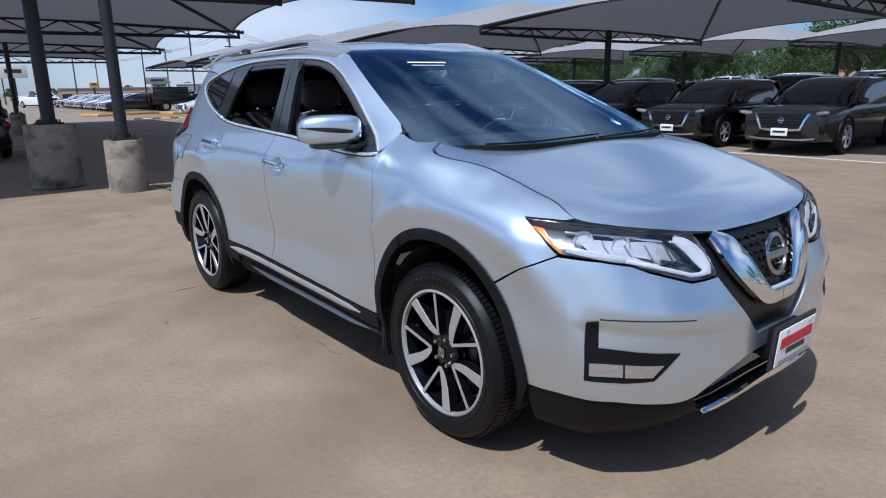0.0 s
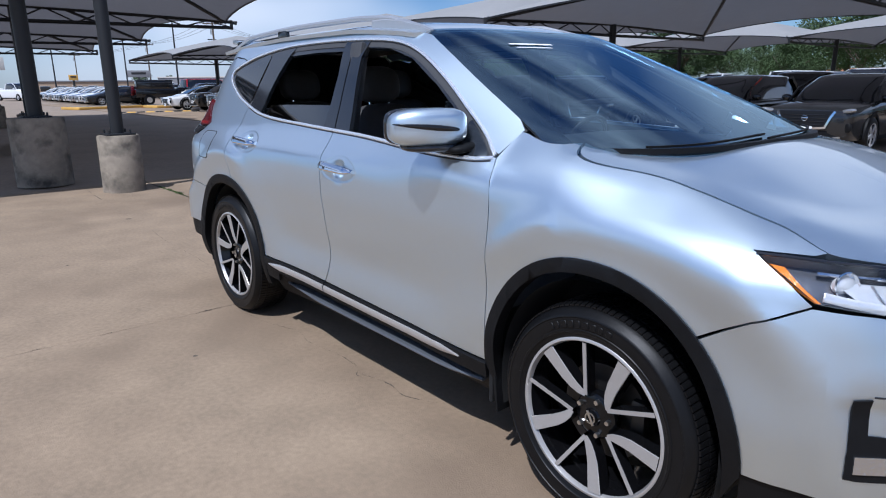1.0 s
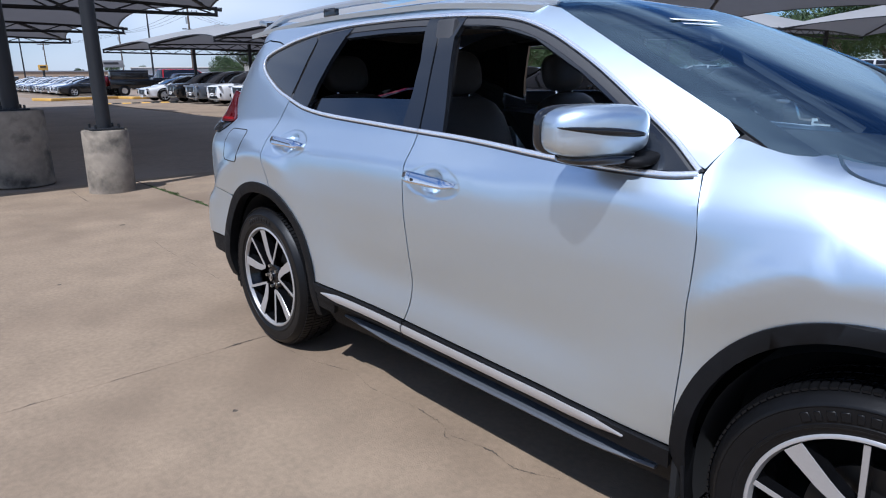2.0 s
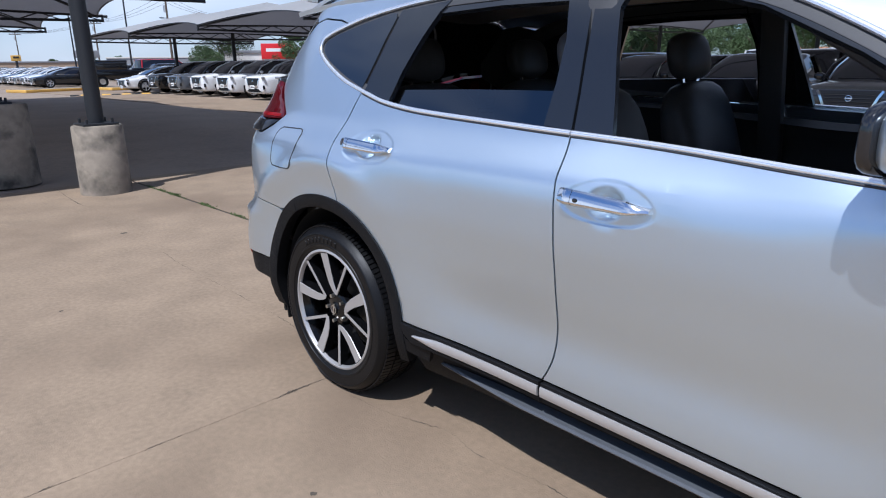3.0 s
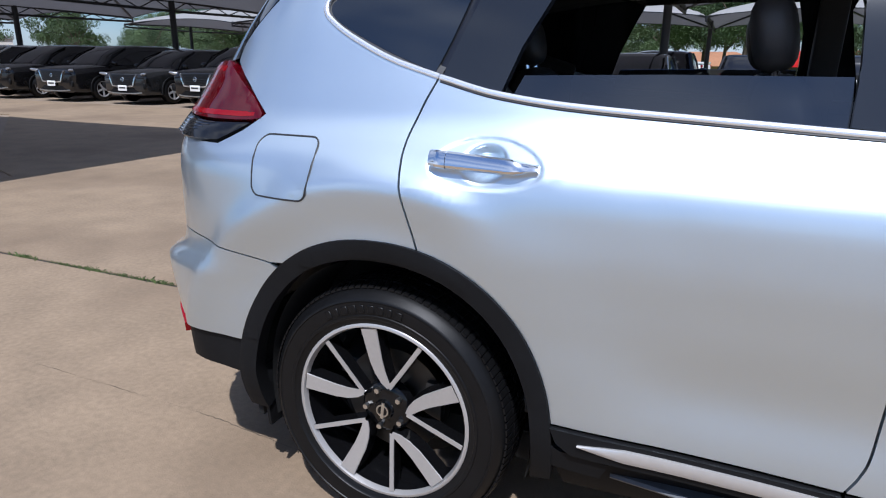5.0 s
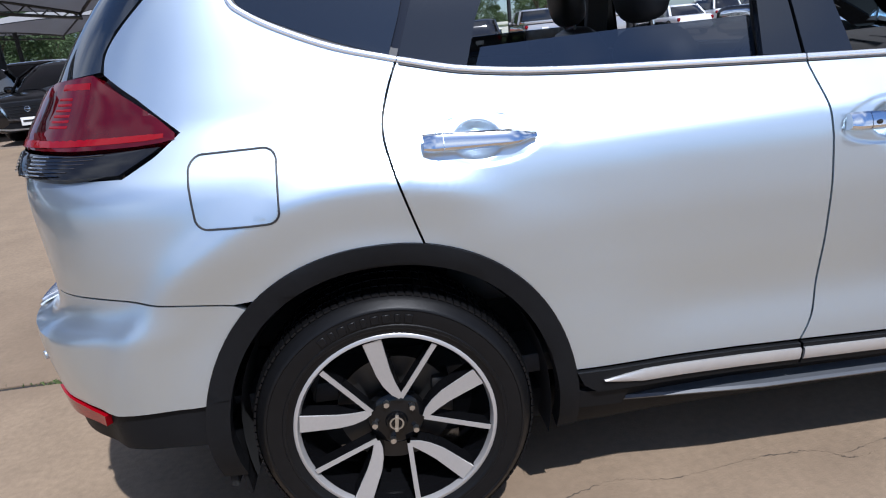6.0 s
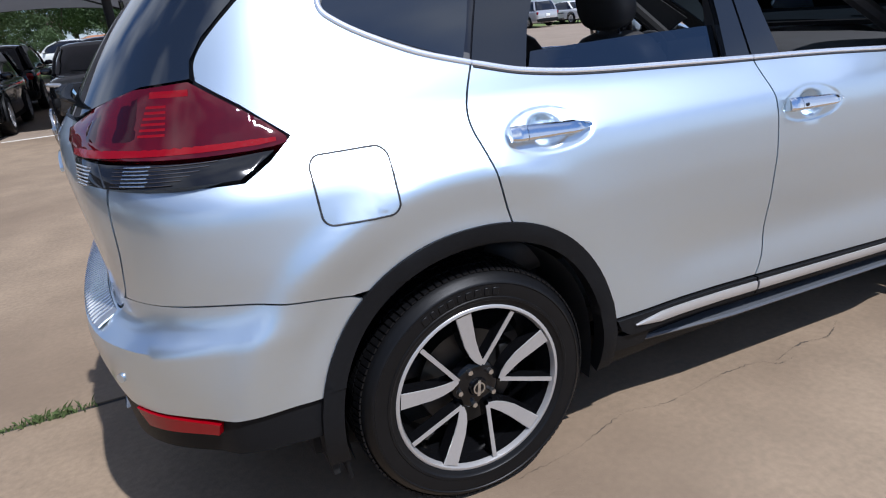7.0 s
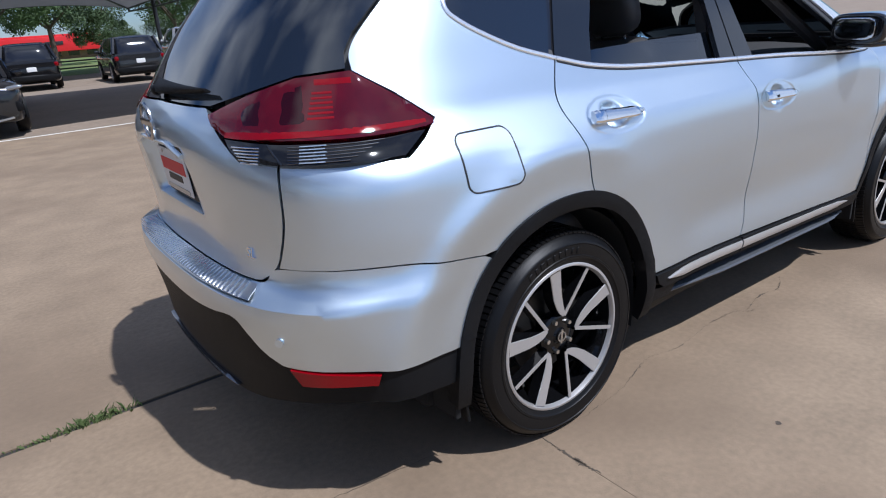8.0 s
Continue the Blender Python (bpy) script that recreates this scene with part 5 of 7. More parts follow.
def seat(x, y, wide=0.50):
    s = new("seat")
    s.parent = cabin
    s.matrix_basis = pose(x, y, 0)
    part("cushion", blob((0.52, wide, 0.18), pose(0.12, 0, 0.64, 0, -6, 0), 4.0, 14), LEATHER, s)
    part("backrest", blob((0.17, wide - 0.02, 0.66), pose(-0.19, 0, 0.95, 0, -16, 0), 3.6, 16), LEATHER, s)
    part("headrest", blob((0.11, 0.27, 0.19), pose(-0.30, 0, 1.37, 0, -12, 0), 3.0, 14), LEATHER, s)
    for d in (-0.06, 0.06):
        part("headrest_post", tube((-0.275, d, 1.22), (-0.295, d, 1.34), 0.008, n=8), CHROME, s)
    return s


for y in (-0.37, 0.37):
    seat(1.16, y)
    seat(0.30, y, 0.60)
part("steering_wheel", lathe([(0.165, -0.014), (0.182, -0.008), (0.186, 0.0), (0.182, 0.008), (0.165, 0.014), (0.158, 0.0), (0.165, -0.014)], 40, "Z"), TRIM, cabin).matrix_basis = pose(1.66, 0.37, 1.04, 0, -66, 0)
part("headliner", sheet(lambda u, v: (-0.55 + 2.05 * v, u * 0.53, ROOF_Z(-0.55 + 2.05 * v) - 0.055 - 0.03 * u * u), -1, 1, 0, 1, 8, 12), LINER, cabin)
part("inner_mirror", blob((0.03, 0.24, 0.07), pose(1.80, 0, 1.44), 3.0, 12), GLOSS, cabin)
part("cargo_side", box((0.60, 1.16, 0.5), (-0.38, 0, 0.70), 0.05), TRIM, cabin)

# ---- the lot ----
def ground_sheet(name, pts, z, mat, label):
    bm = bmesh.new()
    bm.faces.new([bm.verts.new((x, y, z)) for x, y in pts])
    return solo(name, bm, mat, label, kind="structure", smooth_deg=0)


ground_sheet("ground", [(-900, -900), (900, -900), (900, 900), (-900, 900)], -0.02, ASPHALT, "grey weathered asphalt car lot")
def slab(pts, h=0.02):
    bm = bmesh.new()
    top = [bm.verts.new((x, y, 0)) for x, y in pts]
    low = [bm.verts.new((x, y, -h - 0.01)) for x, y in pts]
    bm.faces.new(top)
    for i in range(len(pts)):
        j = (i + 1) % len(pts)
        bm.faces.new((top[i], low[i], low[j], top[j]))
    bmesh.ops.recalc_face_normals(bm, faces=bm.faces[:])
    return bm


pavement = tagged(thing("pavement", "tan sunlit concrete pavement of large slabs with grassy joints", "pavement"), kind="structure")
JX, JY, GAPW = -0.10, 0.375, 0.0009
part("slab", slab([(-6.42, -40), (JX - GAPW, -40), (JX - GAPW, JY - 0.016), (-6.42, JY - 0.016)]), CONCRETE, pavement, "", 0)
part("slab", slab([(JX + GAPW, -40), (60, -40), (60, 10.6), (-60, 10.6), (-60, 7.4), (-14, 7.3), (-7.4, 2.7), (-6.42, 2.3), (-6.42, JY + 0.016), (JX + GAPW, JY + 0.016)]), CONCRETE, pavement, "", 0)


def crack(pts, width, seed):
    """A wandering hairline, wider here and there."""
    rnd = random.Random(seed)
    line = spline(pts, 22)
    bm = bmesh.new()
    rows = []
    for i, (x, y) in enumerate(line):
        d = Vector(line[min(len(line) - 1, i + 1)]) - Vector(line[max(0, i - 1)])
        nrm = Vector((-d.y, d.x)).normalized()
        w = width * rnd.uniform(0.25, 1.1) * (0.16 + 0.84 * smooth(-0.10, 0.25, noise.noise(Vector((0.09 * i, 7.3 * seed, 0.5))))) * min(1.0, 0.2 + 6 * i / len(line)) * min(1.0, 0.2 + 6 * (len(line) - i) / len(line))
        j = rnd.gauss(0, 0.0022)
        c = Vector((x, y)) + nrm * j
        rows.append([bm.verts.new((*(c + nrm * w), 0.0012)), bm.verts.new((*(c - nrm * w), 0.0012))])
    for a, b in zip(rows, rows[1:]):
        bm.faces.new((a[0], a[1], b[1], b[0]))
    return bm


part("crack", crack([(0.10, -0.90), (0.35, -0.87), (0.60, -0.80), (0.78, -0.83), (1.05, -0.80), (1.24, -0.81), (1.31, -0.86), (1.40, -0.85)], 0.003, 1), CRACK, pavement, "", 0)
part("crack", crack([(1.30, -0.84), (1.50, -0.80), (1.62, -0.82), (1.73, -0.78), (1.80, -0.74)], 0.004, 2), CRACK, pavement, "", 0)
part("crack", crack([(-6.3, -0.44), (-6.06, -0.46), (-5.5, -0.50), (-5.04, -0.51)], 0.009, 4), CRACK, pavement, "", 0)
part("crack", crack([(-2.78, -0.59), (-2.37, -0.63), (-1.72, -0.64), (-1.18, -0.65), (-0.82, -0.66), (-0.30, -0.72)], 0.0022, 5), CRACK, pavement, "", 0)
for k, (y0, y1, w) in enumerate(((-1.14, -0.88, 0.0055), (-1.10, -1.03, 0.012), (-1.68, -1.50, 0.003), (-2.09, -1.90, 0.005), (-2.60, -2.40, 0.003), (-3.4, -2.9, 0.004), (-4.6, -4.1, 0.004))):
    part("crack", crack([(JX + 0.004, y0), (JX - 0.004, (y0 + y1) / 2), (JX + 0.003, y1)], w, 20 + k), CRACK, pavement, "", 0)
rnd = random.Random(5)
for x, y, r in ((0.555, -1.375, 0.012), (-3.55, -0.6, 0.03), (-1.9, -1.5, 0.014), (-2.6, -2.2, 0.012)):
    bm = bmesh.new()
    bm.faces.new([bm.verts.new((x + r * rnd.uniform(0.6, 1.2) * math.cos(a * 0.7), y + r * rnd.uniform(0.6, 1.2) * math.sin(a * 0.7), 0.0012)) for a in range(9)])
    part("stain", bm, CRACK, pavement, "", 0)


def tufts(x0, x1, y, count, seed, height=0.05):
    rnd = random.Random(seed)
    vs, fs = [], []
    centres = [(rnd.uniform(x0, x1), rnd.uniform(0.3, 1.0)) for _ in range(max(3, count // 60))]
    for _ in range(count):
        cx, k = rnd.choice(centres)
        x, yy = cx + rnd.gauss(0, 0.07), y + rnd.gauss(0, 0.012)
        a, h, w = rnd.uniform(0, 6.28), height * k * rnd.uniform(0.4, 1.0), rnd.uniform(0.0015, 0.003)
        dx, dy, lean = math.cos(a), math.sin(a), rnd.uniform(0.3, 1.4)
        i = len(vs)
        vs += [(x - dy * w, yy + dx * w, -0.01), (x + dy * w, yy - dx * w, -0.01), (x + dx * h * lean * 0.4 + dy * w * 0.6, yy + dy * h * lean * 0.4 - dx * w * 0.6, h * 0.6), (x + dx * h * lean, yy + dy * h * lean, h * 0.85)]
        fs.append((i, i + 1, i + 2, i + 3))
    me = bpy.data.meshes.new("grass")
    me.from_pydata(vs, [], fs)
    me.materials.append(GRASS)
    return tagged(new("grass", me), "thin green and dry grass growing in a concrete joint", "grass", kind="stuff")


tufts(-5.7, -2.2, JY, 1300, 1, 0.032)
tufts(-1.50, -1.28, JY, 240, 2, 0.045)
for pts in ([(-6.42, JY - 0.016), (JX, JY - 0.016), (JX, JY + 0.016), (-6.42, JY + 0.016)],):
    bm = bmesh.new()
    bm.faces.new([bm.verts.new((x, y, -0.006)) for x, y in pts])
    part("joint_dirt", bm, JOINT, pavement, "", 0)
part("lot_line", slab([(-3.0, 10.62), (12, 10.62), (12, 10.72), (-3.0, 10.72)], 0.02), PAINTLINE, pavement, "", 0)


# ---- shade canopies ----
def truss(bm, x, y0, y1, z_mid, z_tip, drop):
    """A lattice arm from the post to the tip."""
    n = 8
    for k in range(n):
        a, b = k / n, (k + 1) / n
        ya, yb = y0 + (y1 - y0) * a, y0 + (y1 - y0) * b
        ta, tb = z_mid + (z_tip - z_mid) * a, z_mid + (z_tip - z_mid) * b
        da, db = drop * (1 - 0.55 * a), drop * (1 - 0.55 * b)
        add_tube(bm, (x, ya, ta), (x, yb, tb), 0.045, n=6)
        add_tube(bm, (x, ya, ta - da), (x, yb, tb - db), 0.045, n=6)
        add_tube(bm, (x, ya, ta - da), (x, yb, tb), 0.02, n=5) if k % 2 == 0 else add_tube(bm, (x, ya, ta), (x, yb, tb - db), 0.02, n=5)
    add_tube(bm, (x, y1, z_tip + 0.05), (x, y1, z_tip - drop * 0.45 - 0.05), 0.045, n=6)


def canopy_frame(x, yc, half, base_h=0.75, base_r=0.26, post_r=0.105, z_mid=3.25, z_tip=3.12):
    t = thing("steel_canopy", "dark steel canopy post with lattice arms on a round concrete footing", "canopy", "shade canopies")
    bm = lathe([(0.0, base_h), (base_r - 0.012, base_h), (base_r, base_h - 0.015), (base_r + 0.006, 0.0)], 40, "Z")
    part("footing", bm, BASE, t, "stained cast concrete footing")
    part("base_plate", box((0.36, 0.36, 0.025), (0, 0, base_h + 0.012), 0.004), POST, t)
    for sx in (-0.13, 0.13):
        for sy in (-0.13, 0.13):
            part("anchor_bolt", tube((sx, sy, base_h + 0.02), (sx, sy, base_h + 0.07), 0.014, n=6), POST, t)
    part("post", tube((0, 0, base_h), (0, 0, z_mid), post_r, n=20), POST, t, "dark painted steel post")
    for sg in (-1, 1):
        bm = bmesh.new()
        truss(bm, 0, 0, sg * half, z_mid, z_tip, 0.34)
        part("lattice_arm", bm, POST, t, "", 60)
    t.matrix_basis = pose(x, yc, 0)
    return t


def canopy_cloth(x0, x1, yc, half, z_tip=3.14, rise=1.35):
    """A hipped shade cloth between two frames, its free edges drawn in."""
    t = thing("canopy_cloth", "grey stretched shade cloth hung between steel frames", "canopy", "shade canopies")
    xm, w = (x0 + x1) / 2, abs(x1 - x0) / 2
    n = 20
    bm = bmesh.new()
    g = []
    for j in range(n + 1):
        row = []
        v = -1 + 2 * j / n
        for i in range(n + 1):
            u = -1 + 2 * i / n
            pull = 0.10 * (1 - u * u) * abs(v) ** 3
            h = 1 - max(abs(u), abs(v))
            zz = z_tip + rise * h ** 0.85 + 0.28 * (1 - u * u) * abs(v) ** 4 + 0.10 * (1 - v * v) * abs(u) ** 6
            row.append(bm.verts.new((xm + w * u, yc + half * (v - math.copysign(pull, v)), zz)))
        g.append(row)
    for j in range(n):
        for i in range(n):
            bm.faces.new((g[j][i], g[j][i + 1], g[j + 1][i + 1], g[j + 1][i]))
    # second, darker sheet added just below, standing in for shade under the cloth
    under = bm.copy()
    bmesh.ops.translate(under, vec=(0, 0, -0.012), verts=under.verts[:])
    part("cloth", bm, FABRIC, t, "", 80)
    part("lining", under, UNDER_SHADE, t, "added darker sheet that puts shade on the cloth's underside", 80)
    for sx in (-1, 1):
        for sy in (-1, 1):
            part("rafter", tube((xm + sx * w, yc + sy * half, z_tip - 0.04), (xm, yc, z_tip + rise - 0.08), 0.05, n=6), POST, t)
    for sy in (-1, 1):
        pts = []
        for i in range(17):
            u = -1 + i / 8
            pts.append((Vector((xm + w * u, yc + half * (sy - sy * 0.10 * (1 - u * u)), z_tip + 0.28 * (1 - u * u))), Vector((0, 1, 0)), Vector((0, 0, 1))))
        bm = bmesh.new()
        add_sweep(bm, pts, [(-0.02, -0.02), (0.02, -0.02), (0.02, 0.02), (-0.02, 0.02)])
        part("edge_cable", bm, POST, t)


left_x = [-5.68, -14.9, -24.0, -33.2]
for i, x in enumerate(left_x):
    canopy_frame(x, -0.08 + 0.33 * i, 5.3, post_r=0.082)
for i, (a, b) in enumerate(zip(left_x, left_x[1:])):
    canopy_cloth(a, b, 0.08 + 0.33 * i, 5.3)
row_x = [7.2 - 8.15 * k for k in range(7)]
for x in row_x:
    canopy_frame(x, 15.6, 5.6, z_mid=3.12, z_tip=2.98)
for a, b in zip(row_x, row_x[1:]):
    canopy_cloth(a, b, 15.6, 5.6, 3.0, 1.45)
far_x = [7.7 - 8.3 * k for k in range(6)]
for x in far_x:
    canopy_frame(x, 33.5, 5.4)
for a, b in zip(far_x, far_x[1:]):
    canopy_cloth(a, b, 33.5, 5.4)
canopy_frame(-7.1, -0.78, 4.0, 0.96, 0.36, 0.10)


# ---- parked vehicles ----
CAR_PAINT = {}


def paint(name, colour, metal=0.3):
    if name not in CAR_PAINT:
        CAR_PAINT[name] = material(name, colour, 0.14, metal, coat=0.6, spec=0.35)
    return CAR_PAINT[name]


HEAD = material("headlight_lens", (0.42, 0.43, 0.45), 0.10, 0.7, bump=0.5, bump_scale=25)
ALLOY = material("painted_alloy", (0.45, 0.45, 0.46), 0.35, 0.3)


def rings_mesh(rings, n=36, cap=True):
    """Stacks rounded outlines: each (z, x_front, x_rear, half_width, power)."""
    bm = bmesh.new()
    rows = []
    for z, xf, xr, hw, pw in rings:
        row = []
        for i in range(n):
            a = 2 * math.pi * i / n
            c, s = math.cos(a), math.sin(a)
            k = (abs(c) ** pw + abs(s) ** pw) ** (-1 / pw)
            row.append(bm.verts.new(((xf + xr) / 2 + (xf - xr) / 2 * c * k, hw * s * k, z)))
        rows.append(row)
    for p, q in zip(rows, rows[1:]):
        for i in range(n):
            bm.faces.new((p[i], p[(i + 1) % n], q[(i + 1) % n], q[i]))
    if cap:
        bm.faces.new(rows[0][::-1])
        bm.faces.new(rows[-1])
    return bm


def car_shell(L, W, H, belt, hood, kind):
    """The lower body as one skin: cross sections from tail to nose, with bonnet, shoulder line and tumblehome."""
    f, r = L / 2, -L / 2
    deck = belt if kind in ("suv", "crossover", "van") else belt - (0.03 if kind == "sedan" else 0.05)
    top = curve((r, deck - 0.30), (r + 0.03, deck - 0.06), (r + 0.10, deck - 0.01), (r + 0.8, belt), (f - 1.30, belt), (f - 1.02, belt - 0.01), (f - 0.55, hood + 0.055), (f - 0.22, hood + 0.022), (f - 0.09, hood), (f - 0.03, hood - 0.05), (f, hood - 0.14))
    wide = curve((r, 0.80), (r + 0.05, 0.90), (r + 0.25, 0.97), (r + 0.8, 1.0), (f - 1.0, 1.0), (f - 0.5, 0.975), (f - 0.22, 0.93), (f - 0.09, 0.88), (f - 0.03, 0.84), (f, 0.78))
    low = curve((r, 0.42), (r + 0.06, 0.30), (r + 0.3, 0.24), (f - 0.5, 0.22), (f - 0.12, 0.24), (f - 0.03, 0.30), (f, 0.40))
    xs = [r, r + 0.02, r + 0.05, r + 0.10, r + 0.25, r + 0.5] + [r + 0.8 + (L - 2.1) * i / 9 for i in range(10)] + [f - 1.15, f - 1.02, f - 0.85, f - 0.70, f - 0.55, f - 0.38, f - 0.22, f - 0.14, f - 0.09, f - 0.05, f - 0.02, f]
    bm = bmesh.new()
    rows = []
    for x in xs:
        w, zt, zb = W * wide(x), top(x), low(x)
        h = zt - zb
        bow = 0.04 * smooth(f - 1.3, f - 0.8, x) * (1 - smooth(f - 0.35, f, x))
        half = [(0.0, zb), (0.80 * w, zb), (0.94 * w, zb + 0.05 * h), (0.985 * w, zb + 0.18 * h), (0.975 * w, zb + 0.45 * h), (w, zb + 0.72 * h), (0.985 * w, zb + 0.86 * h), (0.945 * w, zb + 0.95 * h), (0.88 * w, zt - 0.012), (0.60 * w, zt + bow * 0.6), (0.0, zt + bow)]
        ring = [(y, z) for y, z in half] + [(-y, z) for y, z in half[-2:0:-1]]
        rows.append([bm.verts.new((x, y, z)) for y, z in ring])
    n = len(rows[0])
    for p, q in zip(rows, rows[1:]):
        for i in range(n):
            bm.faces.new((p[i], p[(i + 1) % n], q[(i + 1) % n], q[i]))
    bm.faces.new(rows[0])
    bm.faces.new(rows[-1][::-1])
    bmesh.ops.recalc_face_normals(bm, faces=bm.faces[:])
    return bm


def strip(line, wide, thick, m=None):
    """A flat bar bent along points of a front face."""
    bm = bmesh.new()
    pts = [Vector(p) for p in line]
    rows = []
    for i, p in enumerate(pts):
        t = (pts[min(len(pts) - 1, i + 1)] - pts[max(0, i - 1)]).normalized()
        ac = Vector((1, 0, 0)).cross(t).normalized()
        rows.append((p, ac * wide, Vector((1, 0, 0)) * thick))
    add_sweep(bm, rows, [(-0.5, -1), (-0.5, 0.3), (0.5, 0.3), (0.5, -1)])
    return bm


def parked(kind, colour, group="parked vehicles"):
    """A parked vehicle facing +X with its base at the origin."""
    L, W, H = {"suv": (4.5, 0.91, 1.60), "crossover": (4.3, 0.88, 1.49), "sedan": (4.8, 0.91, 1.40), "truck": (5.6, 0.98, 1.88), "van": (5.2, 0.98, 2.0)}[kind]
    belt = {"suv": 0.635, "crossover": 0.64, "sedan": 0.655, "truck": 0.66, "van": 0.58}[kind] * H
    hood = {"suv": 0.575, "crossover": 0.575, "sedan": 0.52, "truck": 0.60, "van": 0.50}[kind] * H
    t = thing("parked_" + kind, colour.name.replace("_", " ") + " parked " + kind + " on the lot", "truck" if kind == "truck" else "car", group)
    f, r = L / 2, -L / 2
    part("body", car_shell(L, W, H, belt, hood, kind), colour, t, "", 32)
    cab_r = {"suv": r + 0.10, "crossover": r + 0.12, "sedan": r + 0.72, "truck": -0.75, "van": r + 0.10}[kind]
    top_r = {"suv": r + 0.42, "crossover": r + 0.50, "sedan": r + 1.35, "truck": -0.62, "van": r + 0.25}[kind]
    top_f, cowl = {"suv": 0.20, "crossover": 0.12, "sedan": 0.10, "truck": 0.72, "van": 0.75}[kind], f - 1.02
    part("window_band", rings_mesh([(belt - 0.03, cowl, cab_r, W - 0.045, 7), (0.5 * (belt + H) - 0.02, 0.5 * (cowl + top_f) + 0.13, 0.5 * (cab_r + top_r) - 0.06, W - 0.125, 6.5), (H - 0.09, top_f + 0.13, top_r - 0.06, W - 0.20, 6), (H - 0.055, top_f + 0.04, top_r, W - 0.225, 6)]), GLOSS, t, "dark window band", 30)
    part("roof", rings_mesh([(H - 0.082, top_f + 0.10, top_r - 0.06, W - 0.205, 6), (H - 0.045, top_f - 0.02, top_r + 0.02, W - 0.235, 5), (H - 0.012, top_f - 0.22, top_r + 0.18, W - 0.34, 4.5), (H, top_f - 0.5, top_r + 0.45, W - 0.52, 4)]), colour, t, "", 30)
    for sg in (-1, 1):
        mid_x = 0.5 * (cowl + top_f) + 0.10
        bm = bmesh.new()
        add_tube(bm, (cowl - 0.16, sg * (W - 0.075), belt - 0.02), (mid_x - 0.06, sg * (W - 0.14), 0.5 * (belt + H)), 0.030, n=6)
        add_tube(bm, (mid_x - 0.06, sg * (W - 0.14), 0.5 * (belt + H)), (top_f - 0.03, sg * (W - 0.222), H - 0.07), 0.030, n=6)
        part("front_pillar", bm, colour, t)
        part("rear_pillar", tube((cab_r + 0.16, sg * (W - 0.075), belt - 0.02), (top_r + 0.10, sg * (W - 0.222), H - 0.07), 0.060, n=6), colour, t)
        part("belt_strip", box((cowl - cab_r - 0.5, 0.012, 0.016), ((cowl + cab_r) / 2 - 0.05, sg * (W - 0.048), belt - 0.006), 0.003), SATIN if kind != "sedan" else CHROME, t)
        part("mirror", blob((0.12, 0.20, 0.13), pose(cowl - 0.35, sg * (W + 0.05), belt + 0.06), 3, 8), colour, t)
        part("mirror_arm", box((0.05, 0.14, 0.03), (cowl - 0.34, sg * (W - 0.03), belt + 0.0), 0.008), PLASTIC, t)
        for hx in (cowl - 1.05, cowl - 2.0):
            part("door_handle", box((0.17, 0.03, 0.024), (hx, sg * (W + 0.0), belt - 0.12), 0.008), colour, t)
        lamp_y = W * 0.70
        part("headlight", blob((0.15, 0.44, 0.085), pose(f - 0.095, sg * (lamp_y + 0.05), hood - 0.065, sg * 10, 0, -sg * 33), 3.0, 10), HEAD, t, "clear slim headlight")
        part("tail_light", blob((0.14, 0.26, 0.17), pose(r + 0.09, sg * (W - 0.17), belt - 0.18, 0, 0, sg * 30), 3.5, 8), RED_BAR, t)
        part("fog_pod", blob((0.08, 0.22, 0.17), pose(f - 0.060, sg * (W - 0.17), 0.50, 0, 0, -sg * 34), 4, 8), PLASTIC, t)
        for x in (f - 0.92, r + 0.95):
            wh = new("wheel")
            wh.parent = t
            wh.matrix_basis = pose(x, sg * (W + 0.004), 0.335, 0, 0, 0 if sg < 0 else 180)
            part("tyre", lathe([(0.21, 0.0), (0.23, -0.008), (0.30, -0.008), (0.33, 0.02), (0.335, 0.1), (0.33, 0.19), (0.21, 0.2)], 28), RUBBER, wh, "", 50)
            bm = lathe([(0.228, 0.012), (0.226, -0.008), (0.205, -0.004), (0.200, 0.02)], 28)
            add_tube(bm, (0, -0.004, 0), (0, 0.03, 0), 0.05, n=12)
            for k in range(5):
                a = 72 * k + 18
                add_box(bm, (0.165, 0.020, 0.050), m=pose(0, 0.008, 0, 0, a, 0) @ pose(0.122, 0, 0))
            part("rim", bm, ALLOY, wh, "", 40)
            part("barrel", lathe([(0.0, 0.05), (0.205, 0.05), (0.21, 0.01)], 24), WHEEL_BLACK, wh)
            bm = bmesh.new()
            rows = []
            for i in range(17):
                c, s = math.cos(math.pi * (i / 16 * 1.12 - 0.06)), math.sin(math.pi * (i / 16 * 1.12 - 0.06))
                rows.append([bm.verts.new((x + c * q, sg * (W + o), 0.335 + s * q)) for q, o in ((0.345, -0.12), (0.350, 0.004), (0.365, 0.010), (0.405, 0.006), (0.412, -0.03))])
            for p, q in zip(rows, rows[1:]):
                for k in range(4):
                    bm.faces.new((p[k], p[k + 1], q[k + 1], q[k]))
            part("wheel_arch", bm, WELL if kind == "sedan" else PLASTIC, t)
    # the face: a dark upper grille in a bright frame, a plate and a lower grille
    zt, zl = hood - 0.10, hood - 0.36
    part("grille", sheet(lambda u, v: (f + 0.022 - 0.030 * v * v, u * (0.34 + 0.16 * v), zl + (zt + 0.04 - zl) * v), -1, 1, 0, 1, 8, 4, 0.03), GRILLE_BLACK, t, "black grille")
    for k in range(4):
        z = zl + 0.05 + 0.06 * k
        v = (z - zl) / (zt + 0.04 - zl)
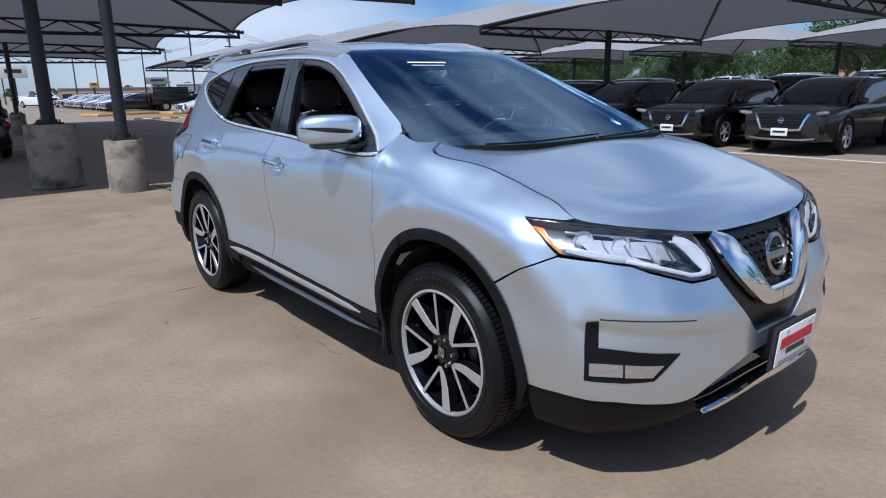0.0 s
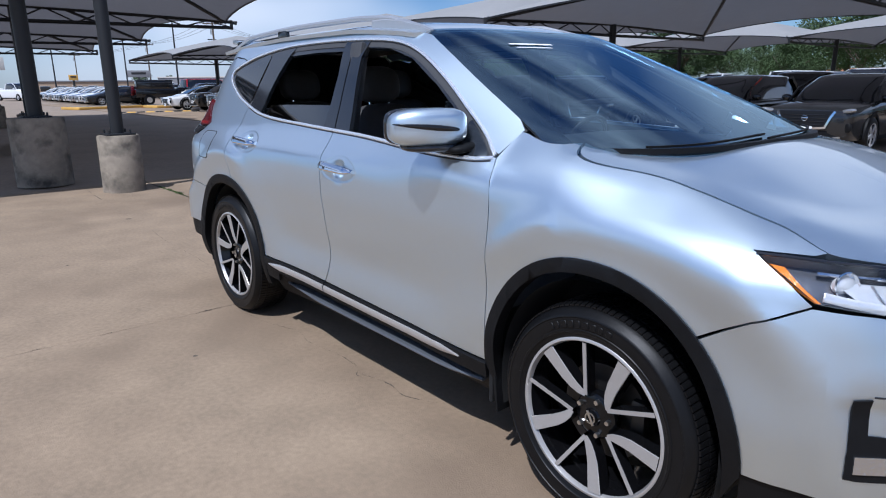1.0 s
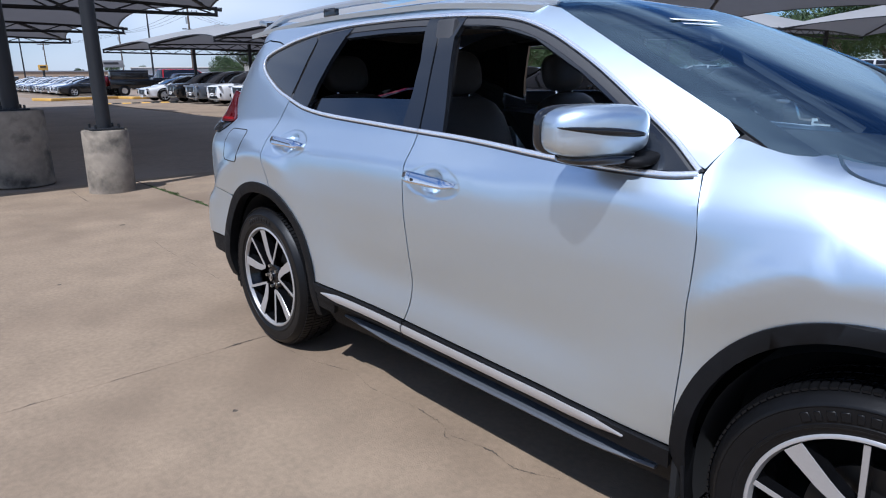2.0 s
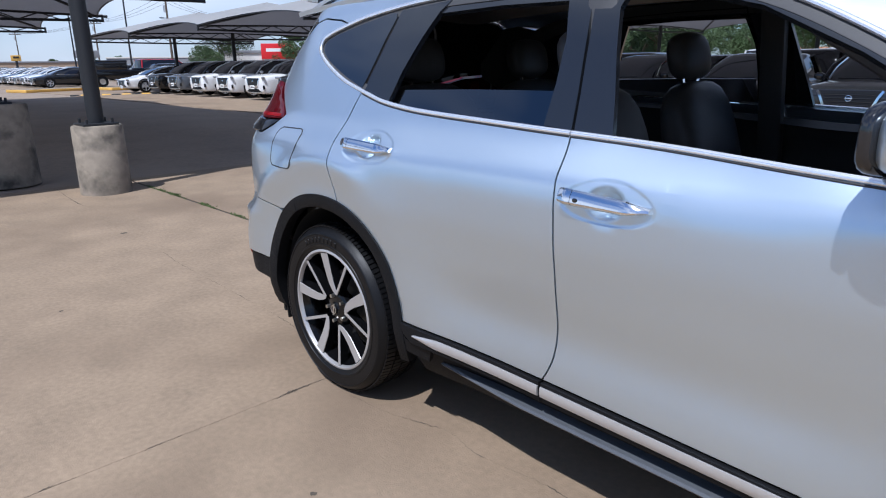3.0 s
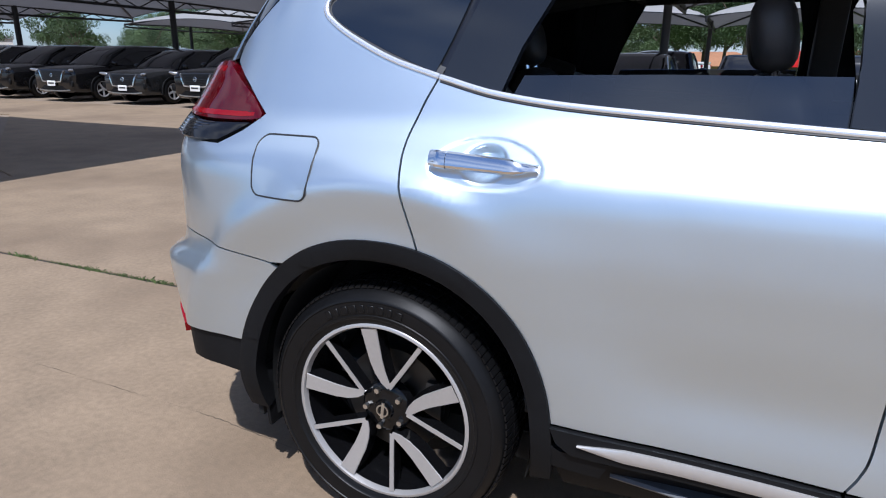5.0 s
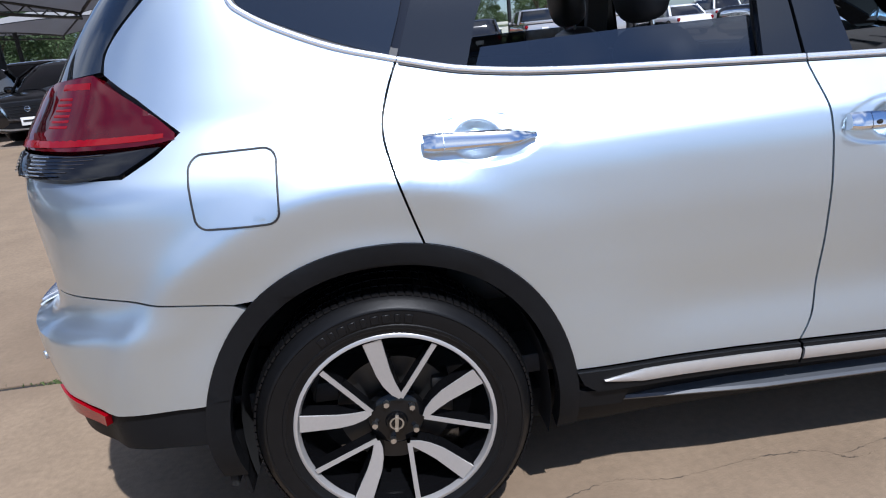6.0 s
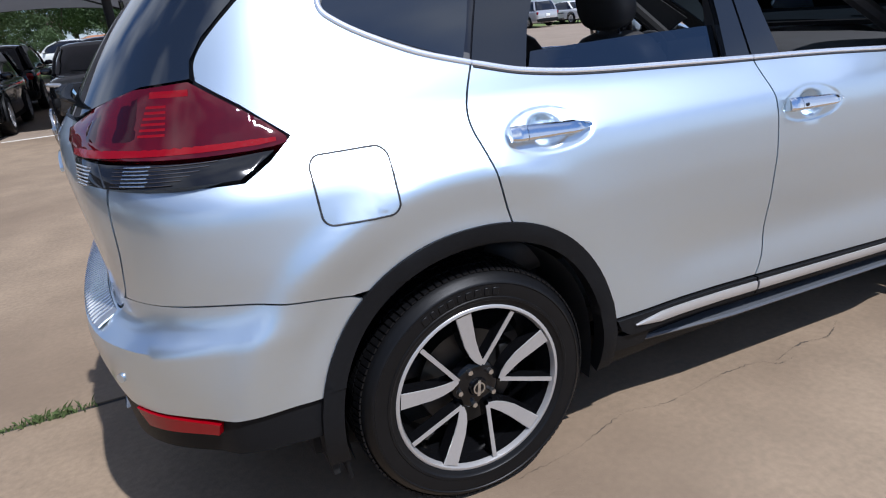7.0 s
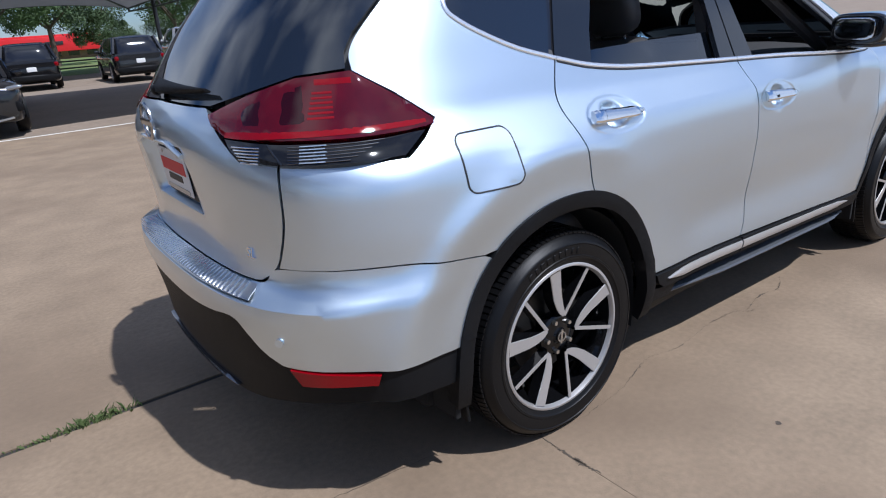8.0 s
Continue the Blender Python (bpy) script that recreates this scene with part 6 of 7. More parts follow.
        part("grille_bar", box((0.02, 0.62 + 0.26 * v, 0.010), (f + 0.022 - 0.030 * v * v, 0, z), 0.003), GLOSS, t)
    for sg in (-1, 1):
        part("grille_trim", strip([(f + 0.004, sg * 0.515, zt + 0.04), (f + 0.026, sg * 0.455, zt - 0.07), (f + 0.034, sg * 0.375, zl), (f + 0.036, sg * 0.20, zl - 0.016), (f + 0.036, 0, zl - 0.016)], 0.042, 0.025), CHROME, t, "chrome grille surround", 20)
    part("lower_grille", sheet(lambda u, v: (f + 0.018 - 0.10 * (u * 0.60) ** 2, u * 0.60, 0.30 + 0.14 * v), -1, 1, 0, 1, 8, 2, 0.05), PLASTIC, t)
    part("skid_trim", strip([(f - 0.03, -0.64, 0.325), (f + 0.02, -0.4, 0.30), (f + 0.035, 0.0, 0.295), (f + 0.02, 0.4, 0.30), (f - 0.03, 0.64, 0.325)], 0.030, 0.03), BRUSHED, t, "bright bumper strip", 20)
    part("sill", box((L - 2.6, 2 * W - 0.06, 0.12), (0, 0, 0.27), 0.03), PLASTIC, t)
    part("plate", box((0.012, 0.32, 0.15), (f + 0.052, 0, zl - 0.055), 0.003), WHITE, t)
    part("plate_bar", box((0.004, 0.24, 0.04), (f + 0.060, 0, zl - 0.05)), INK_BLACK, t)
    part("plate", box((0.012, 0.30, 0.15), (r - 0.012, 0, belt - 0.30), 0.003), WHITE, t)
    part("rear_bumper", blob((0.16, 2 * W - 0.14, 0.22), pose(r + 0.05, 0, 0.42), 5, 10), PLASTIC if kind in ("suv", "crossover") else colour, t)
    part("wiper", strip([(cowl - 0.02, -0.5, belt + 0.03), (cowl + 0.01, 0.0, belt + 0.015), (cowl + 0.0, 0.45, belt + 0.03)], 0.018, 0.012), PLASTIC, t)
    ring_badge("badge", Matrix.Translation((f + 0.018, 0, hood - 0.19)) @ Euler((0, radians(84), 0)).to_matrix().to_4x4() @ pose(0, 0, 0, 0, 0, 90), t, 0.055)
    if kind == "truck":
        bed = bmesh.new()
        for sg in (-1, 1):
            add_box(bed, (1.75, 0.10, 0.12), (r + 0.95, sg * (W - 0.09), belt + 0.03), 0.02)
        add_box(bed, (0.08, 2 * W - 0.20, 0.12), (r + 0.08, 0, belt + 0.02), 0.02)
        part("bed", bed, colour, t)
        part("bed_floor", box((1.6, 2 * W - 0.30, 0.02), (r + 0.95, 0, belt - 0.01), 0.004), PLASTIC, t)
    return t


BLACK_P = paint("black", (0.008, 0.008, 0.009), 0.1)
GREY_P = paint("dark_grey", (0.028, 0.029, 0.031), 0.4)
WHITE_P = paint("white", (0.78, 0.78, 0.77), 0.0)
BLUEGREY_P = paint("blue_grey", (0.16, 0.18, 0.21), 0.5)
SILVER_P = paint("silver", (0.5, 0.5, 0.51), 0.5)
RED_P = paint("red", (0.45, 0.02, 0.02), 0.2)
NAVY_P = paint("navy_blue", (0.03, 0.05, 0.10), 0.4)
made = {}


def park(kind, colour, x, y, heading):
    if (kind, colour.name) not in made:
        made[kind, colour.name] = parked(kind, colour)
        made[kind, colour.name].matrix_basis = pose(x, y, 0, 0, 0, heading)
    else:
        copy_thing(made[kind, colour.name], pose(x, y, 0, 0, 0, heading))


front_row = [("crossover", GREY_P), ("crossover", BLACK_P), ("crossover", BLACK_P), ("crossover", GREY_P), ("suv", BLACK_P), ("crossover", GREY_P), ("suv", BLACK_P), ("suv", BLACK_P),
             ("suv", WHITE_P), ("suv", WHITE_P), ("suv", WHITE_P), ("suv", BLUEGREY_P), ("suv", BLACK_P), ("sedan", WHITE_P)]
for k, (kind, col) in enumerate(front_row):
    park(kind, col, -1.3 if k == 0 else -1.1 - 2.7 * k, 13.1 if kind != "sedan" else 12.6, -90)
back_row = [("suv", NAVY_P), ("suv", BLACK_P), ("crossover", BLACK_P), ("suv", GREY_P), ("suv", BLACK_P), ("suv", BLACK_P), ("crossover", GREY_P), ("suv", BLACK_P)]
for k, (kind, col) in enumerate(back_row):
    park(kind, col, -1.1 - 2.7 * k, 18.6, 90)


# ---- trees ----
LEAF = material("oak_leaves", (0.05, 0.085, 0.026), 0.7, vary=0.4, scale=3)
BARK = material("bark", (0.10, 0.075, 0.055), 0.9, vary=0.3, scale=10)


def tree(height, spread, seed, clumps=60):
    rnd = random.Random(seed)
    t = thing("tree", "broad green leafy tree beyond the lot", "tree", "trees")
    bm = bmesh.new()
    add_tube(bm, (0, 0, 0), (0.1, 0, height * 0.4), 0.22, 0.14, 10)
    for k in range(7):
        a = rnd.uniform(0, 6.28)
        add_tube(bm, (0.05, 0, height * rnd.uniform(0.28, 0.4)), (math.cos(a) * spread * 0.6, math.sin(a) * spread * 0.6, height * rnd.uniform(0.5, 0.85)), 0.10, 0.03, 6)
    part("trunk", bm, BARK, t)
    vs, fs = [], []
    for k in range(clumps):
        a, rr = rnd.uniform(0, 6.28), spread * math.sqrt(rnd.uniform(0, 1))
        cz = height * rnd.uniform(0.38, 0.92)
        rr *= 1.0 - 0.75 * max(0, (cz / height - 0.55) / 0.4) ** 1.6
        c = Vector((math.cos(a) * rr, math.sin(a) * rr, cz))
        cr = spread * rnd.uniform(0.14, 0.26)
        for j in range(150):
            d = Vector((rnd.gauss(0, 1), rnd.gauss(0, 1), rnd.gauss(0, 0.7))).normalized() * cr * rnd.uniform(0.55, 1.05)
            p = c + d
            u = Vector((rnd.gauss(0, 1), rnd.gauss(0, 1), rnd.gauss(0, 1))).normalized()
            w = u.orthogonal().normalized()
            s = rnd.uniform(0.07, 0.14)
            i = len(vs)
            vs += [p - u * s, p + w * s * 0.55, p + u * s, p - w * s * 0.55]
            fs.append((i, i + 1, i + 2, i + 3))
    me = bpy.data.meshes.new("crown")
    me.from_pydata([tuple(v) for v in vs], [], fs)
    me.materials.append(LEAF)
    tagged(part("crown", me, LEAF, t, "ragged crown of small leaves"), kind="stuff")
    return t


oaks = [tree(7.5, 4.0, 3), tree(6.5, 3.6, 8), tree(8.5, 4.4, 15)]
spots = [(-60 + 5.4 * k + 1.5 * math.sin(k * 3.7), 58 + 6 * math.sin(k * 1.9), 0.85 + 0.25 * math.sin(k * 2.3)) for k in range(15)]
spots += [(2, 66, 1.25), (-5, 70, 1.2), (15, 90, 1.1), (24, 86, 1.0), (-75, 45, 0.9), (-80, 38, 0.8), (-72, 52, 0.9)]
for k, (x, y, sc) in enumerate(spots):
    m = pose(x, y, 0, 0, 0, 67 * k) @ Matrix.Scale(sc, 4)
    if k < 3:
        oaks[k].matrix_basis = m
    else:
        o = copy_thing(oaks[k % 3], m)
        o.scale = (sc, sc, sc)


# ---- beyond the front rows ----
def spread_row(kinds, x0, y0, dx, dy, heading):
    for k, (kind, col) in enumerate(kinds):
        park(kind, col, x0 + dx * k, y0 + dy * k, heading)


# sedans on the far lot, noses towards the aisle
far_sedans = [("sedan", GREY_P), ("sedan", WHITE_P), ("sedan", SILVER_P), ("sedan", WHITE_P), ("sedan", BLUEGREY_P), ("sedan", WHITE_P), ("sedan", SILVER_P), ("sedan", WHITE_P), ("sedan", GREY_P), ("sedan", WHITE_P)]
spread_row(far_sedans, -51.5, 11.6, -3.0, 0.1, -90)
spread_row([("suv", GREY_P), ("van", RED_P), ("suv", WHITE_P), ("sedan", RED_P), ("suv", SILVER_P), ("suv", WHITE_P), ("suv", BLACK_P), ("suv", WHITE_P)], -54.0, 20.5, -3.2, 0.4, 90)
spread_row([("suv", WHITE_P), ("suv", SILVER_P), ("suv", WHITE_P), ("sedan", WHITE_P), ("suv", GREY_P), ("suv", WHITE_P), ("sedan", SILVER_P), ("suv", BLACK_P)], -76.0, 27.0, -3.6, 0.5, -90)
spread_row([("suv", BLACK_P), ("suv", WHITE_P), ("sedan", SILVER_P), ("suv", RED_P), ("suv", BLUEGREY_P), ("suv", WHITE_P)], -44.0, 27.5, -3.4, 0.6, -90)
park("truck", WHITE_P, -82.0, 9.0, 20)


def off_roader():
    """A boxy four-wheel drive with its spare wheel on the back."""
    t = thing("off_roader", "black boxy off-road vehicle with a rear spare wheel", "car", "parked vehicles")
    part("body", box((4.3, 1.74, 0.62), (0, 0, 0.86), 0.07), BLACK_P, t)
    part("hood", box((1.25, 1.45, 0.16), (1.45, 0, 1.20), 0.05), BLACK_P, t)
    part("cab", box((2.55, 1.52, 0.60), (-0.78, 0, 1.45), 0.07), GLOSS, t, "dark glazed cab")
    part("roof", box((2.65, 1.58, 0.10), (-0.78, 0, 1.79), 0.04), BLACK_P, t)
    for sg in (-1, 1):
        for x in (-2.0, -1.0, 0.0, 0.45):
            part("pillar", box((0.09, 0.04, 0.58), (x, sg * 0.762, 1.46), 0.01), BLACK_P, t)
        for x in (-1.25, 1.35):
            part("fender_flare", box((1.0, 0.20, 0.12), (x, sg * 0.90, 0.84), 0.04), PLASTIC, t)
            part("tyre", lathe([(0.20, 0.0), (0.23, -0.01), (0.34, -0.01), (0.38, 0.03), (0.38, 0.2), (0.20, 0.22)], 28), RUBBER, t, "", 50).matrix_basis = pose(x, sg * 0.93, 0.38, 0, 0, 0 if sg < 0 else 180)
            part("rim", lathe([(0.0, 0.02), (0.19, 0.02), (0.205, 0.0), (0.205, 0.03)], 20), BRUSHED, t).matrix_basis = pose(x, sg * 0.93, 0.38, 0, 0, 0 if sg < 0 else 180)
        part("tail_light", box((0.06, 0.12, 0.22), (-2.16, sg * 0.80, 1.0), 0.02), RED, t)
        part("headlight", lathe([(0.0, 0.0), (0.09, 0.0), (0.10, 0.03)], 20, "Y"), LAMP, t).matrix_basis = pose(2.18, sg * 0.55, 1.0, 0, 0, 90)
    part("spare_wheel", lathe([(0.0, -0.11), (0.22, -0.12), (0.36, -0.10), (0.38, -0.05), (0.38, 0.10), (0.0, 0.12)], 30), RED, t, "spare wheel in a dark red cover").matrix_basis = pose(-2.28, 0, 1.05, 0, 0, 90)
    part("bumper", box((0.16, 1.7, 0.18), (2.22, 0, 0.62), 0.03), PLASTIC, t)
    part("bumper", box((0.14, 1.7, 0.18), (-2.20, 0, 0.62), 0.03), PLASTIC, t)
    return t


off_roader().matrix_basis = pose(-49.4, 14.4, 0, 0, 0, 80)


# vehicles and ground past the rows, on the side away from the road
park("suv", BLACK_P, 1.1, 27.0, 88)
park("suv", GREY_P, 4.5, 26.2, 88)
park("truck", SILVER_P, 8.4, 31.0, 86)
park("truck", SILVER_P, 12.0, 30.5, 88)
park("sedan", WHITE_P, 15.2, 30.0, 88)
park("truck", WHITE_P, -21.0, 46.0, 180)
park("van", WHITE_P, -15.8, 47.5, 75)
park("van", WHITE_P, -10.3, 43.0, 150)
park("truck", WHITE_P, -3.6, 43.5, 165)
park("truck", RED_P, 14.5, 42.0, 160)
spread_row([("suv", GREY_P), ("suv", BLACK_P), ("sedan", NAVY_P), ("suv", BLACK_P), ("suv", GREY_P), ("suv", BLACK_P), ("suv", BLACK_P)], -27.0, 31.5, -3.0, 0.0, 90)
spread_row([("suv", WHITE_P), ("suv", SILVER_P), ("sedan", WHITE_P), ("truck", WHITE_P), ("suv", SILVER_P)], 20.0, 36.0, 3.2, 0.0, 95)
# the dark car by the first footing
park("crossover", BLACK_P, -14.5, -1.75, 184)

LAWN = material("lawn", (0.12, 0.17, 0.045), 0.9, vary=0.35, scale=4, bump=0.6, bump_scale=40, dirt=(0.16, 0.15, 0.06), dirt_scale=0.4)


def lawn(x0, x1, y0, y1, seed):
    bm = bmesh.new()
    rnd = random.Random(seed)
    nx, ny = int((x1 - x0) / 1.2), int((y1 - y0) / 1.2)
    g = [[bm.verts.new((x0 + (x1 - x0) * i / nx, y0 + (y1 - y0) * j / ny, -0.012 if i in (0, nx) or j in (0, ny) else rnd.uniform(0.05, 0.12))) for i in range(nx + 1)] for j in range(ny + 1)]
    for j in range(ny):
        for i in range(nx):
            bm.faces.new((g[j][i], g[j][i + 1], g[j + 1][i + 1], g[j + 1][i]))
    tagged(new("lawn", finish(bm, "lawn", LAWN, 80)), "mown sunlit grass verge beyond the lot", kind="structure")


lawn(-6, 60, 35.8, 52, 1)
lawn(-110, 70, 53, 140, 2)


def rail_fence(x0, x1, y):
    t = thing("rail_fence", "low black pipe rail fence along the grass", "fence")
    n = int((x1 - x0) / 2.4)
    for k in range(n + 1):
        part("post", tube((x0 + 2.4 * k, y, 0), (x0 + 2.4 * k, y, 0.72), 0.04, n=8), POST, t)
    for z in (0.36, 0.68):
        part("rail", tube((x0, y, z), (x0 + 2.4 * n, y, z), 0.035, n=8), POST, t)


rail_fence(-4.5, 34, 35.2)


# kerbed islands and wheel stops on the left lot
def island(x, y, lx, ly, turn):
    t = thing("kerb_island", "raised kerb island with worn yellow paint", "kerb", "kerb islands")
    part("kerb", box((lx, ly, 0.16), (0, 0, 0.07), 0.03), YELLOW, t, "yellow painted kerb")
    part("infill", box((lx - 0.36, ly - 0.36, 0.02), (0, 0, 0.156), 0.004), BASE, t)
    t.matrix_basis = pose(x, y, 0, 0, 0, turn)
    return t


isl = island(-42.5, 13.2, 2.2, 4.4, 8)
copy_thing(isl, pose(-43.6, 8.6, 0, 0, 0, 16))
copy_thing(isl, pose(-46.8, 17.2, 0, 0, 0, 4))
STRIPE = material("black_rubber_stop", (0.015, 0.015, 0.015), 0.8, vary=0.2, scale=20)
stop = thing("speed_hump", "black and yellow rubber speed hump segments", "speed hump")
for k in range(9):
    u = k / 8
    seg = lathe([(0.0, -0.20), (0.075, -0.20), (0.075, 0.20), (0.0, 0.20)], 16)
    part("segment", seg, STRIPE if k % 2 == 0 else YELLOW, stop).matrix_basis = pose(-34.4 + 1.0 * u, 7.3 + 3.6 * u, -0.02, 0, 0, -16)


# poles
def light_pole(h):
    t = thing("light_pole", "tall slim parking lot light pole with two lamp heads", "light pole", "light poles")
    part("pole", tube((0, 0, 0), (0, 0, h), 0.10, 0.06, 10), POST, t)
    part("arm", tube((0, -0.9, h - 0.1), (0, 0.9, h - 0.1), 0.04, n=8), POST, t)
    for sg in (-1, 1):
        part("lamp_head", box((0.34, 0.75, 0.16), (0, sg * 1.05, h - 0.08), 0.04), POST, t)
    return t


def power_pole(h):
    t = thing("power_pole", "weathered wooden power pole with crossarm and insulators", "power pole", "power poles")
    part("pole", tube((0, 0, 0), (0, 0, h), 0.16, 0.10, 10), BARK, t)
    part("crossarm", box((0.12, 2.4, 0.14), (0.1, 0, h - 0.6), 0.01), BARK, t)
    for y in (-1.05, -0.5, 0.5, 1.05):
        part("insulator", tube((0.1, y, h - 0.53), (0.1, y, h - 0.33), 0.05, n=8), POST, t)
    part("transformer", tube((0.3, 0.1, h - 1.9), (0.3, 0.1, h - 1.1), 0.22, n=14), BRUSHED, t)
    return t


lp = light_pole(9.5)
for k, (b, d) in enumerate(((165.2, 92), (161.6, 74), (170.0, 100), (174.6, 120), (176.4, 105), (158.4, 130), (153.5, 120))):
    m = pose(4.6 + d * math.cos(radians(b)), -2.4 + d * math.sin(radians(b)), 0, 0, 0, b + 20)
    if k:
        copy_thing(lp, m)
    else:
        lp.matrix_basis = m
pp = power_pole(9.6)
spots = []
for k, (b, d) in enumerate(((163.5, 140), (158.6, 92), (154.2, 118), (150.0, 140), (168.5, 190), (143.0, 150))):
    spots.append((4.6 + d * math.cos(radians(b)), -2.4 + d * math.sin(radians(b))))
    m = pose(*spots[-1], 0, 0, 0, b + 5)
    if k:
        copy_thing(pp, m)
    else:
        pp.matrix_basis = m
for (xa, ya), (xb, yb) in ((spots[0], spots[1]), (spots[0], spots[4]), (spots[1], spots[2]), (spots[2], spots[3])):
    bm = bmesh.new()
    for off in (-1.0, 0.0, 1.0):
        prev = None
        for i in range(11):
            u = i / 10
            p = Vector((xa + (xb - xa) * u, ya + (yb - ya) * u + off, 9.25 - 2.6 * u * (1 - u)))
            if prev:
                add_tube(bm, prev, p, 0.018, n=4, caps=False)
            prev = p
    solo("power_line", bm, POST, "thin black overhead power wires", "cable", "power wires")


# buildings and signs in the distance
WALL_PALE = material("pale_stucco", (0.62, 0.59, 0.54), 0.85, vary=0.10, scale=2)
WALL_TAN = material("tan_brick", (0.36, 0.26, 0.18), 0.85, vary=0.15, scale=4)
ROOF_TILE = material("clay_roof", (0.34, 0.16, 0.08), 0.85, vary=0.2, scale=3)
ROOF_GREY = material("grey_roof", (0.22, 0.22, 0.23), 0.8, vary=0.1, scale=3)
SIGN_RED = material("red_sign", (0.62, 0.015, 0.02), 0.5, vary=0.05, scale=2)


def shop(name, label, w, d, h, wall, top, at, sign=None, awning=None, openings=5):
    """A low shop with parapet, door and windows, its front towards -Y."""
    t = thing(name, label, "building")
    part("wall", box((w, d, h), (0, d / 2, h / 2), 0.02), wall, t)
    part("parapet", box((w + 0.3, d + 0.3, 0.35), (0, d / 2, h + 0.15), 0.03), top, t)
    for k in range(openings):
        x = -w / 2 + w * (k + 0.5) / openings
        win = part("window", box((w / openings * 0.6, 0.10, h * 0.45), (x, -0.03, h * 0.40), 0.01), GLOSS, t)
        part("frame", box((w / openings * 0.6 + 0.12, 0.06, 0.08), (x, -0.06, h * 0.40 + h * 0.24), 0.01), WHITE, win)
    if sign:
        x, z, sw, sh = sign
        sg = part("sign_board", box((sw, 0.25, sh), (x, -0.14, z), 0.03), SIGN_RED, t, "red sign board with plain white bars")
        part("print_bar", box((sw * 0.7, 0.02, sh * 0.22), (x, -0.275, z + sh * 0.08)), WHITE if awning is None else INK_BLACK, sg)
    if awning:
        part("awning", box((w + 0.6, 1.2, awning), (0, -0.5, h - awning / 2 + 0.1), 0.05), SIGN_RED, t, "bright red fascia")
    t.matrix_basis = at
    return t


red_shop = shop("auto_shop", "long low shop with a bright red fascia and plain sign bars", 9.0, 6.0, 2.3, WALL_TAN, SIGN_RED, pose(8.6, 80, 0), None, 1.5)
word = bpy.data.curves.new("shop_word", "FONT")
word.body, word.size, word.extrude = "AUTO", 0.62, 0.02
ob = new("word_source", word)
me = bpy.data.meshes.new_from_object(ob.evaluated_get(bpy.context.evaluated_depsgraph_get()))
bpy.data.objects.remove(ob)
me.materials.append(INK_BLACK)
word_ob = part("sign_letters", me, INK_BLACK, red_shop, "dark lettering on the red fascia")
word_ob.matrix_basis = pose(-2.75, -1.13, 1.55, 90, 0, 0)
part("print_bar", box((1.7, 0.05, 0.36), (0.0, -1.13, 1.75), 0.01), INK_BLACK, red_shop)
shop("pale_shop", "pale stucco building with a red sign", 12.0, 8.0, 2.9, WALL_PALE, ROOF_GREY, pose(-76.5, 42.5, 0, 0, 0, 62), (0.6, 3.1, 4.1, 1.9))
shop("cream_building", "low cream building behind the fence", 16.0, 5.0, 1.3, WALL_PALE, WALL_PALE, pose(22, 78, 0), openings=6)
shop("strip_mall", "low tan shop row on the horizon", 24.0, 10.0, 2.6, WALL_TAN, ROOF_GREY, pose(-178, 38, 0, 0, 0, 80), openings=7)
shop("warehouse", "grey warehouse on the horizon", 40.0, 14.0, 3.6, ROOF_GREY, WALL_PALE, pose(-180, 75, 0, 0, 0, 66), openings=8)


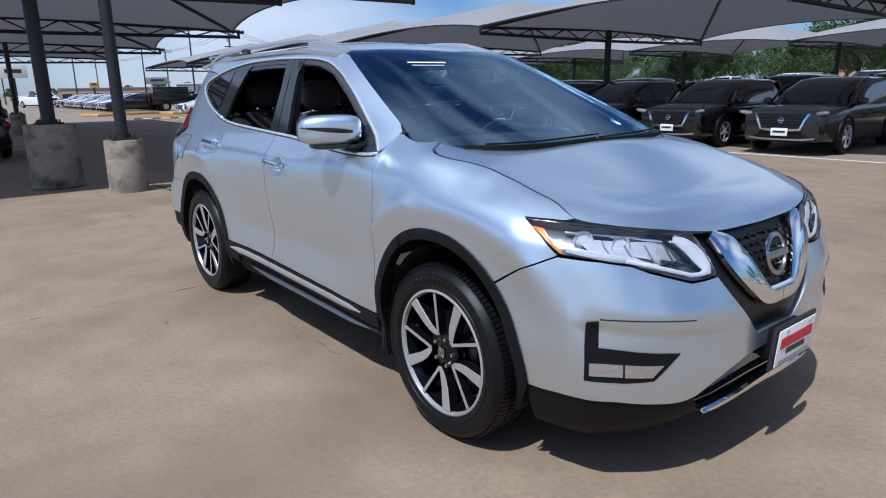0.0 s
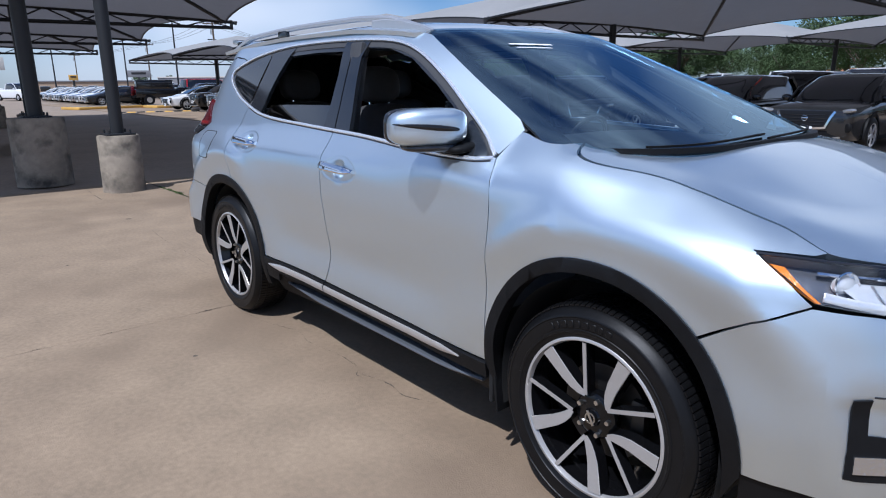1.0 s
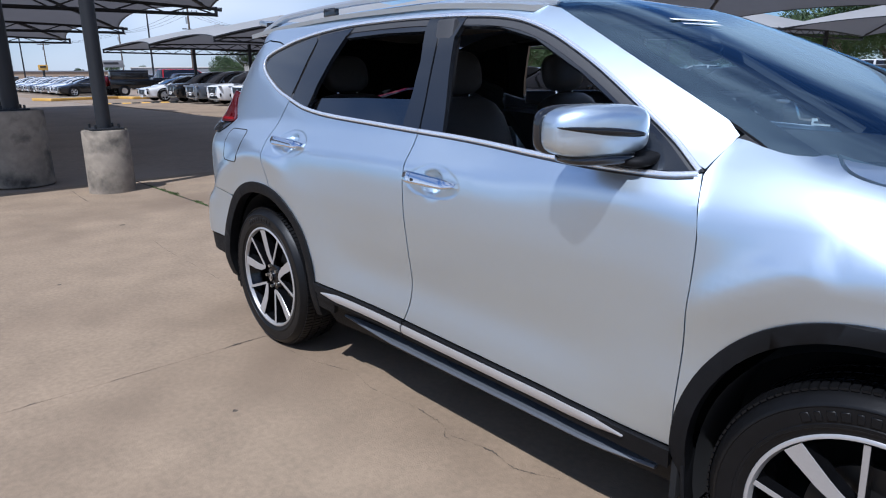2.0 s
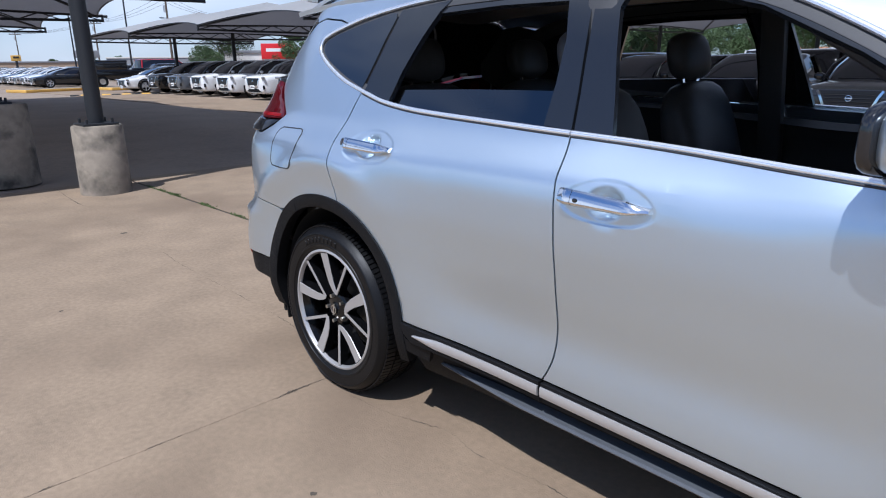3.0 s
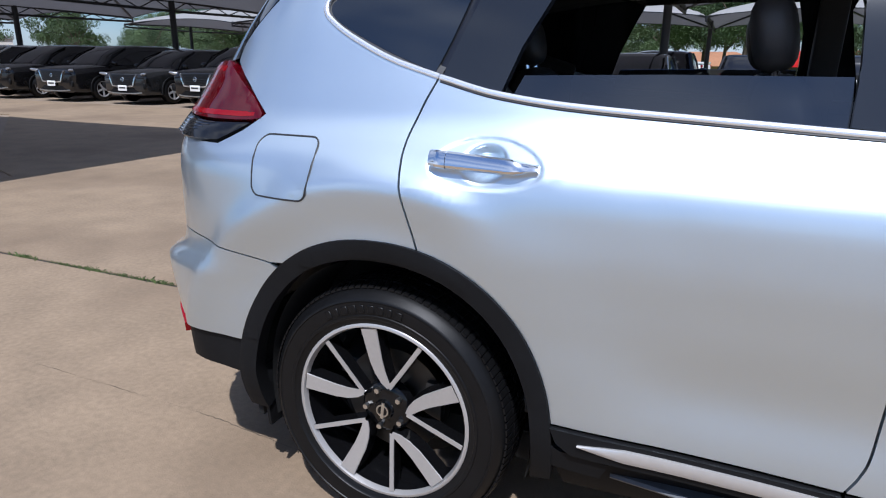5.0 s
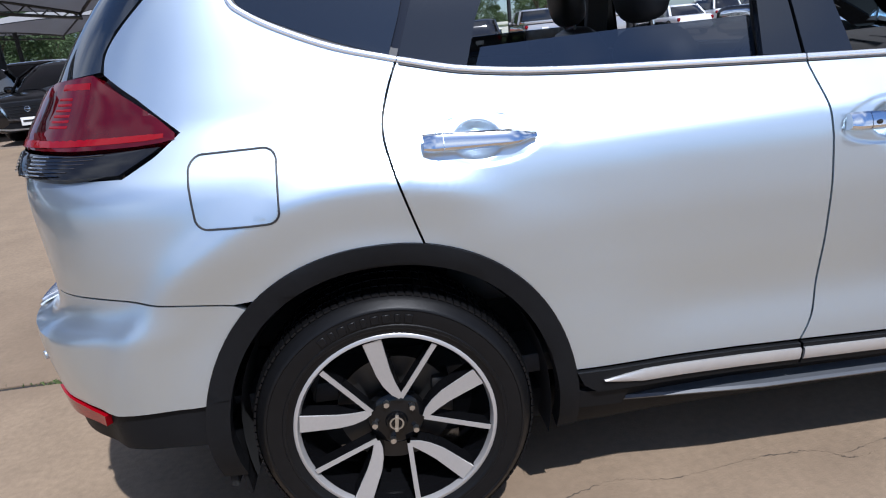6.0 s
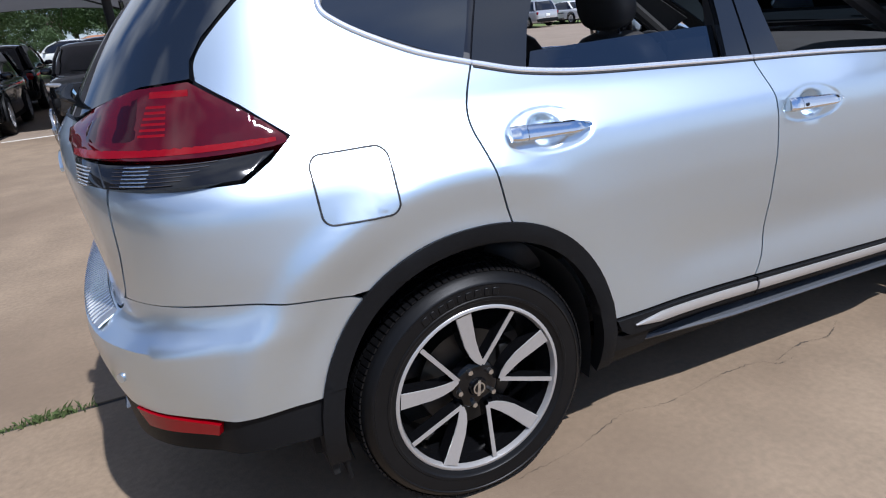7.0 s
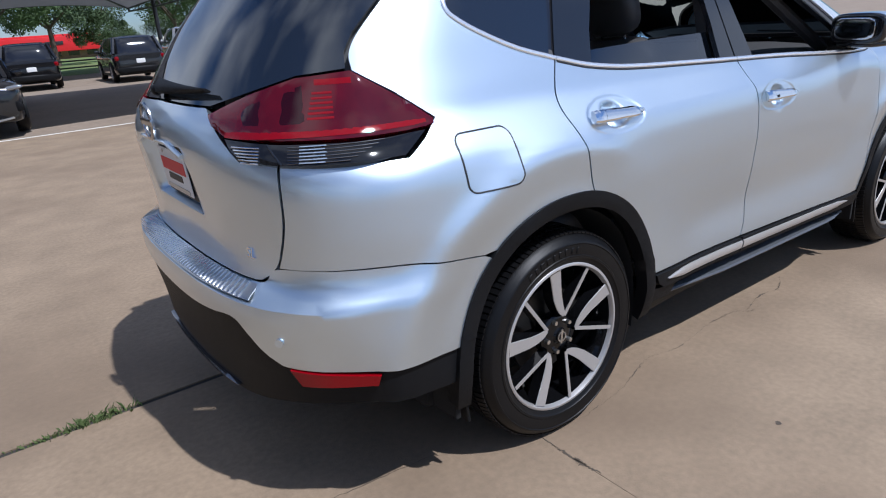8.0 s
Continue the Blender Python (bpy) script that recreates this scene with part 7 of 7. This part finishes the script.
def hip_house(w, d, h, rise, at):
    t = thing("house", "tan house under a brown clay-tile hip roof", "house", "houses behind the trees")
    part("wall", box((w, d, h), (0, 0, h / 2), 0.02), WALL_TAN, t)
    bm = bmesh.new()
    e = [bm.verts.new((sx * (w / 2 + 0.5), sy * (d / 2 + 0.5), h)) for sx, sy in ((-1, -1), (1, -1), (1, 1), (-1, 1))]
    r = [bm.verts.new((sx * (w / 2 - d / 2), 0, h + rise)) for sx in (-1, 1)]
    for f in ((e[0], e[1], r[1], r[0]), (e[1], e[2], r[1]), (e[2], e[3], r[0], r[1]), (e[3], e[0], r[0])):
        bm.faces.new(f)
    bm.faces.new(e[::-1])
    part("roof", bm, ROOF_TILE, t, "", 0)
    for x in (-w / 4, w / 4):
        part("window", box((1.4, 0.1, 1.1), (x, -d / 2 - 0.02, h * 0.55), 0.01), GLOSS, t)
    t.matrix_basis = at
    return t


hh = hip_house(14, 9, 0.9, 1.6, pose(-21.5, 76, 0, 0, 0, 8))
copy_thing(hh, pose(-2, 82, 0, 0, 0, -6))

# roadside sign boards
def sign_board(w, h, z, at, mat, label):
    t = thing("road_sign_board", label, "sign", "road signs")
    part("post", tube((0, 0, 0), (0, 0, z), 0.14, n=10), POST, t)
    part("board", box((w, 0.3, h), (0, 0, z), 0.03), mat, t)
    part("print_bar", box((w * 0.6, 0.02, h * 0.3), (0, -0.165, z + 0.1)), INK_BLACK if mat != SIGN_RED else WHITE, t)
    t.matrix_basis = at


sign_board(3.4, 1.7, 4.6, pose(-106, 9.5, 0, 0, 0, 84), WALL_PALE, "pale roadside sign board on a post")
sign_board(1.1, 0.7, 2.6, pose(-96, 17.5, 0, 0, 0, 82), YELLOW, "small yellow sign on a post")
sign_board(4.0, 1.2, 3.6, pose(-125, 34, 0, 0, 0, 75), ROOF_GREY, "grey sign board on a post")

# woods and shrubs behind it all
more = [(-66 + 4.3 * k + 1.4 * math.sin(k * 2.9), 66 + 4 * math.sin(k * 2.1), 1.0 + 0.2 * math.sin(k * 1.3)) for k in range(16)]
more += [(-72 + 3.6 * k, 54 + 3 * math.sin(k * 4.1), 0.62 + 0.12 * math.sin(k * 1.7)) for k in range(17)]
more += [(1.2, 47, 1.0), (18, 92, 0.62), (22, 88, 0.55), (-77, 33.5, 0.52), (-82, 36, 0.56), (-92, 44, 0.5), (-100, 60, 0.6), (30, 70, 1.0), (38, 64, 1.1), (46, 60, 1.0)]
more += [(-150 + 9 * k, 120 + 10 * math.sin(k * 1.7), 1.0) for k in range(12)] + [(-190 + 4 * math.sin(k * 2.2), -10 + 9 * k, 0.5 + 0.15 * math.sin(k * 1.1)) for k in range(14)]
for k, (x, y, sc) in enumerate(more):
    copy_thing(oaks[k % 3], pose(x, y, 0, 0, 0, 41 * k)).scale = (sc, sc, sc)
